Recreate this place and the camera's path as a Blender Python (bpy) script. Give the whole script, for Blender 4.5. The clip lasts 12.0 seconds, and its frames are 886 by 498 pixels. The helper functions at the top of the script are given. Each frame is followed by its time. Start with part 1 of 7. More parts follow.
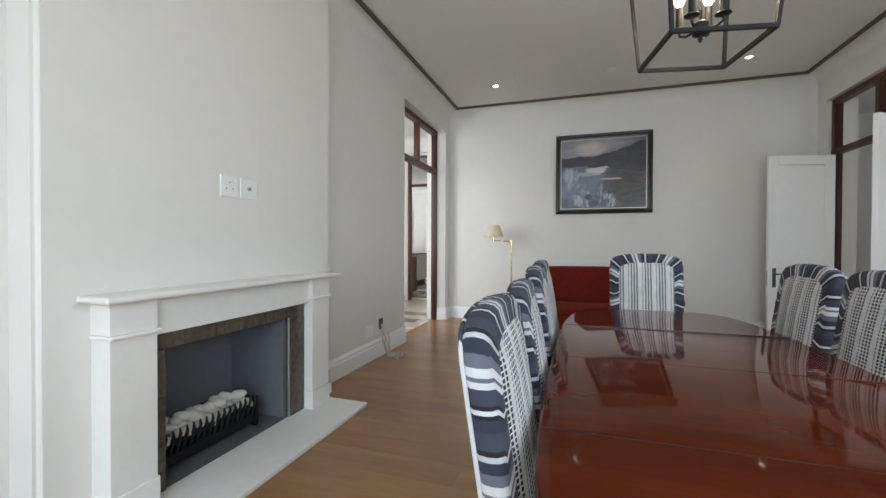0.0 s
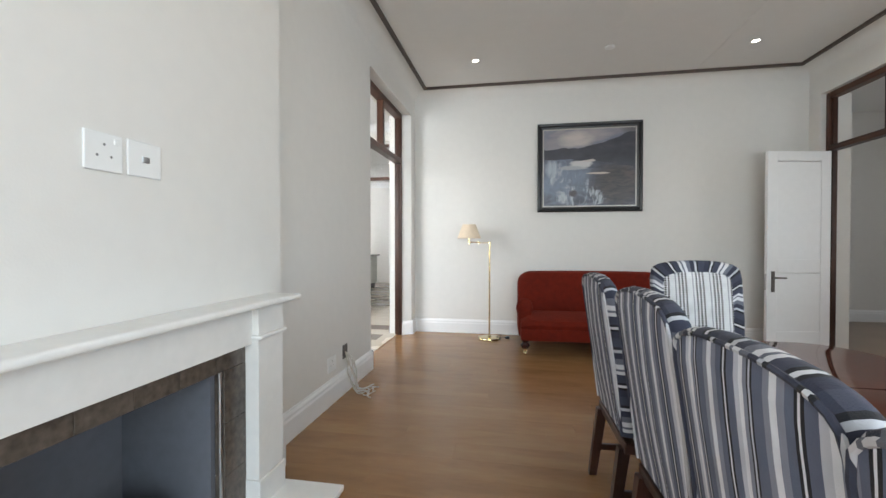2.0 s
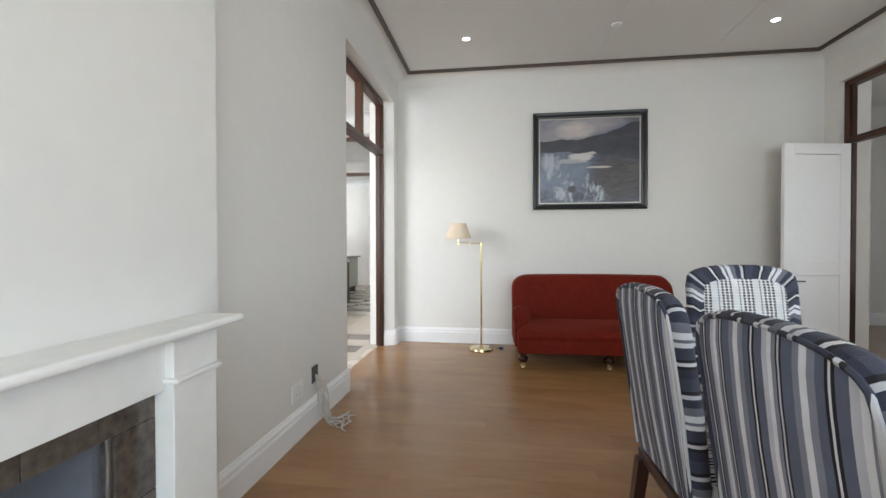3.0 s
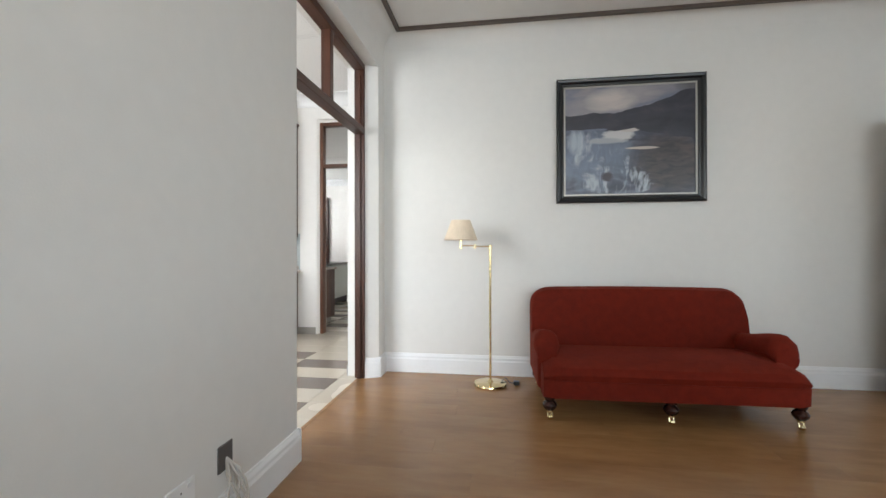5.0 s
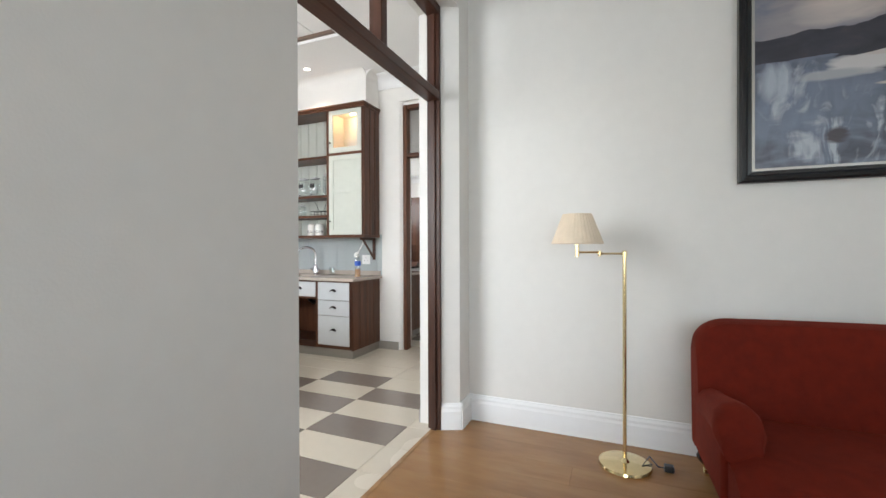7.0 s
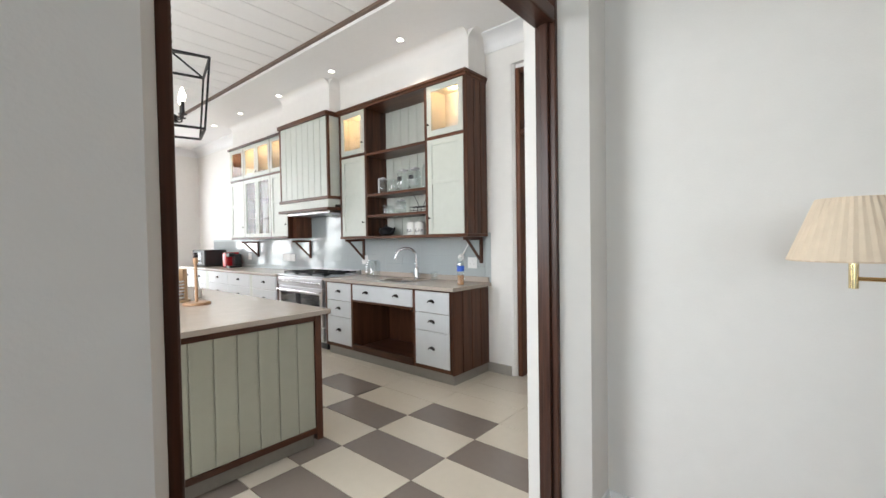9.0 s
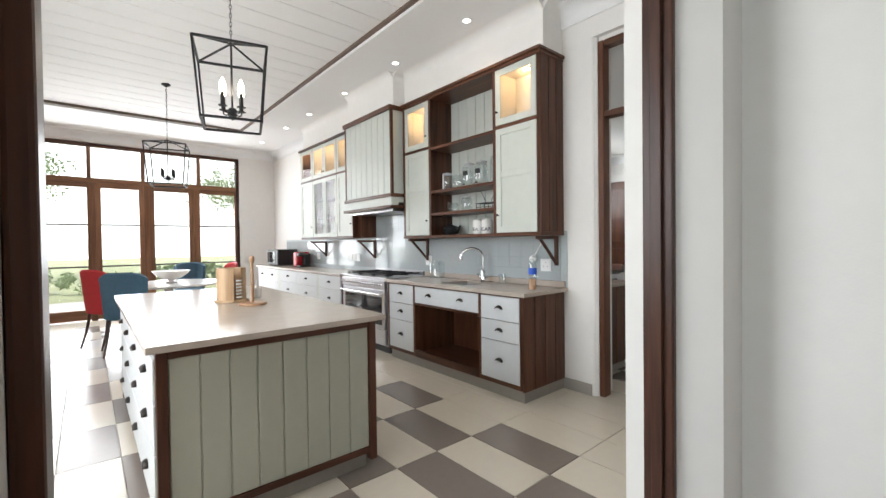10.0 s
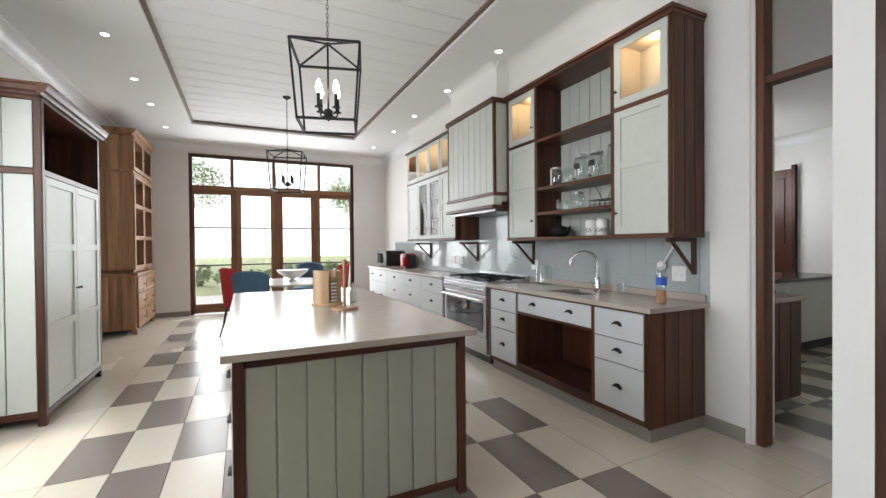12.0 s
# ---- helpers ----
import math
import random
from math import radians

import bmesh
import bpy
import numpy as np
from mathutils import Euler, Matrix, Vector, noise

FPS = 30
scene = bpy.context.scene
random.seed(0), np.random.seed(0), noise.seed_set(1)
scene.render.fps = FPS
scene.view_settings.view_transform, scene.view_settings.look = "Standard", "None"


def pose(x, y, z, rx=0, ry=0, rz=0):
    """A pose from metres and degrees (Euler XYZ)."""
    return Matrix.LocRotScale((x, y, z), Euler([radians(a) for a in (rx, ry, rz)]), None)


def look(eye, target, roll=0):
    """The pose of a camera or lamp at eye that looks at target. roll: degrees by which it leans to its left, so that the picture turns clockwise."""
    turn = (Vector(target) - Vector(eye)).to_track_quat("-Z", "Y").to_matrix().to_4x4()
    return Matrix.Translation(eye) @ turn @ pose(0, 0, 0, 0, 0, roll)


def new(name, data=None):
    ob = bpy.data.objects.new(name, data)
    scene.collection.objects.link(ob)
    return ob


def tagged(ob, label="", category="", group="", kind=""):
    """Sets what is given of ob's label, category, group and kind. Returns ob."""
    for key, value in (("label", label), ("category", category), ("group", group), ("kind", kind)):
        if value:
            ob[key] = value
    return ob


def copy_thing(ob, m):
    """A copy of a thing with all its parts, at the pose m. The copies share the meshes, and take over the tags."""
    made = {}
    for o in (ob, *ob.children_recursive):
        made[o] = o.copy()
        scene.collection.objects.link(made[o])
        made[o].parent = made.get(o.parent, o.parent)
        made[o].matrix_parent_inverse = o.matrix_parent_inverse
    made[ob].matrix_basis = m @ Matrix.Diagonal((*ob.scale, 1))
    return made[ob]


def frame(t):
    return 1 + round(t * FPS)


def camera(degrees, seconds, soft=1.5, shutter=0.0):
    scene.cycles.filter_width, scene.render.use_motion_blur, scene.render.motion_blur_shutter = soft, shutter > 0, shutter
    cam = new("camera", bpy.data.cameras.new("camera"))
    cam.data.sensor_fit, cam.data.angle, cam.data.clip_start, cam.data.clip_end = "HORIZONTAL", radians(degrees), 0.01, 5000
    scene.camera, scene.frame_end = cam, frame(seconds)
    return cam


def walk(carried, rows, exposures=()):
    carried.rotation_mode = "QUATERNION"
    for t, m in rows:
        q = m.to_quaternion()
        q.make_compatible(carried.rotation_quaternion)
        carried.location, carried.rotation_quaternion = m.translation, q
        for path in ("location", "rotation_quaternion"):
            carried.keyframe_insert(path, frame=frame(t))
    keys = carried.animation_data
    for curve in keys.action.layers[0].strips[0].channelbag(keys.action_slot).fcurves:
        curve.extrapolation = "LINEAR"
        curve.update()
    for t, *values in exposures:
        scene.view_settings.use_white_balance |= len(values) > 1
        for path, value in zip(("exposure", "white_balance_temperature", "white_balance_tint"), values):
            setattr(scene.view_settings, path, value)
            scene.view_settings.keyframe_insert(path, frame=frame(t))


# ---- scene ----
cam = camera(93.5, 12.0)
EXPOSURES = [(0.0, -0.4), (1.0, -0.1), (3.0, 0.0), (5.0, -0.03), (7.0, -0.12), (9.0, -0.27), (10.0, -0.37), (11.0, -0.45), (12.0, -0.72)]
PATH = [
    (0, (0.912, 0.854, 1.156), (0.282, 2.752, 1.134), 0.2),
    (0.5, (0.737, 1.027, 1.171), (0.174, 2.947, 1.15), 0.1),
    (1, (0.559, 1.209, 1.175), (0.066, 3.147, 1.153), 0.1),
    (1.5, (0.386, 1.413, 1.197), (-0.03, 3.37, 1.172), 0.1),
    (2, (0.291, 1.607, 1.196), (-0.057, 3.577, 1.17), 0.0),
    (2.5, (0.234, 1.835, 1.202), (-0.063, 3.812, 1.178), 0.0),
    (3, (0.158, 2.119, 1.2), (-0.109, 4.101, 1.176), -0.1),
    (3.2, (0.14, 2.203, 1.206), (-0.121, 4.186, 1.183), -0.1),
    (5, (0.057, 3.205, 1.177), (-0.223, 5.185, 1.181), -0.1),
    (5.5, (0.019, 3.479, 1.181), (-0.341, 5.446, 1.188), -0.1),
    (6, (-0.021, 3.771, 1.214), (-0.502, 5.712, 1.218), -0.2),
    (6.5, (-0.027, 4.028, 1.222), (-0.665, 5.923, 1.22), -0.1),
    (7, (-0.083, 4.285, 1.244), (-0.854, 6.13, 1.236), -0.2),
    (7.2, (-0.136, 4.392, 1.27), (-0.952, 6.218, 1.242), -0.3),
    (9, (-0.425, 5.231, 1.338), (-1.715, 6.758, 1.294), -0.9),
    (9.5, (-0.554, 5.392, 1.34), (-1.969, 6.805, 1.298), -0.8),
    (10, (-0.674, 5.503, 1.314), (-2.193, 6.803, 1.283), -0.7),
    (10.5, (-0.743, 5.616, 1.32), (-2.369, 6.781, 1.29), -0.7),
    (11, (-0.823, 5.698, 1.333), (-2.536, 6.731, 1.302), -0.6),
    (11.5, (-0.877, 5.741, 1.329), (-2.641, 6.683, 1.304), -0.5),
    (12, (-0.91, 5.766, 1.327), (-2.716, 6.627, 1.307), -0.5),
]
walk(cam, [(t, look(eye, target, roll)) for t, eye, target, roll in PATH], EXPOSURES)


# ---- world and large lights ----
world = bpy.data.worlds.new("sky")
scene.world = world
world.use_nodes = True
_wn = world.node_tree.nodes
_sky = _wn.new("ShaderNodeTexSky")
_sky.sky_type, _sky.sun_disc = "NISHITA", False
_sky.sun_elevation, _sky.sun_rotation = radians(48), radians(200)
world.node_tree.links.new(_sky.outputs[0], _wn["Background"].inputs["Color"])
_wn["Background"].inputs["Strength"].default_value = 0.15


def sun_lamp():
    d = bpy.data.lights.new("sun", "SUN")
    d.energy, d.angle, d.color = 5.0, radians(8), (1.0, 0.95, 0.88)
    ob = new("sun", d)
    ob.matrix_world = look((0, 0, 20), (-5, 9, 0))


def rect_lamp(name, eye, target, w, h, watts, colour=(0.93, 0.97, 1.0)):
    """Daylight that stands in a window's opening, or an added fill light."""
    d = bpy.data.lights.new(name, "AREA")
    d.shape, d.size, d.size_y, d.energy, d.color = "RECTANGLE", w, h, watts, colour
    ob = new(name, d)
    ob.matrix_world = look(eye, target)
    return ob


sun_lamp()
rect_lamp("window_light_dining", (1.2, -1.12, 1.6), (1.2, 3, -1.2), 3.4, 2.5, 182, (0.76, 0.90, 1.0))
# Fill added from the east to brighten the west wall; its window is assumed.
rect_lamp("window_light_dining_side", (3.63, 2.1, 1.78), (0, 3.4, -0.3), 2.3, 1.8, 62, (0.78, 0.905, 1.0))
rect_lamp("window_light_kitchen", (-10.52, 6.4, 1.65), (-5, 6.4, -0.3), 3.1, 2.95, 235, (0.92, 0.955, 1.0))
# Fill added from the south to brighten the kitchen cabinet fronts.
rect_lamp("window_light_kitchen_side", (-3.3, 3.78, 1.9), (-3.1, 7, 0.9), 2.0, 1.8, 150, (0.90, 0.95, 1.0))
# Fill added to brighten hall and scullery; neither has a window.
rect_lamp("window_light_hall", (5.9, 5.0, 1.6), (4, 5.5, 1.6), 1.6, 2.0, 30)
rect_lamp("window_light_scullery", (-5.4, 12.6, 1.9), (-3, 12.6, 1.2), 1.6, 1.4, 110)


# ---- small tools ----
def spot_lamp(x, y, z, watts, colour=(1.0, 0.86, 0.68), angle=100):
    d = bpy.data.lights.new("downlight_lamp", "SPOT")
    d.energy, d.color, d.spot_size, d.spot_blend, d.shadow_soft_size = watts, colour, radians(angle), 0.6, 0.03
    ob = new("downlight_lamp", d)
    ob.location = (x, y, z)
    return ob


def part(name, bm, material, parent=None, label="", smooth=False):
    me = bpy.data.meshes.new(name)
    bmesh.ops.recalc_face_normals(bm, faces=bm.faces)
    if smooth:
        for f in bm.faces:
            f.smooth = True
        for e in bm.edges:
            if len(e.link_faces) == 2 and e.calc_face_angle(0) > 0.7:
                e.smooth = False
    bm.to_mesh(me)
    bm.free()
    mats = material if isinstance(material, (list, tuple)) else [material]
    for m in mats:
        me.materials.append(m)
    ob = new(name, me)
    if parent is not None:
        ob.parent = parent
    if label:
        ob["label"] = label
    return ob


def thing(name, label, category, group="", m=None):
    ob = new(name)
    ob.empty_display_size = 0.1
    tagged(ob, label, category, group)
    if m is not None:
        ob.matrix_basis = m
    return ob


def B():
    return bmesh.new()


def box(bm, x0, y0, z0, x1, y1, z1, bev=0.0, seg=2, m=None):
    """An axis-aligned block, with its edges rounded by bev."""
    x0, x1 = min(x0, x1), max(x0, x1)
    y0, y1 = min(y0, y1), max(y0, y1)
    z0, z1 = min(z0, z1), max(z0, z1)
    tmp = bmesh.new() if (bev > 0 or m is not None) else bm
    vs = [tmp.verts.new((x, y, z)) for x in (x0, x1) for y in (y0, y1) for z in (z0, z1)]
    for q in ((0, 1, 3, 2), (4, 6, 7, 5), (0, 4, 5, 1), (2, 3, 7, 6), (0, 2, 6, 4), (1, 5, 7, 3)):
        tmp.faces.new([vs[i] for i in q])
    if tmp is not bm:
        if bev > 0:
            bev = min(bev, 0.49 * min(x1 - x0, y1 - y0, z1 - z0))
            bmesh.ops.bevel(tmp, geom=tmp.edges[:], offset=bev, segments=seg, profile=0.5, affect="EDGES")
        if m is not None:
            tmp.transform(m)
        merge(bm, tmp)
    return bm


def merge(bm, other):
    me = bpy.data.meshes.new("join")
    other.to_mesh(me)
    other.free()
    bm.from_mesh(me)
    bpy.data.meshes.remove(me)
    return bm


def tube(bm, pts, r, seg=8, caps=True):
    """A round bar along points; r is one radius or one for each point."""
    pts = [Vector(p) for p in pts]
    rs = r if isinstance(r, (list, tuple)) else [r] * len(pts)
    rings, up = [], None
    for i, p in enumerate(pts):
        d = (pts[min(i + 1, len(pts) - 1)] - pts[max(i - 1, 0)]).normalized()
        if up is None:
            up = d.orthogonal().normalized()
        up = (up - d * up.dot(d))
        up = up.normalized() if up.length > 1e-6 else d.orthogonal().normalized()
        side = d.cross(up)
        rings.append([bm.verts.new(p + rs[i] * (math.cos(a) * up + math.sin(a) * side)) for a in (2 * math.pi * k / seg for k in range(seg))])
    for a, b in zip(rings, rings[1:]):
        for k in range(seg):
            bm.faces.new((a[k], a[(k + 1) % seg], b[(k + 1) % seg], b[k]))
    if caps:
        bm.faces.new(rings[0][::-1])
        bm.faces.new(rings[-1])
    return bm


def lathe(bm, prof, seg=20, at=(0, 0, 0), caps=True):
    """Turns (radius, height) pairs round the z axis."""
    rings = []
    for r, z in prof:
        r = max(r, 1e-4)
        rings.append([bm.verts.new((at[0] + r * math.cos(2 * math.pi * k / seg), at[1] + r * math.sin(2 * math.pi * k / seg), at[2] + z)) for k in range(seg)])
    for a, b in zip(rings, rings[1:]):
        for k in range(seg):
            bm.faces.new((a[k], a[(k + 1) % seg], b[(k + 1) % seg], b[k]))
    if caps:
        bm.faces.new(rings[0][::-1])
        bm.faces.new(rings[-1])
    return bm


def extrude_profile(bm, prof, p0, p1, out, cap=True):
    """Sweeps a profile of (outwards, up) pairs from p0 to p1; out is the unit vector off the wall."""
    p0, p1, out = Vector(p0), Vector(p1), Vector(out)
    rows = [[bm.verts.new(p + out * a + Vector((0, 0, b))) for a, b in prof] for p in (p0, p1)]
    n = len(prof)
    for k in range(n):
        bm.faces.new((rows[0][k], rows[0][(k + 1) % n], rows[1][(k + 1) % n], rows[1][k]))
    if cap:
        bm.faces.new(rows[0][::-1])
        bm.faces.new(rows[1])
    return bm


def prism(bm, pts, z0, z1):
    """An upright prism over a plan outline."""
    lo = [bm.verts.new((x, y, z0)) for x, y in pts]
    hi = [bm.verts.new((x, y, z1)) for x, y in pts]
    n = len(pts)
    for k in range(n):
        bm.faces.new((lo[k], lo[(k + 1) % n], hi[(k + 1) % n], hi[k]))
    bm.faces.new(lo[::-1])
    bm.faces.new(hi)
    return bm


# ---- materials ----
def mat(name, colour, rough=0.5, metal=0.0, vary=0.06, scale=6.0, bump=0.0, bump_scale=60.0, stretch=(1, 1, 1), coat=0.0, rough_vary=0.0, sheen=0.0, rand=0.0):
    """A surface with a broad and a fine variation, and a fine relief."""
    m = bpy.data.materials.new(name)
    m.use_nodes = True
    nt = m.node_tree
    N, L = nt.nodes, nt.links
    b = N["Principled BSDF"]
    b.inputs["Roughness"].default_value, b.inputs["Metallic"].default_value = rough, metal
    b.inputs["Coat Weight"].default_value = coat
    b.inputs["Coat Roughness"].default_value = 0.08
    b.inputs["Sheen Weight"].default_value = sheen
    co = N.new("ShaderNodeTexCoord")
    mp = N.new("ShaderNodeMapping")
    mp.inputs["Scale"].default_value = stretch
    L.new(co.outputs["Object"], mp.inputs[0])
    big = N.new("ShaderNodeTexNoise")
    big.inputs["Scale"].default_value, big.inputs["Detail"].default_value = scale * 0.25, 2
    fine = N.new("ShaderNodeTexNoise")
    fine.inputs["Scale"].default_value, fine.inputs["Detail"].default_value = scale * 4, 5
    L.new(mp.outputs[0], big.inputs["Vector"])
    L.new(mp.outputs[0], fine.inputs["Vector"])
    add = N.new("ShaderNodeMath")
    add.operation = "ADD"
    L.new(big.outputs[0], add.inputs[0])
    L.new(fine.outputs[0], add.inputs[1])
    last = add.outputs[0]
    if rand:
        oi = N.new("ShaderNodeObjectInfo")
        mul = N.new("ShaderNodeMath")
        mul.operation = "MULTIPLY_ADD"
        mul.inputs[1].default_value = rand
        L.new(oi.outputs["Random"], mul.inputs[0])
        L.new(last, mul.inputs[2])
        last = mul.outputs[0]
    ramp = N.new("ShaderNodeMapRange")
    ramp.inputs["From Min"].default_value, ramp.inputs["From Max"].default_value = 0.7, 1.3 + rand
    ramp.inputs["To Min"].default_value, ramp.inputs["To Max"].default_value = 1 - vary, 1 + vary
    L.new(last, ramp.inputs["Value"])
    mx = N.new("ShaderNodeVectorMath")
    mx.operation = "SCALE"
    mx.inputs[0].default_value = colour
    L.new(ramp.outputs[0], mx.inputs["Scale"])
    L.new(mx.outputs[0], b.inputs["Base Color"])
    if rough_vary:
        rr = N.new("ShaderNodeMapRange")
        rr.inputs["From Min"].default_value, rr.inputs["From Max"].default_value = 0.3, 0.7
        rr.inputs["To Min"].default_value, rr.inputs["To Max"].default_value = rough - rough_vary, rough + rough_vary
        L.new(big.outputs[0], rr.inputs["Value"])
        L.new(rr.outputs[0], b.inputs["Roughness"])
    if bump:
        bn = N.new("ShaderNodeTexNoise")
        bn.inputs["Scale"].default_value, bn.inputs["Detail"].default_value = bump_scale, 4
        L.new(mp.outputs[0], bn.inputs["Vector"])
        bp = N.new("ShaderNodeBump")
        bp.inputs["Strength"].default_value, bp.inputs["Distance"].default_value = bump, 0.01
        L.new(bn.outputs[0], bp.inputs["Height"])
        L.new(bp.outputs[0], b.inputs["Normal"])
    return m


def wood(name, dark, light, axis="Z", rough=0.4, scale=1.0, rand=0.25, coat=0.0, contrast=1.0):
    """Timber with long grain along an axis and fine pores."""
    m = bpy.data.materials.new(name)
    m.use_nodes = True
    N, L = m.node_tree.nodes, m.node_tree.links
    b = N["Principled BSDF"]
    b.inputs["Roughness"].default_value = rough
    b.inputs["Coat Weight"].default_value, b.inputs["Coat Roughness"].default_value = coat, 0.06
    co = N.new("ShaderNodeTexCoord")
    oi = N.new("ShaderNodeObjectInfo")
    off = N.new("ShaderNodeVectorMath")
    off.operation = "ADD"
    sc = N.new("ShaderNodeVectorMath")
    sc.operation = "SCALE"
    sc.inputs[0].default_value = (7.3, 11.1, 5.7)
    L.new(oi.outputs["Random"], sc.inputs["Scale"])
    L.new(co.outputs["Object"], off.inputs[0])
    L.new(sc.outputs[0], off.inputs[1])
    mp = N.new("ShaderNodeMapping")
    s = [14.0 * scale] * 3
    s["XYZ".index(axis)] = 0.9 * scale
    mp.inputs["Scale"].default_value = s
    L.new(off.outputs[0], mp.inputs[0])
    n1 = N.new("ShaderNodeTexNoise")
    n1.inputs["Scale"].default_value, n1.inputs["Detail"].default_value, n1.inputs["Distortion"].default_value = 1.0, 6, 0.6
    L.new(mp.outputs[0], n1.inputs["Vector"])
    n2 = N.new("ShaderNodeTexNoise")
    n2.inputs["Scale"].default_value, n2.inputs["Detail"].default_value = 7.0, 4
    L.new(mp.outputs[0], n2.inputs["Vector"])
    mix = N.new("ShaderNodeMath")
    mix.operation = "MULTIPLY_ADD"
    mix.inputs[1].default_value = 0.35
    L.new(n2.outputs[0], mix.inputs[0])
    L.new(n1.outputs[0], mix.inputs[2])
    rnd = N.new("ShaderNodeMath")
    rnd.operation = "MULTIPLY_ADD"
    rnd.inputs[1].default_value = rand
    L.new(oi.outputs["Random"], rnd.inputs[0])
    L.new(mix.outputs[0], rnd.inputs[2])
    cr = N.new("ShaderNodeMapRange")
    cr.inputs["From Min"].default_value, cr.inputs["From Max"].default_value = 0.68 - 0.25 / contrast + rand * 0.5, 0.68 + 0.25 / contrast + rand * 0.5
    L.new(rnd.outputs[0], cr.inputs["Value"])
    mc = N.new("ShaderNodeMix")
    mc.data_type = "RGBA"
    mc.inputs["A"].default_value, mc.inputs["B"].default_value = (*dark, 1), (*light, 1)
    mc.inputs[6].default_value, mc.inputs[7].default_value = (*dark, 1), (*light, 1)
    L.new(cr.outputs[0], mc.inputs["Factor"])
    L.new(mc.outputs[2], b.inputs["Base Color"])
    bp = N.new("ShaderNodeBump")
    bp.inputs["Strength"].default_value, bp.inputs["Distance"].default_value = 0.12, 0.004
    L.new(n2.outputs[0], bp.inputs["Height"])
    L.new(bp.outputs[0], b.inputs["Normal"])
    return m


def glass(name, tint=(1, 1, 1), rough=0.0):
    m = bpy.data.materials.new(name)
    m.use_nodes = True
    b = m.node_tree.nodes["Principled BSDF"]
    b.inputs["Base Color"].default_value = (*tint, 1)
    b.inputs["Roughness"].default_value, b.inputs["Transmission Weight"].default_value, b.inputs["IOR"].default_value = rough, 1.0, 1.45
    return m


def pane_glass(name):
    """Thin window glass: clear, with a mirror gloss."""
    m = bpy.data.materials.new(name)
    m.use_nodes = True
    N, L = m.node_tree.nodes, m.node_tree.links
    N.remove(N["Principled BSDF"])
    t, g, mx = N.new("ShaderNodeBsdfTransparent"), N.new("ShaderNodeBsdfGlossy"), N.new("ShaderNodeMixShader")
    g.inputs["Roughness"].default_value = 0.02
    mx.inputs[0].default_value = 0.05
    L.new(t.outputs[0], mx.inputs[1])
    L.new(g.outputs[0], mx.inputs[2])
    L.new(mx.outputs[0], N["Material Output"].inputs["Surface"])
    return m


def glow(name, colour, strength):
    m = bpy.data.materials.new(name)
    m.use_nodes = True
    b = m.node_tree.nodes["Principled BSDF"]
    b.inputs["Base Color"].default_value = (*colour, 1)
    b.inputs["Emission Color"].default_value, b.inputs["Emission Strength"].default_value = (*colour, 1), strength
    return m


WALL = mat("wall_paint", (0.725, 0.705, 0.672), 0.7, vary=0.02, scale=3, bump=0.06, bump_scale=140)
CEIL = mat("ceiling_paint", (0.72, 0.705, 0.68), 0.75, vary=0.015, scale=2, bump=0.03, bump_scale=120)
KWALL = mat("kitchen_wall_paint", (0.80, 0.78, 0.75), 0.7, vary=0.02, scale=3, bump=0.05, bump_scale=140)
TRIMW = mat("white_gloss_paint", (0.82, 0.82, 0.82), 0.35, vary=0.02, scale=4, bump=0.03)
STONEW = mat("pale_limestone", (0.80, 0.785, 0.755), 0.45, vary=0.035, scale=5, bump=0.03, bump_scale=80)
MARBLE = mat("brown_marble", (0.105, 0.085, 0.07), 0.25, vary=0.6, scale=9, rand=0.3)
FIREBOX = mat("grey_steel_lining", (0.165, 0.172, 0.198), 0.5, vary=0.08, scale=5, metal=0.1)
IRON = mat("black_iron", (0.022, 0.022, 0.024), 0.5, metal=0.6, vary=0.2, scale=20, bump=0.05)
PEBBLE = mat("white_pebble", (0.68, 0.65, 0.60), 0.6, vary=0.15, scale=10, bump=0.1, bump_scale=40, rand=0.3)
DARKWOOD = wood("dark_stained_frame", (0.028, 0.011, 0.007), (0.10, 0.038, 0.021), "Z", 0.35)
DARKWOOD_H = wood("dark_stained_rail", (0.028, 0.011, 0.007), (0.10, 0.038, 0.021), "Y", 0.35)
DARKWOOD_X = wood("dark_stained_board", (0.028, 0.011, 0.007), (0.10, 0.038, 0.021), "X", 0.35)
TRIMD = mat("brown_batten", (0.085, 0.062, 0.05), 0.5, vary=0.12, scale=10)
OAK = wood("oak_floor", (0.205, 0.102, 0.042), (0.40, 0.225, 0.108), "X", 0.26, 0.8, rand=0.35)
BRASS = mat("polished_brass", (0.80, 0.66, 0.38), 0.14, metal=1.0, vary=0.05, scale=10)
CHROME = mat("polished_chrome", (0.75, 0.75, 0.77), 0.12, metal=1.0, vary=0.03, scale=10)
STEEL = mat("brushed_steel", (0.50, 0.50, 0.51), 0.30, metal=1.0, vary=0.06, scale=14)
BLACKP = mat("black_plastic", (0.015, 0.015, 0.016), 0.4, vary=0.1)
WHITEP = mat("white_plastic", (0.80, 0.80, 0.79), 0.3, vary=0.01)
PANE = pane_glass("window_glass")
CLEAR = glass("clear_glass")
BULB = glow("lit_bulb", (1.0, 0.86, 0.66), 40.0)
DOWN = glow("lit_downlight", (1.0, 0.93, 0.82), 18.0)
WARM = glow("cabinet_light", (1.0, 0.72, 0.34), 25.0)


# ---- dining room: shell ----
def setting(ob, label, category, name=None):
    return tagged(ob, label, category, kind="structure")


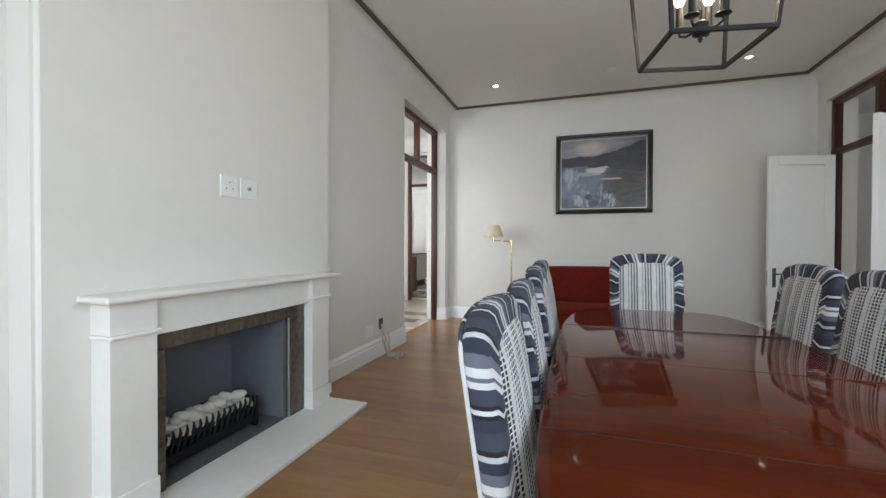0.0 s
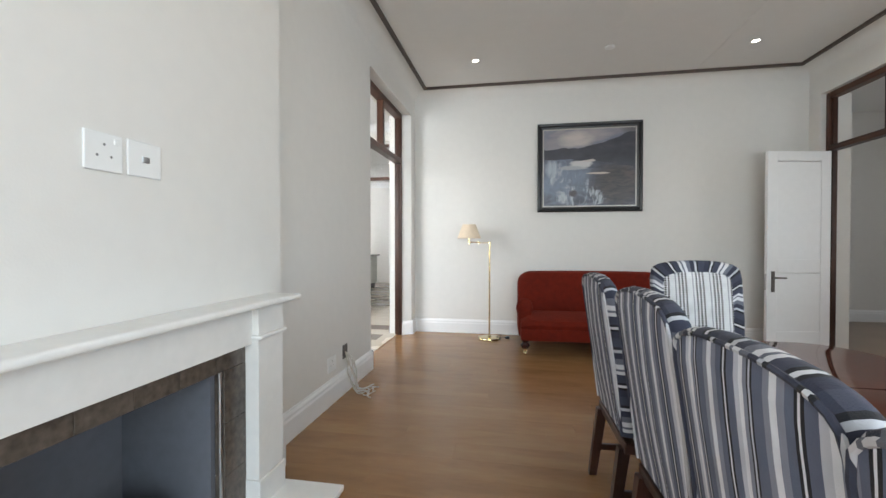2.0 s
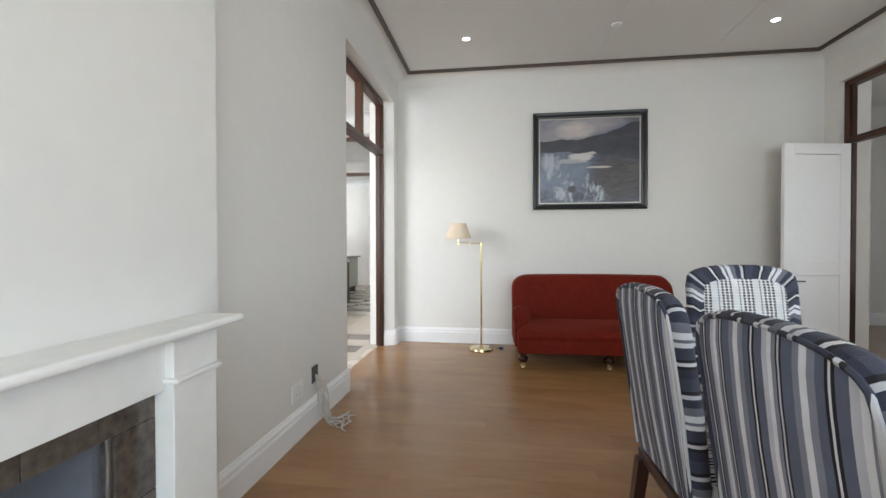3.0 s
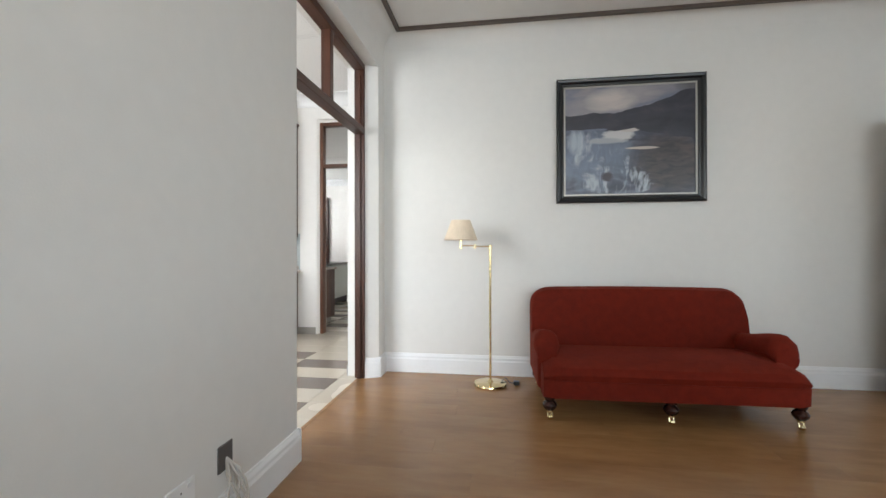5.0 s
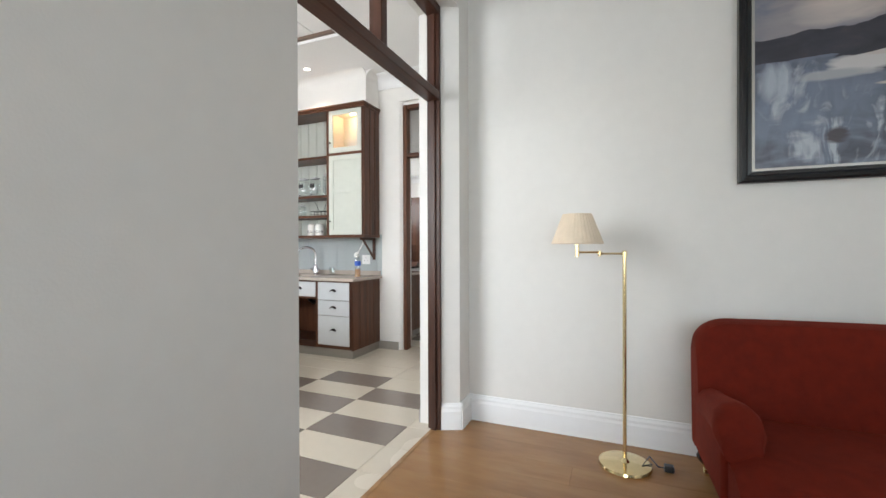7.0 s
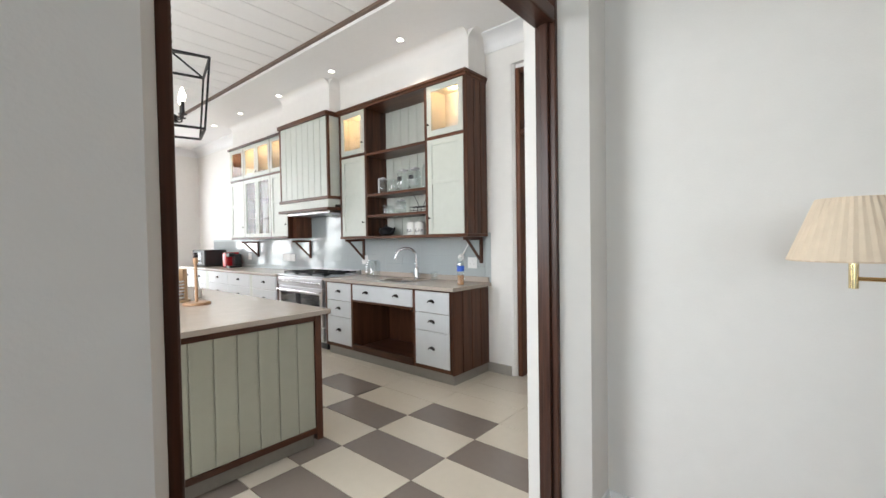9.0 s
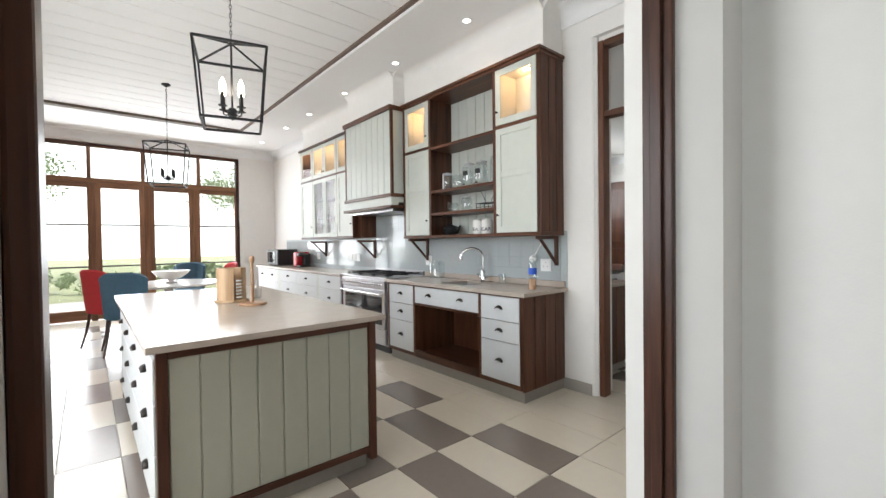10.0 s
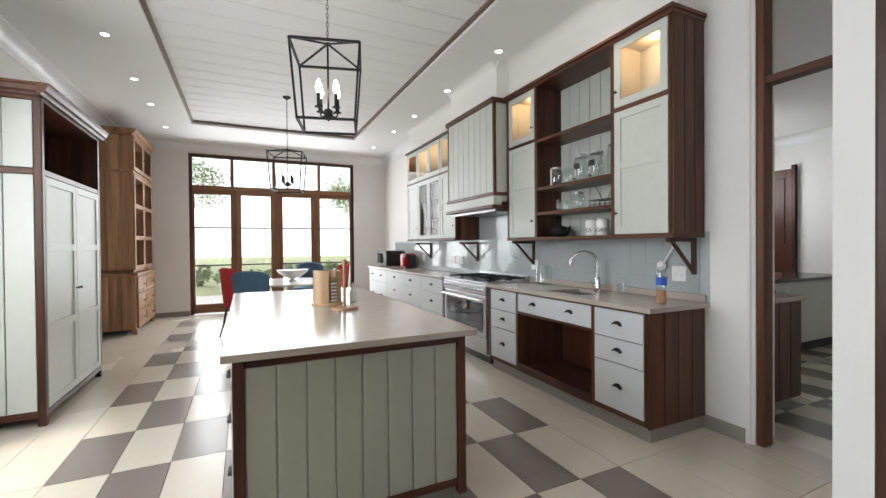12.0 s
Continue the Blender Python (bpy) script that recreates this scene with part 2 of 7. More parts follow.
WX, NY, EX, SY, CZ = -1.08, 7.16, 3.65, -1.20, 3.24      # dining faces
KX, KN, KW, KS = -1.375, 8.74, -10.27, 3.75               # kitchen faces
KZ, TZ = 3.33, 3.40                                      # kitchen soffit and tray
OY0, OY1, OZ = 5.40, 6.95, 2.885                          # doorway between the rooms

FX, FY0, FY1 = -0.93, 1.80, 3.63                           # chimney breast
OPY0, OPY1, OPZ = 2.25, 3.13, 0.68                         # firebox opening
bm = B()
box(bm, KX, SY - 0.3, 0, WX, OPY0 - .03, CZ + 0.4)
box(bm, KX, OPY0 - .03, OPZ + .03, WX, OPY1 + .03, CZ + 0.4)
prism(bm, [(KX, OPY1 + .03), (WX, OPY1 + .03), (WX, OY0), (-1.19, OY0 + .047), (-1.285, OY0 + .047), (-1.287, OY0 + .01), (KX, OY0 + .01)], 0, CZ + .4)
prism(bm, [(KX, KN), (KX, OY1), (-1.287, OY1), (-1.285, OY1 - .043), (-1.19, OY1 - .043), (WX, OY1 + .015), (WX, KN)], 0, CZ + .4)
box(bm, KX, OY0, OZ, WX, OY1 + .015, CZ + 0.4)
setting(part("wall_west", bm, WALL), "off-white painted plaster wall with a tall doorway", "wall")
bm = B()
box(bm, WX, NY, 0, EX + 0.3, NY + 0.25, CZ + 0.4)
setting(part("wall_north", bm, WALL), "off-white painted plaster wall behind the sofa", "wall")
bm = B()
EY0, EY1, EZ = 5.42, 6.97, 2.87
# The opening from y 0.9 to 3.3 is assumed, out of view, for the side fill.
for y0, y1, z0, z1 in ((SY, 0.9, 0, 3.6), (3.3, EY0, 0, 3.6), (0.9, 3.3, 2.7, 3.6), (0.9, 3.3, 0, 0.85)):
    box(bm, EX, y0, z0, EX + 0.3, y1, z1)
box(bm, EX, EY1, 0, EX + 0.3, NY, CZ + 0.4)
box(bm, EX, EY0, EZ, EX + 0.3, EY1, CZ + 0.4)
setting(part("wall_east", bm, WALL), "off-white painted plaster wall with a glazed doorway", "wall")
bm = B()
for x0, x1, z0, z1 in ((WX, -0.55, 0, 3.6), (2.95, EX + 0.3, 0, 3.6), (-0.55, 2.95, 2.9, 3.6), (-0.55, 2.95, 0, 0.3)):
    box(bm, x0, SY - 0.3, z0, x1, SY, z1)
setting(part("wall_south", bm, WALL), "off-white painted wall with a wide window", "wall")
bm = B()
box(bm, -0.55, SY - 0.2, 0.3, -0.49, SY - 0.14, 2.9)
for x in (0.6, 1.74, 2.89):
    box(bm, x, SY - 0.2, 0.3, x + 0.06, SY - 0.14, 2.9)
for z in (0.3, 2.2, 2.84):
    box(bm, -0.55, SY - 0.205, z, 2.95, SY - 0.135, z + 0.06)
setting(part("window_1", bm, DARKWOOD), "dark timber window frame", "window")

bm = B()
box(bm, KX - 0.1, SY - 0.3, CZ, EX + 0.3, NY + 0.25, CZ + 0.15)
setting(part("ceiling_dining", bm, CEIL), "white painted ceiling", "ceiling")
bm = B()                                                  # cove between wall and ceiling
cove = [(0, 0)] + [(0.15 * (1 - math.cos(a)), -0.14 + 0.14 * math.sin(a)) for a in (k * math.pi / 16 for k in range(9))]
for p0, p1, o in (((WX, SY, CZ), (WX, NY, CZ), (1, 0, 0)), ((WX, NY, CZ), (EX, NY, CZ), (0, -1, 0)), ((EX, SY, CZ), (EX, NY, CZ), (-1, 0, 0))):
    extrude_profile(bm, cove, p0, p1, o)
setting(part("cornice", bm, WALL, smooth=True), "plain curved plaster cornice", "cornice")
bm = B()
t0 = 0.165
for a in ((WX + t0, SY, WX + t0 + 0.035, NY - t0), (WX + t0, NY - t0 - 0.035, EX - t0, NY - t0), (EX - t0 - 0.035, SY, EX - t0, NY - t0)):
    box(bm, a[0], a[1], CZ - 0.028, a[2], a[3], CZ + 0.002)
setting(part("trim", bm, TRIMD), "thin dark brown ceiling batten", "trim")
bm = B()
for x in (0.1, 1.23, 2.36):
    box(bm, x, SY, CZ - 0.003, x + 0.012, NY - t0 - .1, CZ + 0.002)
setting(part("ceiling_joint", bm, CEIL), "faint white ceiling board joint", "trim")

# chimney breast, with the firebox opening
bm = B()
box(bm, -1.30, FY0, 0, FX, OPY0, CZ)
box(bm, -1.30, OPY1, 0, FX, FY1, CZ)
box(bm, -1.30, OPY0, OPZ, FX, OPY1, CZ)
bmesh.ops.bevel(bm, geom=[e for e in bm.edges if abs(e.verts[0].co.x - FX) < 1e-4 and abs(e.verts[1].co.x - FX) < 1e-4 and abs(e.verts[0].co.y - e.verts[1].co.y) < 1e-4 and (e.verts[0].co.y in (FY0, FY1) or abs(e.verts[0].co.y - FY1) < 1e-4 or abs(e.verts[0].co.y - FY0) < 1e-4)], offset=0.02, segments=3, affect="EDGES")
setting(part("chimney_breast", bm, WALL), "off-white painted chimney breast", "chimney breast")
SKIRT = [(0, 0), (0.026, 0), (0.026, 0.125), (0.020, 0.14), (0.020, 0.155), (0.010, 0.17), (0.008, 0.178), (0, 0.18)]
bm = B()
for p0, p1, o in (((WX, FY1, 0), (WX, OY0, 0), (1, 0, 0)), ((WX, OY1, 0), (WX, NY, 0), (1, 0, 0)), ((WX, NY, 0), (EX, NY, 0), (0, -1, 0)),
                  ((EX, EY1, 0), (EX, NY, 0), (-1, 0, 0)), ((EX, SY, 0), (EX, EY0, 0), (-1, 0, 0)), ((WX, SY, 0), (WX, FY0, 0), (1, 0, 0)),
                  ((WX + .026, OY1 + .015, 0), (-1.185, OY1 - .04, 0), (-.45, -.89, 0)), ((WX + .026, OY0, 0), (-1.185, OY0 + .045, 0), (-.4, .92, 0)),
                  ((FX - .1, FY1, 0), (FX, FY1, 0), (0, 1, 0))):
    extrude_profile(bm, SKIRT, p0, p1, o)
setting(part("baseboard", bm, TRIMW), "tall white moulded skirting board", "skirting board")

# floor of the dining room
bm = B()
box(bm, -1.25, SY - 0.3, -0.12, EX + 0.3, NY + 0.1, -0.012)
setting(part("floor", bm, OAK), "brown oak plank floor", "floor")

# hall beyond the glazed doorway
bm = B()
box(bm, EX + 0.3, 3.6, -0.1, 6.2, 9.2, 0.0)
setting(part("floor_hall", bm, mat("hall_floor", (0.30, 0.22, 0.15), 0.35, vary=0.1)), "brown hall floor", "floor")
bm = B()
box(bm, 6.0, 3.6, 0, 6.2, 9.2, 3.3)
box(bm, EX + 0.3, 9.0, 0, 6.0, 9.2, 3.3)
box(bm, EX + 0.3, 3.4, 0, 6.2, 3.6, 3.3)
setting(part("wall_hall", bm, WALL), "cream painted hall wall", "wall")
bm = B()
box(bm, EX + 0.3, 3.4, 3.2, 6.2, 9.2, 3.35)
setting(part("ceiling_hall", bm, CEIL), "white painted hall ceiling", "ceiling")
bm = B()
extrude_profile(bm, SKIRT, (6.0, 3.6, 0), (6.0, 9.0, 0), (-1, 0, 0))
extrude_profile(bm, SKIRT, (EX + .3, 9.0, 0), (6.0, 9.0, 0), (0, -1, 0))
setting(part("baseboard_hall", bm, TRIMW), "white moulded skirting board", "skirting board")

# ---- kitchen: shell ----
DY0, DY1 = 4.81, 8.01                                      # French doors
bm = B()
box(bm, KW - 0.3, KS - .3, 0, KW, DY0, 3.8)
box(bm, KW - 0.3, DY1, 0, KW, KN + 0.3, 3.8)
box(bm, KW - 0.3, DY0, 3.15, KW, DY1, 3.8)
setting(part("wall_kitchen_west", bm, KWALL), "off-white kitchen wall with French doors", "wall")
SDX0, SDX1, SDZ = -2.48, -1.62, 2.97                       # scullery doorway
bm = B()
prism(bm, [(KW, KN + .25), (KW, KN), (SDX0 - .042, KN), (SDX0 - .026, KN + .006), (SDX0 - .02, KN + .016), (SDX0 - .003, KN + .03), (SDX0 - .003, KN + .25)], 0, 3.8)
prism(bm, [(KX, KN), (KX, KN + .25), (SDX1 + .003, KN + .25), (SDX1 + .003, KN + .05), (SDX1 + .04, KN)], 0, 3.8)
box(bm, SDX0 - .002, KN + .05, SDZ + .002, SDX1 + .002, KN + 0.25, 3.8)
box(bm, SDX0 - .0415, KN, SDZ + .04, SDX1 + .0395, KN + 0.05, 3.8)
setting(part("wall_kitchen_north", bm, KWALL), "off-white kitchen wall with a scullery doorway", "wall")
bm = B()
# The opening and its frame are made up, out of view, round the fill.
for x0, x1, z0, z1 in ((KW, -4.4, 0, 3.8), (-2.2, KX, 0, 3.8), (-4.4, -2.2, 2.9, 3.8), (-4.4, -2.2, 0, 0.95)):
    box(bm, x0, KS - 0.25, z0, x1, KS, z1)
setting(part("wall_kitchen_south", bm, KWALL), "off-white kitchen wall", "wall")
bm = B()
for x in (-4.4, -3.33, -2.26):
    box(bm, x, KS - .15, .95, x + .06, KS - .09, 2.9)
for z in (.95, 2.84):
    box(bm, -4.4, KS - .155, z, -2.2, KS - .085, z + .06)
setting(part("window_2", bm, DARKWOOD), "dark timber frame of an added kitchen window, out of view", "window")

TX0, TX1, TY0, TY1 = -8.80, -2.6, 5.01, 7.68               # tray of the ceiling
bm = B()
for x0, x1, y0, y1 in ((KW, TX0, KS, KN), (TX1, KX, KS, KN), (TX0, TX1, KS, TY0), (TX0, TX1, TY1, KN)):
    box(bm, x0, y0, KZ, x1, y1, 3.85)
for x0, x1, y0, y1 in ((TX0 - .01, TX1 + .01, TY0 - .01, TY1 + .01),):
    box(bm, x0, y0, TZ + .0, x1, y1, TZ + 0.14)
n_boards = 22
for k in range(n_boards):
    bx0 = TX0 + (TX1 - TX0) * k / n_boards
    bx1 = TX0 + (TX1 - TX0) * (k + 1) / n_boards
    box(bm, bx0 + .006, TY0, TZ - .012, bx1 - .006, TY1, TZ + .005)
setting(part("ceiling_kitchen", bm, mat("kitchen_ceiling_paint", (0.82, 0.81, 0.80), 0.6, vary=0.015)), "white boarded tray ceiling with a flat soffit", "ceiling")
bm = B()
for a in ((TX0, TY0, TX0 + .036, TY1), (TX1 - .036, TY0, TX1, TY1), (TX0, TY0, TX1, TY0 + .036), (TX0, TY1 - .036, TX1, TY1)):
    box(bm, a[0], a[1], TZ - .040, a[2], a[3], TZ - .011)
setting(part("trim_kitchen", bm, mat("brown_kitchen_batten", (0.15, 0.10, 0.075), 0.5, vary=0.12, scale=10)), "brown timber ceiling batten", "trim")
bm = B()
KC = [(0, 0), (0, -0.15), (0.012, -0.15), (0.014, -0.125)] + [(0.014 + 0.11 * (1 - math.cos(a)), -0.125 + 0.11 * math.sin(a)) for a in (k * math.pi / 12 for k in range(1, 7))] + [(0.15, -0.012), (0.15, 0)]
for p0, p1, o in (((KW, KS, KZ), (KW, KN, KZ), (1, 0, 0)), ((KW, KN, KZ), (KX, KN, KZ), (0, -1, 0)), ((KW, KS, KZ), (KX, KS, KZ), (0, 1, 0)), ((KX, KS, KZ), (KX, KN, KZ), (-1, 0, 0))):
    extrude_profile(bm, KC, p0, p1, o)
setting(part("cornice_kitchen", bm, TRIMW, smooth=True), "white moulded plaster cornice", "cornice")
bm = B()
extrude_profile(bm, [(0, 0), (.012, 0), (.012, .09), (0, .095)], (KW, KN, 0), (SDX0 - .05, KN, 0), (0, -1, 0))
extrude_profile(bm, [(0, 0), (.012, 0), (.012, .09), (0, .095)], (KW, KS, 0), (KW, DY0, 0), (1, 0, 0))
extrude_profile(bm, [(0, 0), (.012, 0), (.012, .09), (0, .095)], (KW, DY1, 0), (KW, KN, 0), (1, 0, 0))
extrude_profile(bm, [(0, 0), (.012, 0), (.012, .09), (0, .095)], (KX, OY1, 0), (KX, KN, 0), (-1, 0, 0))
setting(part("baseboard_kitchen", bm, mat("grey_tile_skirting", (0.30, 0.28, 0.25), 0.35, vary=0.05)), "grey tile skirting", "skirting board")
bm = B()
box(bm, KW - 0.1, KS - 0.1, -0.12, -1.25, 14.4, -0.008)
setting(part("floor_kitchen", bm, mat("floor_grout", (0.45, 0.41, 0.34), 0.7, vary=0.05)), "pale grout between kitchen floor tiles", "floor")


# ---- doorways ----
def glazed_frame(name, label, x0, x1, y0, y1, top, rail, mull=True, w=0.05, lips=True):
    """A doorway frame with a transom light over it; it stands in a wall along y."""
    t = thing(name, label, "door frame")
    t["kind"] = "structure"
    for y in (y0, y1 - w):
        bm = B()
        box(bm, x0, y, 0, x1, y + w, top, 0.006)
        lip = 0.014
        yy = y + w if y == y0 else y - lip
        if lips or y != y0:
            box(bm, x0 + 0.03, yy - .001, 0, x1 - 0.03, yy + lip + .001, top - .05, 0.003)
        part("jamb", bm, DARKWOOD, t)
    for z, nm in ((top - 0.06, "head"), (rail - 0.03, "transom_rail")):
        bm = B()
        box(bm, x0, y0 + w, z, x1, y1 - w, z + 0.06, 0.006)
        part(nm, bm, DARKWOOD_H, t)
    if mull:
        ym = (y0 + y1) / 2
        bm = B()
        box(bm, x0 + .01, ym - 0.03, rail + 0.03, x1 - .01, ym + 0.03, top - 0.06, 0.005)
        part("mullion", bm, DARKWOOD, t)
        spans = ((y0 + w, ym - 0.03), (ym + 0.03, y1 - w))
    else:
        spans = ((y0 + w, y1 - w),)
    for a, b in spans:
        bm = B()
        xm = (x0 + x1) / 2
        box(bm, xm - 0.003, a - .004, rail + 0.028, xm + 0.003, b + .004, top - 0.058)
        part("pane", bm, PANE, t, "clear transom glass").visible_shadow = False
    return t


glazed_frame("door_1", "dark stained timber doorway frame with a glazed transom", -1.285, -1.19, OY0 + .047, OY1 - .043, OZ, 2.27, w=0.025, lips=False)
glazed_frame("door_2", "dark stained timber doorway frame with a glazed transom", 3.70, 3.79, EY0, EY1, EZ, 2.255)


def panel_door(w, h, material=TRIMW):
    """A two-panel leaf; hinge on the z axis, leaf along +x."""
    t = thing("door_leaf", "white painted panelled door standing open", "door", "white double doors")
    th = 0.042
    st = 0.11
    for nm, a in (("stile", (0, 0, st, h)), ("stile", (w - st, 0, w, h)), ("rail", (st, 0, w - st, 0.22)), ("rail", (st, h - 0.12, w - st, h)), ("rail", (st, 0.86, w - st, 1.02))):
        bm = B()
        box(bm, a[0], -th / 2, a[1] + 0.012, a[2], th / 2, a[3], 0.003)
        part(nm, bm, material, t)
    for z0, z1 in ((0.22, 0.86), (1.02, h - 0.12)):
        bm = B()
        box(bm, st - .005, -0.017, z0 - .005, w - st + .005, 0.017, z1 + .005)
        part("panel", bm, material, t)
    for s in (-1, 1):
        bm = B()
        box(bm, w - 0.085, s * th / 2, 0.66, w - 0.045, s * (th / 2 + 0.006), 0.89, 0.003)
        tube(bm, [(w - 0.065, s * th / 2, .82), (w - 0.065, s * (th / 2 + 0.045), .82), (w - 0.075, s * (th / 2 + 0.052), .82), (w - 0.175, s * (th / 2 + 0.052), .818)], 0.009, 8)
        part("handle", bm, mat("pewter", (0.10, 0.09, 0.085), 0.35, metal=0.9), t, "dark pewter lever handle on a long plate")
    bm = B()
    box(bm, w - 0.002, -0.012, 0.68, w + 0.002, 0.012, 0.86)
    part("lock_plate", bm, STEEL, t)
    return t


leaf = panel_door(0.70, 2.215)
leaf.matrix_basis = pose(3.70, 6.90, 0.0, 0, 0, 190)
leaf2 = copy_thing(leaf, pose(3.70, 5.49, 0.0, 0, 0, 215))

# ---- fireplace ----
def fireplace():
    t = thing("fireplace_surround", "cream limestone fireplace surround with a plain mantel shelf", "fireplace")
    yc, hw = 2.716, 0.744
    fx, bx = -0.815, -0.931
    for s in (-1, 1):
        a, b = (yc - hw, yc - hw + 0.205) if s < 0 else (yc + hw - 0.205, yc + hw)
        bm = B()
        box(bm, bx, a, 0.02, fx, b, 0.15, 0.004)
        part("leg_block", bm, STONEW, t)
        for nm, q in (("leg", (a + .006, 0.15, fx - .008, b - .006, 0.775, 0.003)), ("leg_moulding", (a - .004, 0.775, fx + 0.012, b + .004, 0.792, 0.006)), ("leg_cap", (a + .004, 0.792, fx - .006, b - .004, 0.9235, 0.003))):
            bm = B()
            box(bm, bx, *q)
            part(nm, bm, STONEW, t)
    bm = B()
    box(bm, bx, yc - hw + 0.2, 0.755, fx - 0.035, yc + hw - 0.2, 0.9235, 0.003)
    part("frieze", bm, STONEW, t)
    bm = B()
    box(bm, bx, yc - 0.79, 0.924, -0.755, yc + 0.80, 0.952, 0.011, 3)
    part("mantel_shelf", bm, STONEW, t)
    # marble slips of separate tiles round the opening
    y0, y1 = yc - hw + 0.2, yc + hw - 0.2
    rng = random.Random(3)
    n = 6
    for k in range(n):
        a, b = y0 + (y1 - y0) * k / n, y0 + (y1 - y0) * (k + 1) / n
        bm = B()
        box(bm, bx - .002, a + .001, 0.675, -0.885, b - .001, 0.76, 0.002)
        part("marble_tile", bm, MARBLE, t)
    for ya, yb in ((y0, OPY0 + .005), (OPY1 - .005, y1)):
        for k in range(3):
            bm = B()
            box(bm, bx - .002, ya, 0.02 + 0.218 * k + .001, -0.885, yb, 0.02 + 0.218 * (k + 1) - .001, 0.002)
            part("marble_tile", bm, MARBLE, t)
    # lining of the firebox
    d = -1.36
    for nm, a in (("firebox_back", (d - 0.02, OPY0, 0, d, OPY1, 0.69)), ("firebox_side", (d, OPY0 - .02, 0, -0.935, OPY0 + .026, 0.675)),
                  ("firebox_side", (d, OPY1 - .026, 0, -0.935, OPY1 + .02, 0.675)), ("firebox_top", (d, OPY0, 0.675, -0.94, OPY1, 0.69))):
        bm = B()
        box(bm, *a)
        part(nm, bm, FIREBOX, t, "grey metal firebox lining")
    bm = B()
    box(bm, d, OPY0, 0.0, -0.89, OPY1, 0.02)
    part("firebox_floor", bm, mat("slate", (0.13, 0.135, 0.15), 0.5, vary=0.1), t, "dark slate firebox floor")
    bm = B()
    for yy in (OPY1 - .012,):
        tube(bm, [(-0.9, yy, 0.02), (-0.9, yy, 0.675)], 0.007, 8)
    part("edge_trim", bm, STEEL, t)
    return t


fireplace()
bm = B()
box(bm, -0.90, 1.86, 0.0, -0.53, 3.50, 0.028, 0.005)
tagged(part("hearth", bm, STONEW), "cream limestone hearth slab on the floor", "hearth")


def fire_grate():
    t = thing("fire_grate", "black cast iron gas grate heaped with white pebbles", "fire grate")
    y0, y1, x0, x1 = 2.28, 2.94, -1.22, -0.99
    bm = B()
    box(bm, x0, y0, 0.05, x1, y1, 0.075, 0.004)
    box(bm, x0, y0, 0.07, x0 + 0.02, y1, 0.16, 0.004)
    part("tray", bm, IRON, t)
    bm = B()
    box(bm, x1 - .012, y0, 0.045, x1 + .012, y1, 0.085, 0.004)
    box(bm, x1 - .008, y0, 0.12, x1 + .018, y1, 0.14, 0.004)
    part("front_rail", bm, IRON, t)
    for k in range(17):
        y = y0 + 0.02 + (y1 - y0 - 0.04) * k / 16
        bm = B()
        tube(bm, [(x1, y, 0.08), (x1 + 0.018, y, 0.12), (x1 + 0.035, y, 0.165), (x1 + 0.03, y, 0.185)], [0.009, 0.009, 0.008, 0.004], 6)
        part("bar", bm, IRON, t)
    for y in (y0 - .012, y1):
        bm = B()
        box(bm, x0, y, 0.03, x1 + 0.03, y + 0.012, 0.17, 0.004)
        box(bm, x1 - .02, y, 0.021, x1 + .02, y + .012, 0.06, 0.003)
        box(bm, x0, y, 0.021, x0 + .03, y + .012, 0.06, 0.003)
        part("side_plate", bm, IRON, t)
    t.matrix_basis = pose(-0.035, 0, -0.006) @ Matrix.Diagonal((1, 1, 1.27, 1))
    return t


def pebble(x, y, z, s, rng):
    bm = B()
    bmesh.ops.create_icosphere(bm, subdivisions=2, radius=1)
    o = Vector((rng.random() * 9, rng.random() * 9, rng.random() * 9))
    for v in bm.verts:
        v.co *= 1 + 0.18 * noise.noise(v.co * 1.1 + o)
    bm.transform(pose(x, y, z, rng.uniform(-25, 25), rng.uniform(-25, 25), rng.uniform(0, 360)) @ Matrix.Diagonal((s * 1.25, s * 0.95, s * 0.75, 1)))
    return part("pebble", bm, PEBBLE, None, smooth=True)


fire_grate()
_rng = random.Random(5)
for k in range(30):
    row, lev = k % 3, 0
    py = 2.31 + 0.60 * ((k // 3) / 9.0) + _rng.uniform(-.012, .012)
    px = -1.20 + 0.075 * row
    pz = 0.15 + 0.035 * (2 - abs(row - 0.6)) / 2 + _rng.uniform(0, .012)
    tagged(pebble(px, py, pz, 0.038 + _rng.uniform(-.006, .008), _rng), "smooth white pebble heaped in the grate", "pebble", "pebbles in the grate")
for k in range(12):
    py = 2.33 + 0.56 * k / 11 + _rng.uniform(-.015, .015)
    tagged(pebble(-1.135 + _rng.uniform(-.03, .05), py, 0.222 + _rng.uniform(-.008, .012), 0.036 + _rng.uniform(-.006, .008), _rng), "smooth white pebble heaped in the grate", "pebble", "pebbles in the grate")


PINGREY = mat("pin_hole_grey", (0.16, 0.155, 0.15), 0.5)


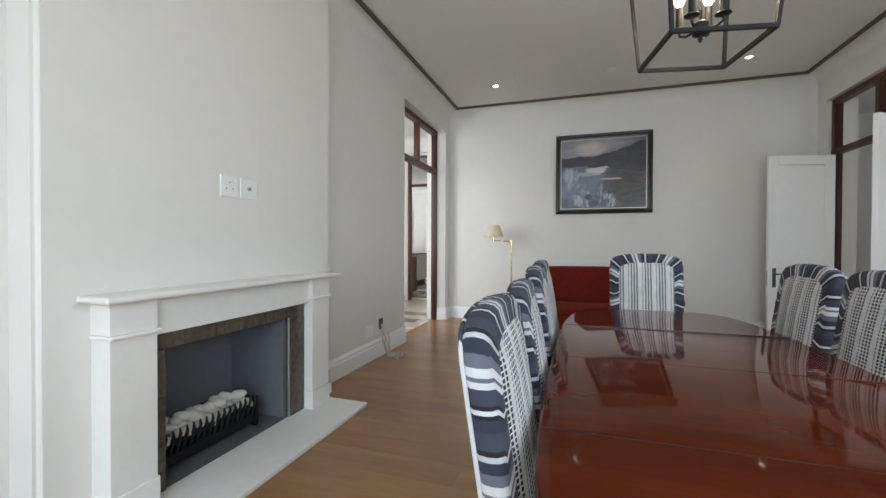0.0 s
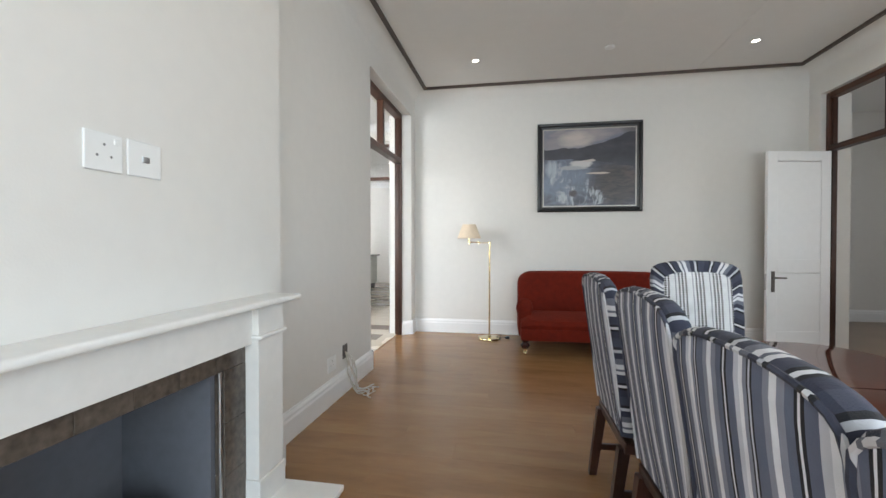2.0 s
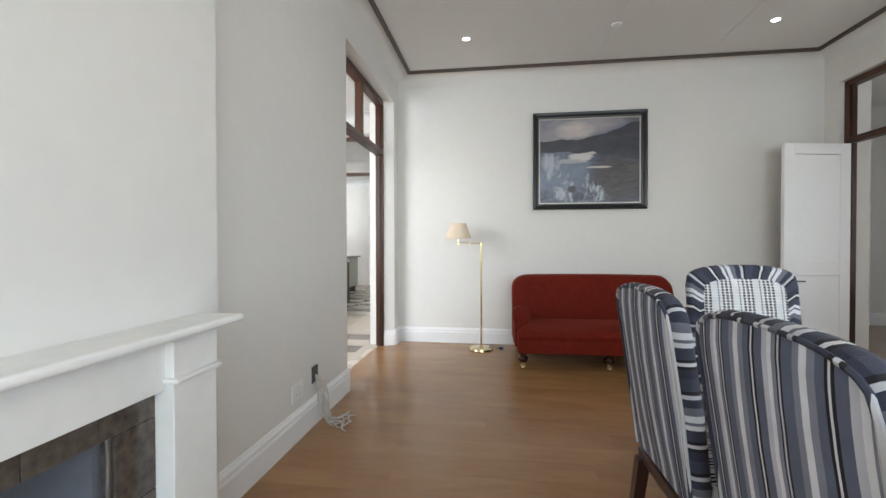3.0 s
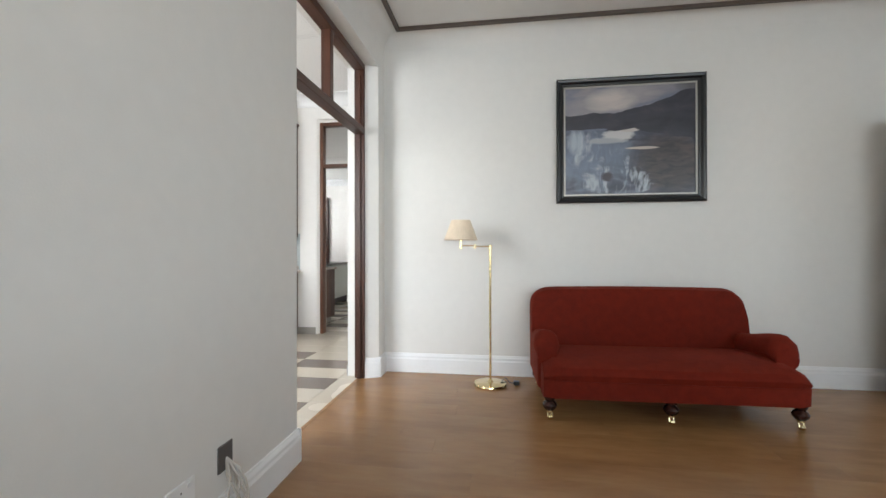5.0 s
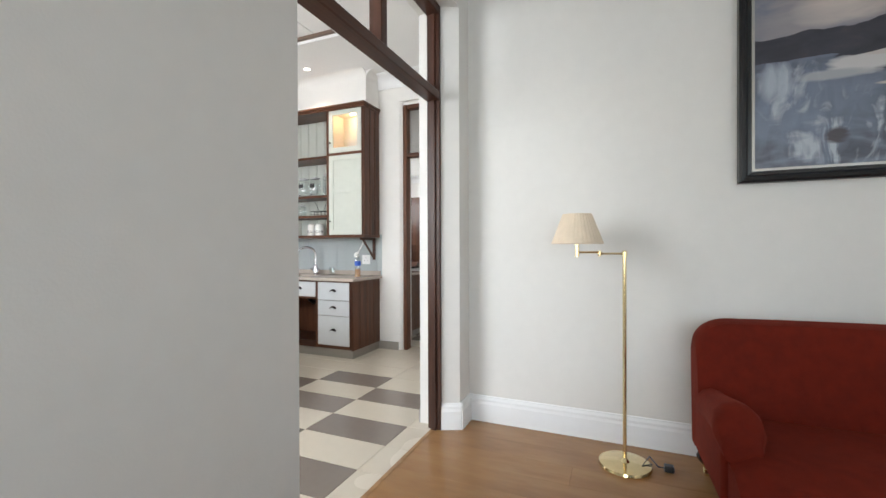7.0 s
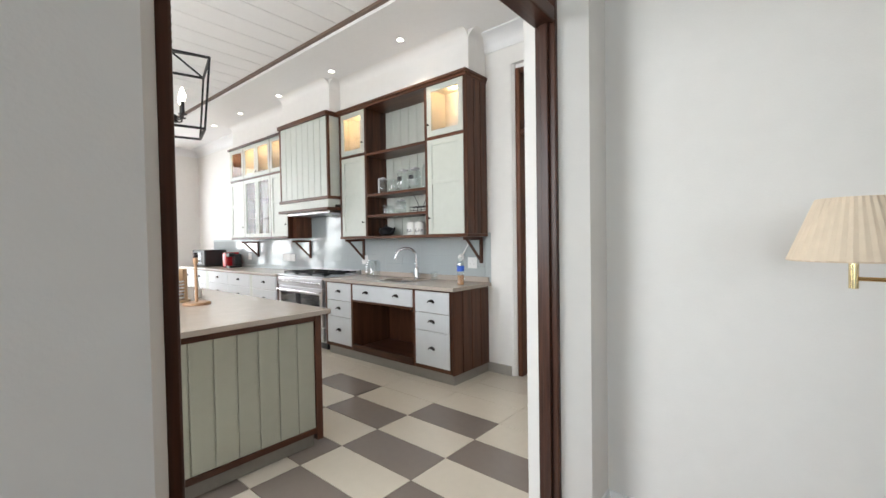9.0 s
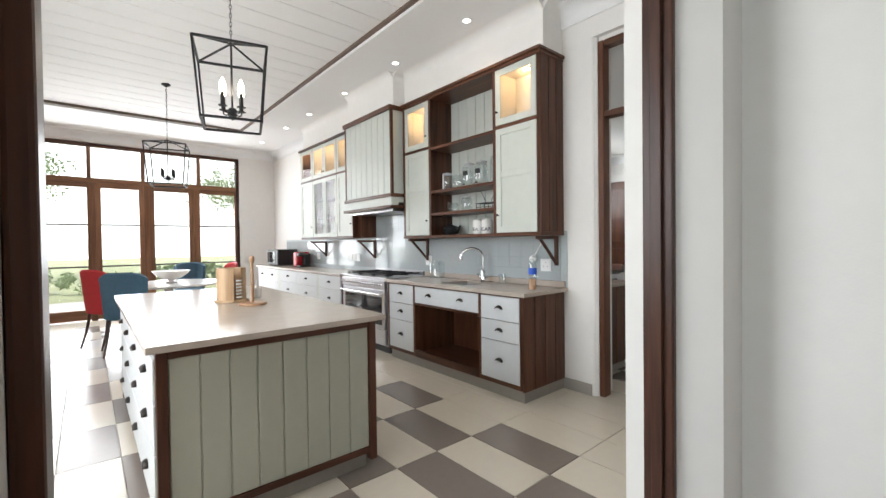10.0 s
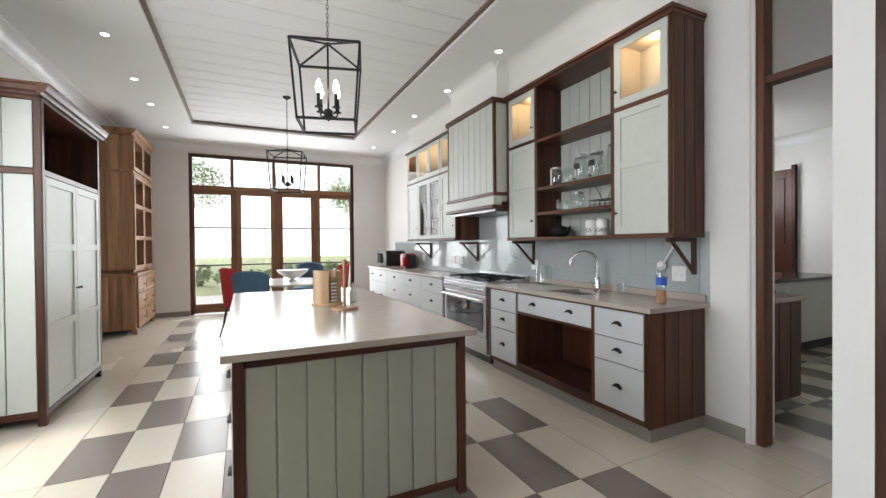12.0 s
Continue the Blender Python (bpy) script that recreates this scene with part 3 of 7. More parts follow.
def socket_plate(name, label, m, kind=0, w=0.12, h=0.115):
    """A wall plate in the y-z plane, facing +x."""
    t = thing(name, label, "socket", m=m)
    bm = B()
    box(bm, 0, -w / 2, -h / 2, 0.008, w / 2, h / 2, 0.003)
    part("plate", bm, WHITEP, t)
    if kind == 0:
        for yy, zz in ((0.0, 0.022), (-0.022, -0.012), (0.022, -0.012)):
            bm = B()
            tube(bm, [(0.0078, yy, zz), (0.0086, yy, zz)], 0.0042, 10)
            part("pin_hole", bm, PINGREY, t)
        bm = B()
        box(bm, 0.007, 0.03, 0.028, 0.012, 0.045, 0.045, 0.002)
        part("rocker", bm, WHITEP, t)
    elif kind == 1:
        bm = B()
        box(bm, 0.0075, -0.014, -0.01, 0.012, 0.014, 0.01, 0.002)
        part("outlet", bm, STEEL, t)
    return t


socket_plate("wall_socket", "white plastic power socket on the chimney breast", pose(-0.93, 2.66, 1.47, 0, 0, 0), 0)
socket_plate("aerial_socket", "white plastic aerial socket on the chimney breast", pose(-0.93, 2.80, 1.472, 0, 0, 0), 1, 0.125)
socket_plate("wall_socket", "white plastic power socket above the skirting", pose(WX, 4.54, 0.29, 0, 0, 0), 0, 0.14, 0.11)


def loose_cables():
    t = thing("cable_bundle", "loose tangled white cables hanging from an open wall box", "cable")
    bm = B()
    box(bm, WX, 4.74, 0.27, WX + 0.006, 4.83, 0.38, 0.002)
    part("wall_box", bm, mat("grey_box", (0.10, 0.09, 0.085), 0.6), t, "open dark wall box")
    rng = random.Random(8)
    cm = mat("cable_sleeve", (0.50, 0.45, 0.40), 0.5)
    for k in range(7):
        y, z = 4.79, 0.32
        pts = [(WX + 0.005, y, z)]
        a, b = rng.uniform(-.03, .07), rng.uniform(0.03, 0.10)
        for i in range(1, 9):
            u = i / 8
            pts.append((WX + 0.03 + b * u + 0.02 * math.sin(5 * u + k), y + a * u + 0.03 * math.sin(4 * u + 2 * k), max(0.008, z - 0.31 * u ** 0.8 + 0.01 * math.sin(9 * u + k))))
        for i in range(1, 4 + k % 3):
            pts.append((WX + 0.05 + b + 0.03 * i, y + a + 0.035 * i * math.cos(k + i), 0.008))
        bm = B()
        tube(bm, pts, 0.0045, 6)
        part("cable", bm, cm, t, smooth=True)
    return t


loose_cables()

# ---- striped upholstery ----
def stripes(name, stops, axis="X", period=0.5, dash=0.0, rough=0.85, offset=0.0):
    """Woven stripes: (position, colour) stops over one period along an axis; dash breaks the dark ones up along z."""
    m = bpy.data.materials.new(name)
    m.use_nodes = True
    N, L = m.node_tree.nodes, m.node_tree.links
    b = N["Principled BSDF"]
    b.inputs["Roughness"].default_value = rough
    b.inputs["Sheen Weight"].default_value = 0.04
    co, sp = N.new("ShaderNodeTexCoord"), N.new("ShaderNodeSeparateXYZ")
    L.new(co.outputs["UV" if axis == "UV" else "Object"], sp.inputs[0])
    wob = N.new("ShaderNodeTexNoise")
    wob.inputs["Scale"].default_value = 9
    L.new(co.outputs["Object"], wob.inputs["Vector"])
    wa = N.new("ShaderNodeMath")
    wa.operation = "MULTIPLY_ADD"
    wa.inputs[1].default_value = 0.006
    L.new(wob.outputs[0], wa.inputs[0])
    L.new(sp.outputs["X" if axis == "UV" else axis], wa.inputs[2])
    sc = N.new("ShaderNodeMath")
    sc.operation = "MULTIPLY_ADD"
    sc.inputs[1].default_value, sc.inputs[2].default_value = 1 / period, 20.5 + offset
    L.new(wa.outputs[0], sc.inputs[0])
    fr = N.new("ShaderNodeMath")
    fr.operation = "FRACT"
    L.new(sc.outputs[0], fr.inputs[0])
    rp = N.new("ShaderNodeValToRGB")
    rp.color_ramp.interpolation = "CONSTANT"
    el = rp.color_ramp.elements
    el[0].position, el[0].color = stops[0][0], (*stops[0][1], 1)
    el[1].position, el[1].color = stops[1][0], (*stops[1][1], 1)
    for pos, c in stops[2:]:
        e = el.new(pos)
        e.color = (*c, 1)
    L.new(fr.outputs[0], rp.inputs[0])
    last = rp.outputs[0]
    if dash:
        ds = N.new("ShaderNodeMath")
        ds.operation = "MULTIPLY"
        ds.inputs[1].default_value = 1 / dash
        L.new(sp.outputs["Z"], ds.inputs[0])
        df = N.new("ShaderNodeMath")
        df.operation = "FRACT"
        L.new(ds.outputs[0], df.inputs[0])
        gt = N.new("ShaderNodeMath")
        gt.operation = "GREATER_THAN"
        gt.inputs[1].default_value = 0.72
        L.new(df.outputs[0], gt.inputs[0])
        mx = N.new("ShaderNodeMix")
        mx.data_type = "RGBA"
        mx.inputs[7].default_value = (0.66, 0.65, 0.63, 1)
        L.new(gt.outputs[0], mx.inputs[0])
        L.new(last, mx.inputs[6])
        last = mx.outputs[2]
    nap = N.new("ShaderNodeTexNoise")
    nap.inputs["Scale"].default_value, nap.inputs["Detail"].default_value = 14, 5
    L.new(co.outputs["Object"], nap.inputs["Vector"])
    mr = N.new("ShaderNodeMapRange")
    mr.inputs["To Min"].default_value, mr.inputs["To Max"].default_value = 0.72, 1.28
    L.new(nap.outputs[0], mr.inputs["Value"])
    vm = N.new("ShaderNodeVectorMath")
    vm.operation = "SCALE"
    L.new(last, vm.inputs[0])
    L.new(mr.outputs[0], vm.inputs["Scale"])
    L.new(vm.outputs[0], b.inputs["Base Color"])
    fz = N.new("ShaderNodeTexNoise")
    fz.inputs["Scale"].default_value = 420
    L.new(co.outputs["Object"], fz.inputs["Vector"])
    bp = N.new("ShaderNodeBump")
    bp.inputs["Strength"].default_value, bp.inputs["Distance"].default_value = 0.35, 0.004
    L.new(fz.outputs[0], bp.inputs["Height"])
    L.new(bp.outputs[0], b.inputs["Normal"])
    return m


_bl, _wh, _gy, _ng, _bk, _lt = (0.036, 0.040, 0.064), (0.56, 0.56, 0.58), (0.115, 0.12, 0.15), (0.022, 0.025, 0.045), (0.008, 0.008, 0.011), (0.42, 0.43, 0.46)
BAND = [(0.0, _bl), (0.15, _ng), (0.26, _bk), (0.30, _wh), (0.34, _bk), (0.38, _bl), (0.52, _wh), (0.58, _gy), (0.62, _wh), (0.70, _gy), (0.80, _ng), (0.90, _lt), (0.95, _bk)]
WIDE = [(0.0, _bl), (0.14, _gy), (0.22, _wh), (0.31, _gy), (0.40, _bl), (0.50, _bk), (0.535, _wh), (0.56, _bk), (0.60, _bl), (0.72, _lt), (0.80, _wh), (0.86, _gy), (0.92, _bk), (0.945, _lt), (0.97, _bk)]
# Lighter palette for the chair backs: window light is painted into their stripes.
_b2, _g2, _w2, _l2 = (0.115, 0.13, 0.19), (0.24, 0.255, 0.315), (0.76, 0.76, 0.80), (0.55, 0.56, 0.62)
WIDE = [(p, {_bl: _b2, _gy: _g2, _wh: _w2, _lt: _l2}.get(c, c)) for p, c in WIDE]
DOTS = [(0.0, _wh), (0.16, _bk), (0.27, _wh), (0.35, _bk), (0.47, _wh), (0.55, _bk), (0.66, _wh), (0.78, _gy), (0.85, _wh)]
F_BACK = stripes("velvet_wide_stripe", WIDE, "X", 0.19, offset=0.12)
F_BAND = stripes("velvet_band_round", BAND, "UV", 0.24)
F_BANDX = stripes("velvet_band_top", BAND, "X", 0.24)
F_FRONT = stripes("woven_dotted_stripe", DOTS, "X", 0.098, dash=0.0135)
MAHOG_D = wood("dark_mahogany", (0.018, 0.007, 0.005), (0.06, 0.022, 0.014), "Z", 0.3)


def back_outline(w, shoulder, crown, bottom, n=14):
    """The outline of an arched chair back, in x and z, anticlockwise from the lower left."""
    pts = [(-w * 0.94, bottom), (w * 0.94, bottom), (w, bottom + 0.30), (w, shoulder)]
    for k in range(1, n):
        a = math.pi * k / n
        c = math.cos(a)
        pts.append((w * 0.985 * (abs(c) ** 0.8) * (1 if c > 0 else -1), shoulder + 0.012 + (crown - shoulder - .012) * math.sin(a) ** 0.75))
    pts += [(-w, shoulder), (-w, bottom + 0.30)]
    return pts


def dining_chair(m, group):
    t = thing("dining_chair", "tall dining chair upholstered in striped grey velvet", "chair", group, m)
    w, sh, cr, bt = 0.246, 0.952, 1.043, 0.40
    lean = lambda z: -0.245 - 0.092 * max(0.0, (z - 0.45)) / 0.63
    out = back_outline(w, sh, cr, bt)
    inn = back_outline(w - 0.052, sh - 0.035, cr - 0.052, bt + 0.02)
    th = 0.06
    # padded border with a rounded section
    bm = B()
    rows = []
    for f, q in ((0.0, 0.0), (0.012, 0.18), (0.016, 0.5), (0.012, 0.82), (0.0, 1.0)):
        rows.append([bm.verts.new((x + (f if x > 0 else -f) * min(1, abs(x) / .2), lean(z) + th * q, z + (f if z > sh else 0))) for x, z in out])
    rows.append([bm.verts.new((x, lean(z) + th * 1.0 + 0.004, z)) for x, z in inn])
    n = len(out)
    run = [0.0]
    for (xa, za), (xb, zb) in zip(out, out[1:] + out[:1]):
        run.append(run[-1] + math.hypot(xb - xa, zb - za))
    uv = bm.loops.layers.uv.new("along")
    for r0, r1 in zip(rows, rows[1:]):
        for k in range(n):
            fc = bm.faces.new((r0[k], r0[(k + 1) % n], r1[(k + 1) % n], r1[k]))
            for lp, u in zip(fc.loops, (run[k], run[k + 1], run[k + 1], run[k])):
                lp[uv].uv = (u, 0.0)
    part("border", bm, F_BAND, t, "striped velvet border band", smooth=True)
    # front and rear panels, slightly domed
    for nm, ol, y, s, material, lb in (("front_panel", inn, th + 0.003, 1, F_FRONT, "black and white dotted woven panel"), ("rear_panel", out, 0.0, -1, F_BACK, "vertically striped velvet back")):
        bm = B()
        cx, cz = 0.0, (bt + cr) / 2
        prev = None
        for f, d in ((1.0, 0.0), (0.85, 0.008), (0.55, 0.014), (0.25, 0.017)):
            ring = [bm.verts.new((x * f, lean(cz + (z - cz) * f) + y + s * d, cz + (z - cz) * f)) for x, z in ol]
            if prev:
                for k in range(n):
                    bm.faces.new((prev[k], prev[(k + 1) % n], ring[(k + 1) % n], ring[k]))
            prev = ring
        bm.faces.new(prev)
        part(nm, bm, material, t, lb, smooth=True)
    # piping round the rear panel
    bm = B()
    loop = [(x * 1.005, lean(z) - 0.002, z + (0.002 if z > sh else 0)) for x, z in out[1:]] + [(out[0][0], lean(bt) - .002, bt)]
    tube(bm, loop, 0.006, 6)
    part("piping", bm, F_BANDX, t, smooth=True)
    bm = B()
    box(bm, -0.26, -0.20, 0.36, 0.26, 0.245, 0.49, 0.035, 4)
    part("seat", bm, F_FRONT, t, "dotted woven seat cushion", smooth=True)
    bm = B()
    box(bm, -0.25, -0.24, 0.33, 0.25, 0.235, 0.375, 0.006)
    part("seat_frame", bm, MAHOG_D, t)
    for x, y, dy in ((-0.21, -0.235, -0.045), (0.21, -0.235, -0.045), (-0.21, 0.205, 0.0), (0.21, 0.205, 0.0)):
        bm = B()
        lo, hi = 0.018, 0.023
        vs = [bm.verts.new((x + sx * lo, y + dy + sy * lo, 0.0)) for sx, sy in ((-1, -1), (1, -1), (1, 1), (-1, 1))]
        ws = [bm.verts.new((x + sx * hi, y + sy * hi, 0.345)) for sx, sy in ((-1, -1), (1, -1), (1, 1), (-1, 1))]
        for k in range(4):
            bm.faces.new((vs[k], vs[(k + 1) % 4], ws[(k + 1) % 4], ws[k]))
        bm.faces.new(vs[::-1])
        bm.faces.new(ws)
        part("leg", bm, MAHOG_D, t)
    for a in ((-0.22, -0.26, 0.13, -0.20, 0.215, 0.16), (0.20, -0.26, 0.13, 0.22, 0.215, 0.16), (-0.2, -0.02, 0.13, 0.2, 0.0, 0.16)):
        bm = B()
        box(bm, *a, 0.003)
        part("stretcher", bm, MAHOG_D, t)
    return t


CH = dining_chair(pose(0.965, 3.66, 0, 0, 0, -89), "chairs round the dining table")
for x, y, r, s in ((0.994, 3.03, -88, 0.995), (1.0, 2.455, -87, 0.968), (1.0, 1.922, -89.5, 0.965)):
    copy_thing(CH, pose(x, y, 0, 0, 0, r) @ Matrix.Diagonal((1, 1, s, 1)))
copy_thing(CH, pose(1.39, 4.16, 0, 0, 0, 180) @ Matrix.Diagonal((1, 1, 1.03, 1)))
for y, r in ((3.56, 92), (2.96, 90)):
    copy_thing(CH, pose(1.775, y, 0, 0, 0, r))

# ---- dining table ----
MAHOG = wood("polished_mahogany", (0.046, 0.0058, 0.0018), (0.105, 0.0180, 0.0050), "X", 0.06, 0.5, rand=0.12, coat=0.0)
MAHOG.node_tree.nodes["Principled BSDF"].inputs["Specular IOR Level"].default_value = 0.08
for _n in MAHOG.node_tree.nodes:
    if _n.type == "BUMP":
        _n.inputs["Strength"].default_value = 0.012


def dining_table():
    t = thing("dining_table", "polished red mahogany dining table with rounded ends", "table")
    cx, cy, hw, hl = 1.315, 2.47, 0.505, 1.315
    def outline(g):
        pts = []
        for k in range(48):
            a = 2 * math.pi * k / 48
            c, s = math.cos(a), math.sin(a)
            e = 0.34
            pts.append((cx + (hw + g) * math.copysign(abs(c) ** e, c), cy + (hl + g) * math.copysign(abs(s) ** 0.64, s)))
        return pts
    bm = B()
    rows = [[bm.verts.new((x, y, z)) for x, y in outline(g)] for g, z in ((-0.03, 0.712), (-0.006, 0.714), (0.0, 0.722), (0.0, 0.733), (-0.004, 0.739), (-0.010, 0.742))]
    for r0, r1 in zip(rows, rows[1:]):
        for k in range(48):
            bm.faces.new((r0[k], r0[(k + 1) % 48], r1[(k + 1) % 48], r1[k]))
    bm.faces.new(rows[0][::-1])
    bm.faces.new(rows[-1])
    part("tabletop", bm, MAHOG, t, smooth=True)
    for y in (1.82, 2.47, 3.12):
        bm = B()
        box(bm, cx - hw + .012, y - 0.0006, 0.7418, cx + hw - .012, y + 0.0006, 0.7427)
        part("leaf_joint", bm, MAHOG_D, t)
    bm = B()
    prism(bm, outline(-0.09), 0.63, 0.7125)
    part("apron", bm, MAHOG, t)
    for sx in (-1, 1):
        for sy in (-1, 1):
            bm = B()
            lathe(bm, [(0.012, 0), (0.02, 0.01), (0.018, 0.05), (0.03, 0.08), (0.022, 0.12), (0.036, 0.3), (0.045, 0.5), (0.03, 0.54), (0.05, 0.56), (0.05, 0.64)], 16, (cx + sx * 0.33, cy + sy * 0.78, 0))
            part("leg", bm, MAHOG, t, smooth=True)
    return t


dining_table()

# ---- sofa ----
VELVET = mat("red_velvet", (0.136, 0.0110, 0.0036), 0.85, vary=0.22, scale=4.5, bump=0.14, bump_scale=240, sheen=0.10)
VELVET.node_tree.nodes["Principled BSDF"].inputs["Sheen Tint"].default_value = (0.9, 0.16, 0.08, 1)
VELVET.node_tree.nodes["Principled BSDF"].inputs["Specular IOR Level"].default_value = 0.2
TURNED = wood("turned_dark_leg", (0.02, 0.007, 0.006), (0.06, 0.02, 0.014), "Z", 0.22)


def soft_block(sx, sy, sz, r, seg=5):
    bm = B()
    box(bm, -sx / 2, -sy / 2, -sz / 2, sx / 2, sy / 2, sz / 2, r, seg)
    return bm


def sofa(m):
    """Origin on the floor under the middle; it faces -y."""
    t = thing("sofa", "low red velvet sofa with scrolled arms on brass castors", "sofa", m=m)
    W = 0.86
    # backrest: rolled top edge with rounded shoulders
    bm = B()
    nx = 49
    rows = []
    for i in range(nx):
        u = -1 + 2 * i / (nx - 1)
        u = math.copysign(math.sin(abs(u) * math.pi / 2) ** 0.9, u)
        x = W * u
        edge = max(0.0, (abs(u) - 0.80) / 0.20)
        top = 0.862 - 0.012 * u * u - 0.14 * (1 - math.sqrt(max(0.0, 1 - edge ** 2.2)))
        ring = [(0.36, 0.16), (0.44, 0.16), (0.475, top - 0.10), (0.475, top - 0.04), (0.45, top - 0.005), (0.40, top), (0.345, top - 0.02), (0.315, top - 0.075), (0.30, 0.62), (0.255, 0.40), (0.25, 0.20)]
        rows.append([bm.verts.new((x, y, z)) for y, z in ring])
    k = len(rows[0])
    for a, b in zip(rows, rows[1:]):
        for j in range(k):
            bm.faces.new((a[j], a[(j + 1) % k], b[(j + 1) % k], b[j]))
    bm.faces.new(rows[0][::-1])
    bm.faces.new(rows[-1])
    part("backrest", bm, VELVET, t, smooth=True)
    # sprung seat, domed and overhanging at the front
    bm = B()
    rows = []
    for i in range(21):
        u = -1 + 2 * i / 20
        x = 0.845 * u
        e = max(0.0, (abs(u) - 0.9) / 0.1)
        sag = -0.05 * e * e
        fr = -0.43 + 0.03 * e * e
        ring = [(0.30, 0.17), (0.30, 0.375 + sag), (0.10, 0.40 + sag), (-0.15, 0.41 + sag), (-0.33, 0.40 + sag), (fr + .02, 0.37 + sag), (fr - 0.005, 0.325 + sag * .5), (fr + 0.005, 0.285), (fr + 0.012, 0.28), (fr + 0.005, 0.27), (fr + 0.012, 0.16), (fr + .05, 0.15)]
        rows.append([bm.verts.new((x, y, z)) for y, z in ring])
    k = len(rows[0])
    for a, b in zip(rows, rows[1:]):
        for j in range(k):
            bm.faces.new((a[j], a[(j + 1) % k], b[(j + 1) % k], b[j]))
    bm.faces.new(rows[0][::-1])
    bm.faces.new(rows[-1])
    part("seat", bm, VELVET, t, smooth=True)
    # low arms that swell into a scroll at the front
    for s in (-1, 1):
        bm = B()
        rows = []
        for i in range(15):
            u = i / 14
            y = 0.33 - 0.58 * u
            top = 0.505 + 0.085 * u * u * (3 - 2 * u)
            top -= 0.10 * max(0, (u - 0.86) / 0.14) ** 2
            rad = 0.070 + 0.026 * u
            if i == 14:
                rad *= 0.75
            cx, cz = s * 0.80, top - rad
            ring = []
            for j in range(12):
                a = 2 * math.pi * j / 12
                ring.append((cx + rad * math.cos(a), y, cz + rad * math.sin(a)))
            rows.append([bm.verts.new(p) for p in ring])
        for a, b in zip(rows, rows[1:]):
            for j in range(12):
                bm.faces.new((a[j], a[(j + 1) % 12], b[(j + 1) % 12], b[j]))
        bm.faces.new(rows[0][::-1])
        bm.faces.new(rows[-1])
        merge(bm, _moved(soft_block(0.135, 0.55, 0.32, 0.03), (s * 0.80, 0.045, 0.32)))
        part("arm", bm, VELVET, t, smooth=True)
    for x, y in ((-0.80, -0.36), (0.0, -0.36), (0.80, -0.36), (-0.80, 0.38), (0.80, 0.38)):
        leg = part("leg", lathe(B(), [(0.022, 0.062), (0.03, 0.066), (0.046, 0.085), (0.05, 0.102), (0.04, 0.12), (0.026, 0.128), (0.034, 0.136), (0.04, 0.15), (0.04, 0.175)], 18, (x, y, 0)), TURNED, t, smooth=True)
        bm = B()
        lathe(bm, [(0.016, 0.045), (0.021, 0.05), (0.021, 0.064)], 12, (x, y, 0))
        tube(bm, [(x - 0.012, y - 0.012, 0.018), (x + 0.012, y - 0.012, 0.018)], 0.0175, 14)
        for dx in (-.015, .015):
            tube(bm, [(x + dx, y - .012, 0.018), (x + dx, y, 0.05)], 0.004, 6)
        part("castor", bm, BRASS, leg, "small brass castor", smooth=True)
    return t


def _moved(bm, v):
    bm.transform(Matrix.Translation(v))
    return bm


sofa(pose(1.175, 6.565, 0, 0, 0, 1.5))


# ---- swing-arm lamp ----
def floor_lamp(x, y):
    t = thing("floor_lamp", "brass swing-arm floor lamp with a pleated cream shade", "lamp", m=pose(x, y, 0))
    part("base", lathe(B(), [(0.138, 0.0), (0.142, 0.006), (0.138, 0.02), (0.10, 0.027), (0.03, 0.03), (0.018, 0.045), (0.012, 0.05)], 40), BRASS, t, smooth=True)
    part("pole", lathe(B(), [(0.0105, 0.03), (0.0105, 1.19), (0.015, 1.19), (0.015, 1.215), (0.006, 1.222)], 16), BRASS, t, smooth=True)
    bm = B()
    tube(bm, [(0, 0, 1.205), (-0.13, -0.03, 1.205)], 0.006, 8)
    tube(bm, [(-0.13, -0.03, 1.19), (-0.13, -0.03, 1.222)], 0.009, 10)
    tube(bm, [(-0.13, -0.03, 1.212), (-0.255, -0.01, 1.212)], 0.006, 8)
    tube(bm, [(-0.255, -0.01, 1.185), (-0.255, -0.01, 1.27)], 0.011, 12)
    part("swing_arm", bm, BRASS, t, smooth=True)
    bm = B()
    n = 72
    r = []
    for rad, z in ((0.143, 1.262), (0.145, 1.266), (0.082, 1.432), (0.080, 1.436)):
        r.append([bm.verts.new((-0.255 + (rad + (0.0025 if k % 2 else 0)) * math.cos(2 * math.pi * k / n), -0.01 + (rad + (0.0025 if k % 2 else 0)) * math.sin(2 * math.pi * k / n), z)) for k in range(n)])
    for a, b in zip(r, r[1:]):
        for k in range(n):
            bm.faces.new((a[k], a[(k + 1) % n], b[(k + 1) % n], b[k]))
    sh = mat("cream_pleated_fabric", (0.76, 0.63, 0.48), 0.8, vary=0.05)
    sh.node_tree.nodes["Principled BSDF"].inputs["Subsurface Weight"].default_value = 0.0
    ob = part("shade", bm, sh, t, "pleated cream fabric shade")
    md = ob.modifiers.new("thick", "SOLIDIFY")
    md.thickness = 0.002
    bm = B()
    tube(bm, [(0.02, 0.05, 0.006), (0.10, 0.10, 0.012), (0.14, 0.03, 0.02), (0.09, -0.02, 0.03), (0.13, 0.06, 0.05), (0.17, 0.02, 0.02), (0.22, 0.03, 0.012)], 0.004, 6)
    part("flex", bm, BLACKP, t, smooth=True)
    bm = B()
    box(bm, 0.20, 0.0, 0.002, 0.25, 0.05, 0.035, 0.008)
    part("plug", bm, BLACKP, t)
    return t


floor_lamp(-0.045, 6.86)

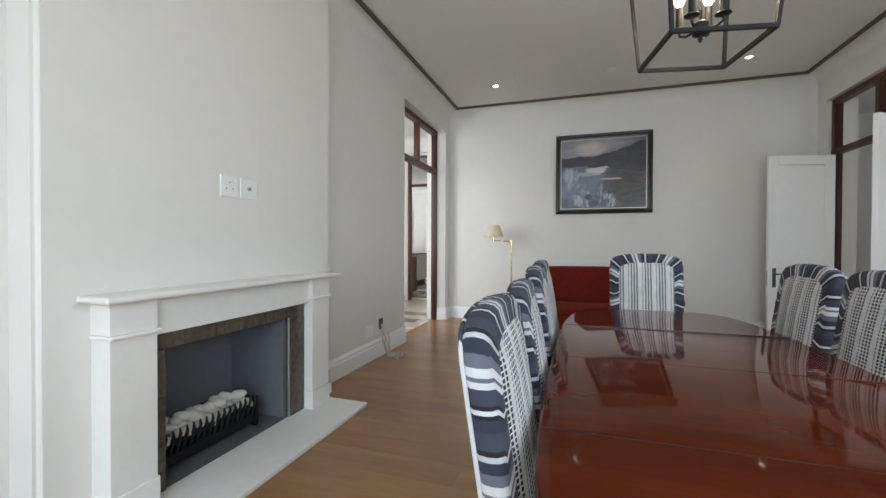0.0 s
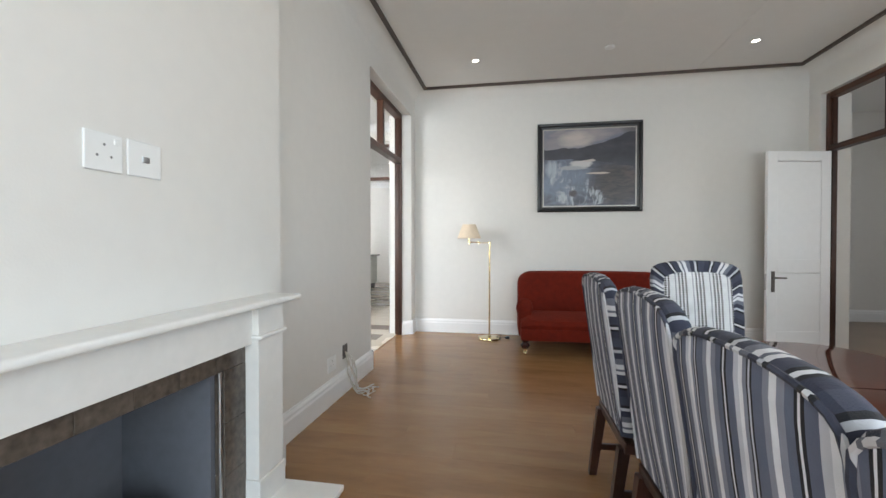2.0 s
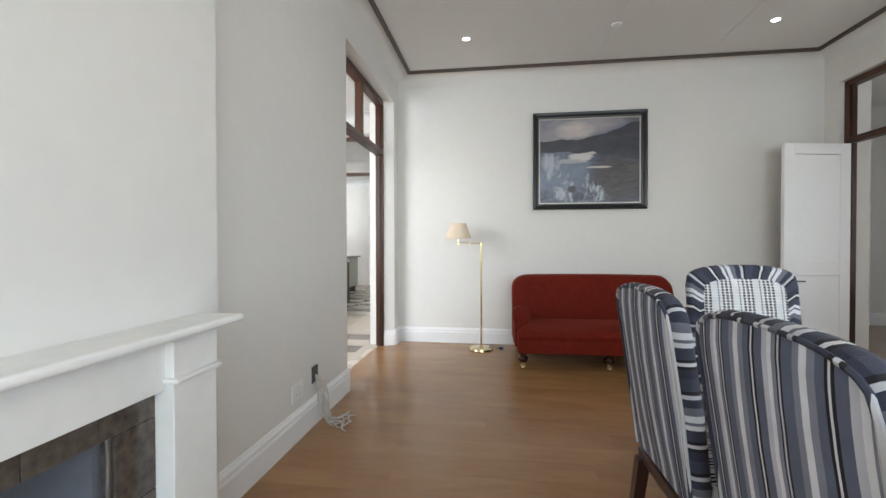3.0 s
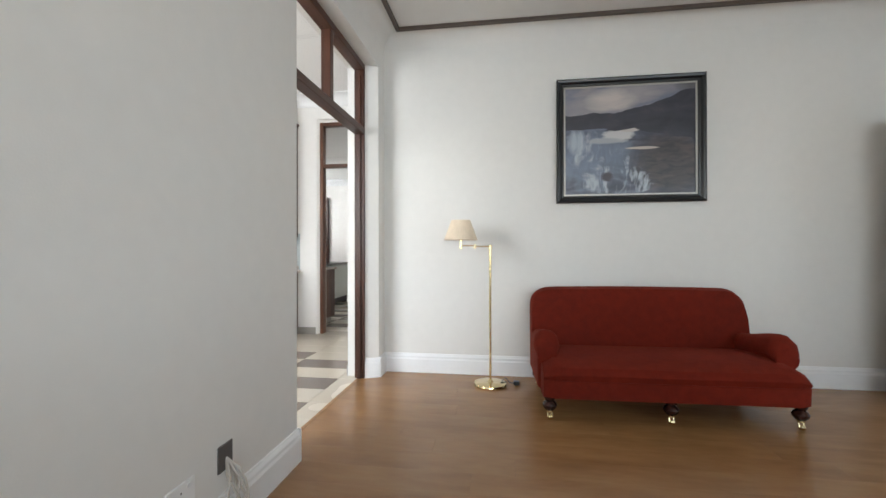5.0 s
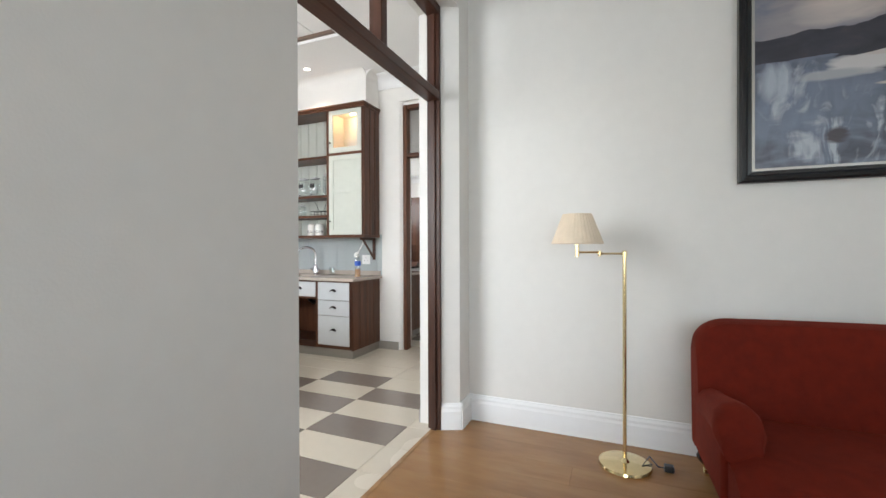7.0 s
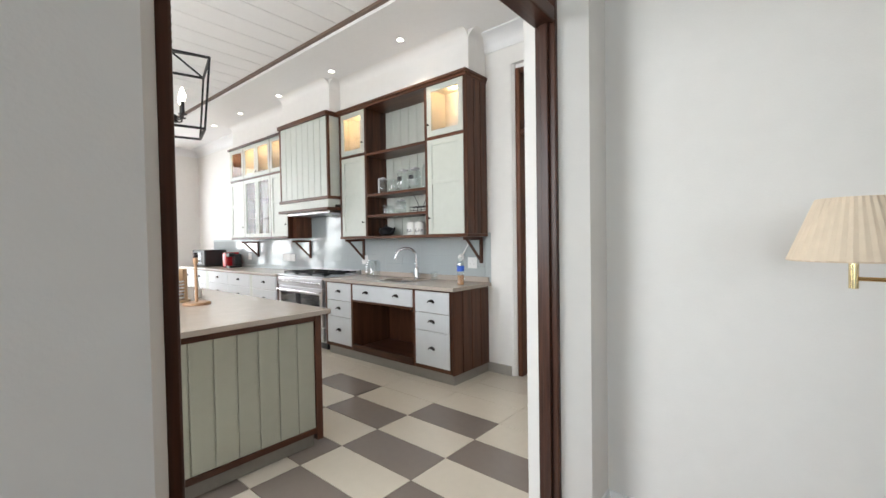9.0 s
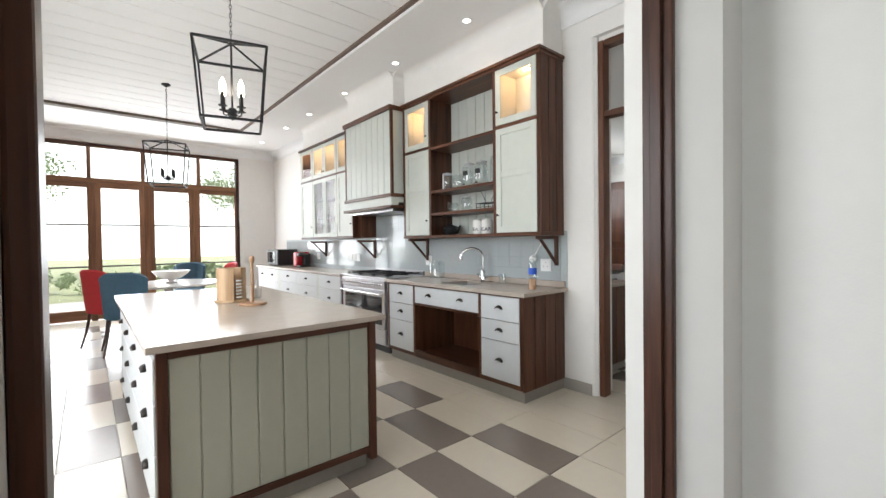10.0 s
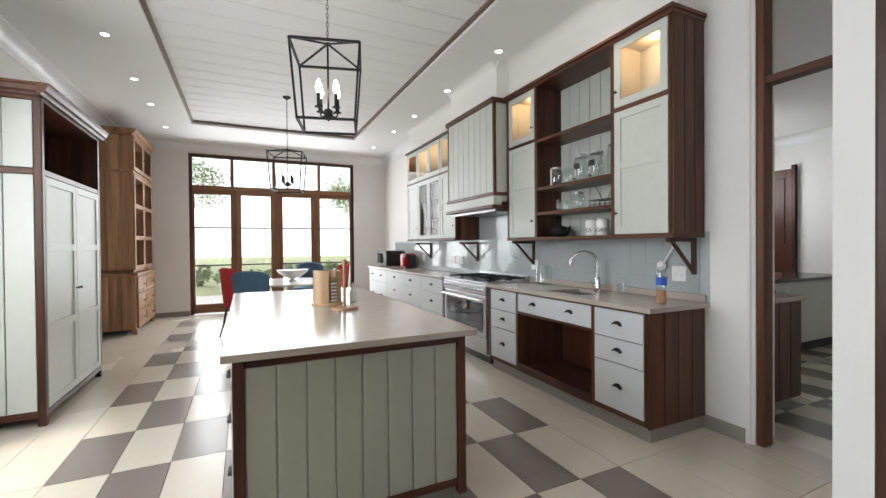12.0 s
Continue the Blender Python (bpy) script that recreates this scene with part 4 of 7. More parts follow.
# ---- painting ----
def painting_material():
    m = bpy.data.materials.new("lake_painting")
    m.use_nodes = True
    N, L = m.node_tree.nodes, m.node_tree.links
    b = N["Principled BSDF"]
    b.inputs["Roughness"].default_value = 0.35
    co, sp = N.new("ShaderNodeTexCoord"), N.new("ShaderNodeSeparateXYZ")
    L.new(co.outputs["Object"], sp.inputs[0])

    def n_noise(scale, stretch, detail=5, dist=0.4):
        mp = N.new("ShaderNodeMapping")
        mp.inputs["Scale"].default_value = stretch
        L.new(co.outputs["Object"], mp.inputs[0])
        t = N.new("ShaderNodeTexNoise")
        t.inputs["Scale"].default_value, t.inputs["Detail"].default_value, t.inputs["Distortion"].default_value = scale, detail, dist
        L.new(mp.outputs[0], t.inputs["Vector"])
        return t.outputs[0]

    def ramp(v, stops):
        r = N.new("ShaderNodeValToRGB")
        e = r.color_ramp.elements
        e[0].position, e[0].color = stops[0][0], (*stops[0][1], 1)
        e[1].position, e[1].color = stops[1][0], (*stops[1][1], 1)
        for p, c in stops[2:]:
            e.new(p).color = (*c, 1)
        L.new(v, r.inputs[0])
        return r.outputs[0]

    def calc(op, a, bb=None, c=None):
        q = N.new("ShaderNodeMath")
        q.operation = op
        for i, v in enumerate((a, bb, c)):
            if v is None:
                continue
            if isinstance(v, (int, float)):
                q.inputs[i].default_value = v
            else:
                L.new(v, q.inputs[i])
        return q.outputs[0]

    def mix(f, a, bb):
        q = N.new("ShaderNodeMix")
        q.data_type = "RGBA"
        L.new(f, q.inputs[0])
        L.new(a, q.inputs[6])
        L.new(bb, q.inputs[7])
        return q.outputs[2]

    z, x = sp.outputs["Z"], sp.outputs["X"]

    def spot(cx, cz, rx, rz, gain, ragged=0.0, grain=None):
        """A soft patch of paint, broken up by brush marks."""
        ax = calc("MULTIPLY", calc("SUBTRACT", x, cx), 1 / rx)
        az = calc("MULTIPLY", calc("SUBTRACT", z, cz), 1 / rz)
        d = calc("SUBTRACT", 1.0, calc("ADD", calc("MULTIPLY", ax, ax), calc("MULTIPLY", az, az)))
        if grain is not None:
            d = calc("ADD", d, calc("MULTIPLY", calc("SUBTRACT", grain, 0.5), ragged))
        return calc("MINIMUM", calc("MULTIPLY", calc("MAXIMUM", d, 0.0), gain), 1.0)

    def paint(c):
        q = N.new("ShaderNodeRGB")
        q.outputs[0].default_value = (*c, 1)
        return q.outputs[0]

    flat = n_noise(3.2, (1, 1, 3.6), 5, 0.8)
    tall = n_noise(4.5, (2.0, 1, 0.8), 5, 1.0)
    fleck = n_noise(9.0, (0.8, 1, 2.4), 4, 0.8)
    sky = ramp(n_noise(2.4, (1, 1, 2.0), 5, 0.7), [(0.30, (0.10, 0.11, 0.155)), (0.45, (0.17, 0.18, 0.235)), (0.60, (0.27, 0.255, 0.275)), (0.75, (0.34, 0.32, 0.32))])
    sky = mix(spot(-0.15, 0.36, 0.24, 0.13, 1.1, 1.2, flat), sky, paint((0.52, 0.46, 0.43)))
    sky = mix(spot(0.10, 0.42, 0.22, 0.09, 0.7, 1.6, flat), sky, paint((0.42, 0.37, 0.36)))
    sky = mix(spot(0.56, 0.48, 0.20, 0.10, 0.8, 1.0, flat), sky, paint((0.10, 0.095, 0.10)))
    hill = ramp(n_noise(5, (1, 1, 2)), [(0.3, (0.022, 0.023, 0.034)), (0.6, (0.04, 0.04, 0.055)), (0.8, (0.075, 0.065, 0.07))])
    lake = ramp(flat, [(0.30, (0.030, 0.032, 0.045)), (0.48, (0.062, 0.068, 0.095)), (0.60, (0.105, 0.12, 0.165)), (0.74, (0.17, 0.19, 0.24))])
    lake = mix(spot(-0.32, -0.16, 0.42, 0.34, 0.9, 1.8, tall), lake, paint((0.165, 0.20, 0.27)))
    lake = mix(spot(0.36, -0.22, 0.40, 0.36, 1.3, 0.8, flat), lake, ramp(fleck, [(0.35, (0.030, 0.026, 0.032)), (0.7, (0.085, 0.066, 0.062))]))
    lake = mix(spot(-0.46, 0.0, 0.10, 0.12, 1.0, 2.2, tall), lake, paint((0.36, 0.40, 0.46)))
    lake = mix(spot(-0.10, 0.045, 0.15, 0.065, 2.2, 2.0, flat), lake, paint((0.52, 0.51, 0.51)))
    lake = mix(spot(0.0, 0.09, 0.10, 0.02, 2.0, 1.6, flat), lake, paint((0.50, 0.45, 0.42)))
    lake = mix(spot(0.12, -0.075, 0.15, 0.014, 2.5, 1.0, flat), lake, paint((0.50, 0.43, 0.38)))
    lake = mix(spot(-0.20, 0.0, 0.20, 0.03, 1.3, 2.4, flat), lake, paint((0.34, 0.35, 0.38)))
    for cx, cz, rx, rz, lo in ((-0.12, -0.36, 0.36, 0.14, 0.47), (-0.40, -0.06, 0.17, 0.20, 0.50), (0.09, -0.38, 0.10, 0.11, 0.42), (-0.20, -0.18, 0.24, 0.14, 0.55)):
        marks = ramp(n_noise(5.5, (1.9, 1, 0.9), 6, 1.6 + cx), [(lo, (0, 0, 0)), (lo + 0.16, (1, 1, 1))])
        lake = mix(calc("MULTIPLY", spot(cx, cz, rx, rz, 1.8, 1.2, fleck), calc("MULTIPLY", marks, 0.85)), lake, paint((0.42, 0.455, 0.51)))
    lake = mix(spot(-0.19, -0.33, 0.06, 0.05, 1.4, 1.4, fleck), lake, paint((0.05, 0.04, 0.05)))
    hz = calc("MULTIPLY_ADD", n_noise(3.4, (1, 1, 0.01), 4), 0.12, 0.185)
    rise = calc("MULTIPLY", calc("MAXIMUM", calc("ADD", x, 0.12), 0.0), 0.27)
    is_sky = calc("GREATER_THAN", z, calc("ADD", hz, rise))
    shore = calc("ADD", calc("MULTIPLY_ADD", flat, 0.10, 0.05), calc("MULTIPLY", calc("MAXIMUM", calc("SUBTRACT", x, 0.05), 0.0), -0.25))
    col = mix(calc("GREATER_THAN", z, shore), lake, hill)
    col = mix(is_sky, col, sky)
    L.new(col, b.inputs["Base Color"])
    bp = N.new("ShaderNodeBump")
    bp.inputs["Strength"].default_value, bp.inputs["Distance"].default_value = 0.3, 0.003
    L.new(n_noise(60, (1, 1, 1), 3), bp.inputs["Height"])
    L.new(bp.outputs[0], b.inputs["Normal"])
    return m


def picture():
    x0, x1, z0, z1 = 0.555, 1.825, 1.60, 2.725
    cx, cz = (x0 + x1) / 2, (z0 + z1) / 2
    t = thing("framed_painting", "framed painting of a grey lake under clouds", "painting", m=pose(cx, NY - 0.003, cz))
    hw, hz = (x1 - x0) / 2, (z1 - z0) / 2
    BLK = mat("black_frame_lacquer", (0.012, 0.012, 0.013), 0.3, vary=0.1)
    prof = [(0.0, 0.0), (0.0, -0.045), (0.012, -0.055), (0.03, -0.05), (0.045, -0.03), (0.062, -0.028), (0.066, -0.018), (0.066, 0.0)]
    bm = B()
    corners = [(-1, -1), (1, -1), (1, 1), (-1, 1)]
    rings = []
    for sx, sz in corners:
        rings.append([bm.verts.new((sx * (hw - a), d, sz * (hz - a))) for a, d in prof])
    for k in range(4):
        a, b = rings[k], rings[(k + 1) % 4]
        for j in range(len(prof) - 1):
            bm.faces.new((a[j], a[j + 1], b[j + 1], b[j]))
    part("frame", bm, BLK, t, "black moulded frame")
    bm = B()
    a = 0.066
    for s in (-1, 1):
        box(bm, -hw + a, -0.021, s * (hz - a) - (0.014 if s > 0 else 0), hw - a, -0.012, s * (hz - a) + (0.014 if s < 0 else 0))
        box(bm, s * (hw - a) - (0.014 if s > 0 else 0), -0.021, -hz + a + .014, s * (hw - a) + (0.014 if s < 0 else 0), -0.012, hz - a - .014)
    part("slip", bm, mat("silver_slip", (0.42, 0.40, 0.37), 0.4, metal=0.5), t, "thin silver slip")
    bm = B()
    box(bm, -hw + 0.066, -0.011, -hz + 0.066, hw - 0.066, -0.004, hz - 0.066)
    part("canvas", bm, painting_material(), t, "dark grey and blue lake scene")


picture()


# ---- lanterns and downlights ----
def chain(bm, x, y, z0, z1, n):
    for k in range(n):
        z = z0 + (z1 - z0) * (k + 0.5) / n
        h = (z1 - z0) / n * 0.66
        pts = []
        for i in range(9):
            a = 2 * math.pi * i / 8
            u, v = 0.008 * math.cos(a), h * math.sin(a)
            pts.append((x + (u if k % 2 else 0), y + (0 if k % 2 else u), z + v))
        tube(bm, pts, 0.0022, 5, False)


def lantern(x, y, z_low, height, low, high, ceiling, turn, lit, group):
    t = thing("lantern", "black iron open lantern pendant with candle bulbs", "pendant lamp", group, pose(x, y, 0, 0, 0, turn))
    zt = z_low + height
    r = 0.0095
    sq = lambda h, z: [(-h, -h, z), (h, -h, z), (h, h, z), (-h, h, z)]
    lo, hi = sq(low / 2, z_low), sq(high / 2, zt)
    for nm, pts in (("lower_ring", lo), ("upper_ring", hi)):
        bm = B()
        for k in range(4):
            a, b = Vector(pts[k]), Vector(pts[(k + 1) % 4])
            tube(bm, [a, b], r * 1.15, 4)
        part(nm, bm, IRON, t)
    for k in range(4):
        bm = B()
        tube(bm, [lo[k], hi[k]], r, 4)
        part("post", bm, IRON, t)
    for k in range(4):
        bm = B()
        tube(bm, [hi[k], (0, 0, zt + 0.075)], r * 0.8, 4)
        part("roof_bar", bm, IRON, t)
    bm = B()
    tube(bm, [(0, 0, z_low + 0.05), (0, 0, zt + 0.085)], 0.007, 8)
    lathe(bm, [(0.012, 0), (0.03, 0.006), (0.03, 0.05), (0.018, 0.06)], 14, (0, 0, z_low + 0.06))
    lathe(bm, [(0.004, 0), (0.01, 0.012), (0.004, 0.024)], 10, (0, 0, z_low + 0.034))
    part("stem", bm, IRON, t)
    for k in range(4):
        a = math.pi / 4 + k * math.pi / 2
        ax, ay = 0.082 * math.cos(a), 0.082 * math.sin(a)
        bm = B()
        tube(bm, [(0.02 * math.cos(a), 0.02 * math.sin(a), z_low + 0.085), (ax * 0.7, ay * 0.7, z_low + 0.078), (ax, ay, z_low + 0.09), (ax, ay, z_low + 0.115)], 0.005, 6)
        lathe(bm, [(0.008, 0), (0.03, 0.006), (0.028, 0.009), (0.008, 0.01)], 14, (ax, ay, z_low + 0.11))
        lathe(bm, [(0.0135, 0), (0.0135, 0.095), (0.006, 0.1)], 12, (ax, ay, z_low + 0.115))
        arm = part("candle_arm", bm, IRON, t)
        part("bulb", lathe(B(), [(0.007, 0.0), (0.019, 0.02), (0.022, 0.042), (0.013, 0.074), (0.003, 0.098)], 12, (ax, ay, z_low + 0.212)), BULB if lit else CLEAR, arm, "lit candle bulb" if lit else "clear candle bulb", smooth=True)
    bm = B()
    chain(bm, 0, 0, zt + 0.075, ceiling - 0.04, max(6, int((ceiling - zt) / 0.035)))
    part("chain", bm, IRON, t)
    part("canopy", lathe(B(), [(0.05, 0.0), (0.052, -0.012), (0.02, -0.03), (0.008, -0.04)], 20, (0, 0, ceiling)), IRON, t)
    return t


lantern(1.37, 2.82, 1.955, 0.50, 0.36, 0.44, CZ, 11, True, "dining room lantern")
_lp = bpy.data.lights.new("lantern_bulbs", "POINT")
_lp.energy, _lp.color, _lp.shadow_soft_size = 13, (1.0, 0.74, 0.44), 0.09
new("lantern_bulbs", _lp).location = (1.37, 2.82, 2.24)


def downlight(x, y, z, group):
    t = thing("downlight", "small round recessed ceiling downlight, lit", "downlight", group, pose(x, y, z))
    bm = B()
    rings = []
    for r, zz in ((0.046, 0.0), (0.046, -0.004), (0.036, -0.006), (0.032, 0.002)):
        rings.append([bm.verts.new((r * math.cos(2 * math.pi * k / 24), r * math.sin(2 * math.pi * k / 24), zz)) for k in range(24)])
    for a, b in zip(rings, rings[1:]):
        for k in range(24):
            bm.faces.new((a[k], a[(k + 1) % 24], b[(k + 1) % 24], b[k]))
    part("ring", bm, WHITEP, t)
    part("lens", lathe(B(), [(0.033, -0.001), (0.02, -0.003), (0.0005, -0.0035)], 20), DOWN, t, "glowing lamp")


for x, y in ((-0.165, 6.28), (2.655, 6.31)):
    downlight(x, y, CZ - 0.001, "dining room downlights")
    spot_lamp(x, y, CZ - 0.02, 6)
bm = B()
lathe(bm, [(0.05, 0.0), (0.05, -0.01), (0.03, -0.016), (0.001, -0.016)], 20, (1.24, 6.2, CZ))
tagged(part("smoke_sensor", bm, WHITEP), "small round white ceiling sensor", "sensor")


# ---- kitchen: doors and outside ----
REDWOOD = wood("red_brown_timber", (0.040, 0.0145, 0.0075), (0.135, 0.054, 0.028), "Z", 0.36)
REDWOOD_X = wood("red_brown_timber_x", (0.040, 0.0145, 0.0075), (0.135, 0.054, 0.028), "X", 0.36)
REDWOOD_Y = wood("red_brown_timber_y", (0.07, 0.028, 0.014), (0.20, 0.09, 0.045), "Y", 0.38)
LIGHTWOOD = wood("warm_cupboard_timber", (0.20, 0.095, 0.041), (0.48, 0.27, 0.138), "Z", 0.4, 0.8)
SAGE = mat("pale_sage_paint", (0.56, 0.585, 0.535), 0.42, vary=0.03, scale=4, bump=0.02)
PALEWHITE = mat("cool_white_paint", (0.60, 0.615, 0.625), 0.4, vary=0.03, scale=4, bump=0.02)
ISLAND = mat("grey_green_island_paint", (0.40, 0.405, 0.335), 0.42, vary=0.03, scale=4, bump=0.02)
SAGEIN = mat("pale_cream_inside", (0.68, 0.64, 0.57), 0.5, vary=0.03, scale=4)
QUARTZ = mat("beige_quartz_top", (0.46, 0.395, 0.34), 0.19, vary=0.05, scale=40)
for _m in (REDWOOD, REDWOOD_X, DARKWOOD, DARKWOOD_H, DARKWOOD_X):
    _m.node_tree.nodes["Principled BSDF"].inputs["Specular IOR Level"].default_value = 0.3
BRONZE = mat("dark_bronze", (0.03, 0.025, 0.022), 0.35, metal=0.8, vary=0.1)


FD_Z = wood("french_door_timber", (0.13, 0.052, 0.022), (0.32, 0.15, 0.07), "Z", 0.38)
FD_Y = wood("french_door_rail", (0.13, 0.052, 0.022), (0.32, 0.15, 0.07), "Y", 0.38)


def french_doors():
    t = thing("window_3", "dark timber French doors with side lights and transom panes", "door")
    t["kind"] = "structure"
    x0, x1 = KW - 0.13, KW - 0.03
    z_mid, z_top = 2.495, 3.145
    def bar(nm, y0, z0, y1, z1, dx=0.0, material=None):
        bm = B()
        box(bm, x0 + dx, y0, z0, x1 - dx, y1, z1, 0.006)
        return part(nm, bm, material or (FD_Z if z1 - z0 > y1 - y0 else FD_Y), t)
    bar("frame", DY0, 0, DY0 + 0.06, z_top, 0, DARKWOOD)
    bar("frame", DY1 - 0.06, 0, DY1, z_top, 0, DARKWOOD)
    bar("head", DY0 + .06, z_top - 0.06, DY1 - .06, z_top, 0, DARKWOOD_H)
    bar("transom", DY0 + .06, z_mid - 0.04, DY1 - .06, z_mid + 0.04)
    for y in (5.56, 6.34, 7.26):
        bar("transom_bar", y - 0.03, z_mid + 0.04, y + 0.03, z_top - 0.06, 0.01)
    ys = [DY0 + 0.06, 5.60, 6.39, 7.20, DY1 - 0.06]
    for y in ys[1:4]:
        bar("post", y - 0.045, 0, y + 0.045, z_mid - 0.04)
    for k in range(4):
        a = ys[k] + (0.045 if k else 0)
        b = ys[k + 1] - (0.045 if k < 3 else 0)
        st = 0.075 if k in (1, 2) else 0.03
        bar("stile", a, 0.02, a + st, z_mid - 0.04, 0.02)
        bar("stile", b - st, 0.02, b, z_mid - 0.04, 0.02)
        bar("bottom_rail", a + st, 0.02, b - st, 0.20, 0.02)
        bar("top_rail", a + st, z_mid - 0.13, b - st, z_mid - 0.04, 0.02)
        for z in (0.96, 1.705):
            bar("glazing_bar", a + st, z - 0.014, b - st, z + 0.014, 0.03, mat("glazing_bar_dark", (0.05, 0.035, 0.028), 0.4))
        bm = B()
        box(bm, KW - 0.083, a + st - .004, 0.195, KW - 0.077, b - st + .004, z_mid - 0.125)
        part("pane", bm, PANE, t, "clear glass").visible_shadow = False
    yy = [DY0 + 0.06, 5.53, 5.59, 6.31, 6.37, 7.23, 7.29, DY1 - 0.06]
    for k in range(0, 8, 2):
        bm = B()
        box(bm, KW - 0.083, yy[k] - .004, z_mid + 0.036, KW - 0.077, yy[k + 1] + .004, z_top - 0.056)
        part("pane", bm, PANE, t, "clear glass").visible_shadow = False


french_doors()

# garden seen through the doors
bm = B()
box(bm, -66, -70, -5, -65, 80, 45)
tagged(part("backdrop", bm, glow("hazy_white_sky", (0.95, 0.97, 1.0), 2.6)), "bright hazy white sky beyond the garden", "sky", kind="structure")
bm = B()
box(bm, -90, -60, -0.3, KW - 0.3, 70, -0.16)
tagged(part("ground", bm, mat("lawn_ground", (0.42, 0.46, 0.26), 0.9, vary=0.2, scale=3)), "pale sunlit lawn beyond the doors", "lawn", kind="structure")
bm = B()
box(bm, -14.2, 1.0, -0.2, KW - 0.3, 12, -0.03)
tagged(part("pavement", bm, mat("paving_stone", (0.70, 0.68, 0.64), 0.8, vary=0.06)), "pale paved terrace outside the doors", "terrace", kind="structure")
LEAF = mat("garden_leaf", (0.34, 0.42, 0.24), 0.6, vary=0.5, scale=4, rand=0.4)
BARK = mat("bark", (0.30, 0.26, 0.22), 0.9, vary=0.3, scale=8, bump=0.4)


def leafy(name, label, category, x, y, trunk, crown_r, crown_z, count, seed, group=""):
    """A tapered trunk with limbs, and a crown of many small leaves in uneven clumps."""
    rng = random.Random(seed)
    t = thing(name, label, category, group, pose(x, y, -0.17))
    if trunk:
        bm = B()
        tube(bm, [(0, 0, 0), (0.05, 0.02, trunk * 0.5), (0, 0.08, trunk), (0.03, 0.05, crown_z)], [0.17, 0.13, 0.10, 0.03], 9)
        for k in range(6):
            a = rng.uniform(0, 6.28)
            tube(bm, [(0, 0.05, trunk * rng.uniform(.8, 1.1)), (crown_r * .4 * math.cos(a), crown_r * .4 * math.sin(a), crown_z - .2), (crown_r * .75 * math.cos(a), crown_r * .75 * math.sin(a), crown_z + rng.uniform(-.2, .6))], [0.06, 0.04, 0.012], 6)
        part("trunk", bm, BARK, t)
    verts, faces = [], []
    for c in range(max(8, count // 90)):
        a, u = rng.uniform(0, 6.28), rng.random() ** 0.5
        cc = Vector((crown_r * u * math.cos(a), crown_r * u * math.sin(a), crown_z + crown_r * 0.7 * rng.uniform(-.7, 1.0) * (1.1 - u * .6)))
        rr = crown_r * rng.uniform(.18, .36)
        for _ in range(90):
            d = Vector((rng.gauss(0, 1), rng.gauss(0, 1), rng.gauss(0, 1))).normalized() * rr * rng.uniform(.5, 1.05)
            p = cc + d
            p.z = max(p.z, 0.03)
            s = rng.uniform(.05, .10)
            e1 = Vector((rng.gauss(0, 1), rng.gauss(0, 1), rng.gauss(0, 1))).normalized() * s
            e2 = e1.orthogonal().normalized() * s * 0.5
            i = len(verts)
            verts += [p - e1, p + e2, p + e1, p - e2]
            faces.append((i, i + 1, i + 2, i + 3))
    me = bpy.data.meshes.new("crown")
    me.from_pydata(verts, [], faces)
    me.materials.append(LEAF)
    ob = new("crown", me)
    ob.parent = t
    ob["kind"] = "stuff"
    return t


leafy("tree", "leafy green garden tree", "tree", -26, 2.2, 2.4, 2.6, 4.6, 4200, 1, "garden trees")
leafy("tree", "leafy green garden tree", "tree", -40, 16.4, 2.6, 2.8, 5.4, 4200, 2, "garden trees")
leafy("tree", "leafy green garden tree", "tree", -30, 13.2, 2.6, 3.0, 5.0, 4200, 4, "garden trees")
for k in range(7):
    leafy("shrub", "low green garden shrub", "shrub", -17.5 - (k % 3) * .6, 0.5 + 1.7 * k, 0, 0.75, 0.30, 1100, 10 + k, "garden shrubs")


# ---- scullery doorway and room ----
def scullery_frame():
    t = thing("door_3", "dark stained timber scullery doorway frame with a transom", "door frame")
    t["kind"] = "structure"
    y0, y1 = KN + 0.025, KN + 0.13
    for x in (SDX0, SDX1 - .05):
        bm = B()
        box(bm, x, y0, 0, x + 0.05, y1, SDZ, 0.012, 3)
        part("jamb", bm, REDWOOD, t)
    for z in (SDZ - 0.05, 2.335):
        bm = B()
        box(bm, SDX0 + .05, y0 + .01, z, SDX1 - .05, y1, z + 0.05, 0.006)
        part("head" if z > 2.6 else "transom_rail", bm, REDWOOD_X, t)
    bm = B()
    box(bm, SDX0 + .046, KN + .10, 2.38, SDX1 - .046, KN + .106, SDZ - .046)
    part("pane", bm, PANE, t, "clear transom glass").visible_shadow = False


scullery_frame()
bm = B()
for a in ((-5.6, KN + .25, 0, -5.4, 14.2, 3.3), (-1.375, KN + .25, 0, -1.2, 14.2, 3.3), (-5.6, 13.9, 0, -1.2, 14.2, 3.3)):
    box(bm, *a)
setting(part("wall_scullery", bm, KWALL), "cream painted scullery wall", "wall")
bm = B()
box(bm, -5.6, KN + .25, 3.05, -1.2, 14.2, 3.2)
setting(part("ceiling_scullery", bm, CEIL), "white scullery ceiling", "ceiling")
bm = B()
extrude_profile(bm, KC, (-5.4, 13.9, 3.05), (-1.375, 13.9, 3.05), (0, -1, 0))
extrude_profile(bm, KC, (-5.4, KN + .3, 3.05), (-5.4, 13.9, 3.05), (1, 0, 0))
setting(part("cornice_scullery", bm, TRIMW, smooth=True), "white moulded cornice", "cornice")


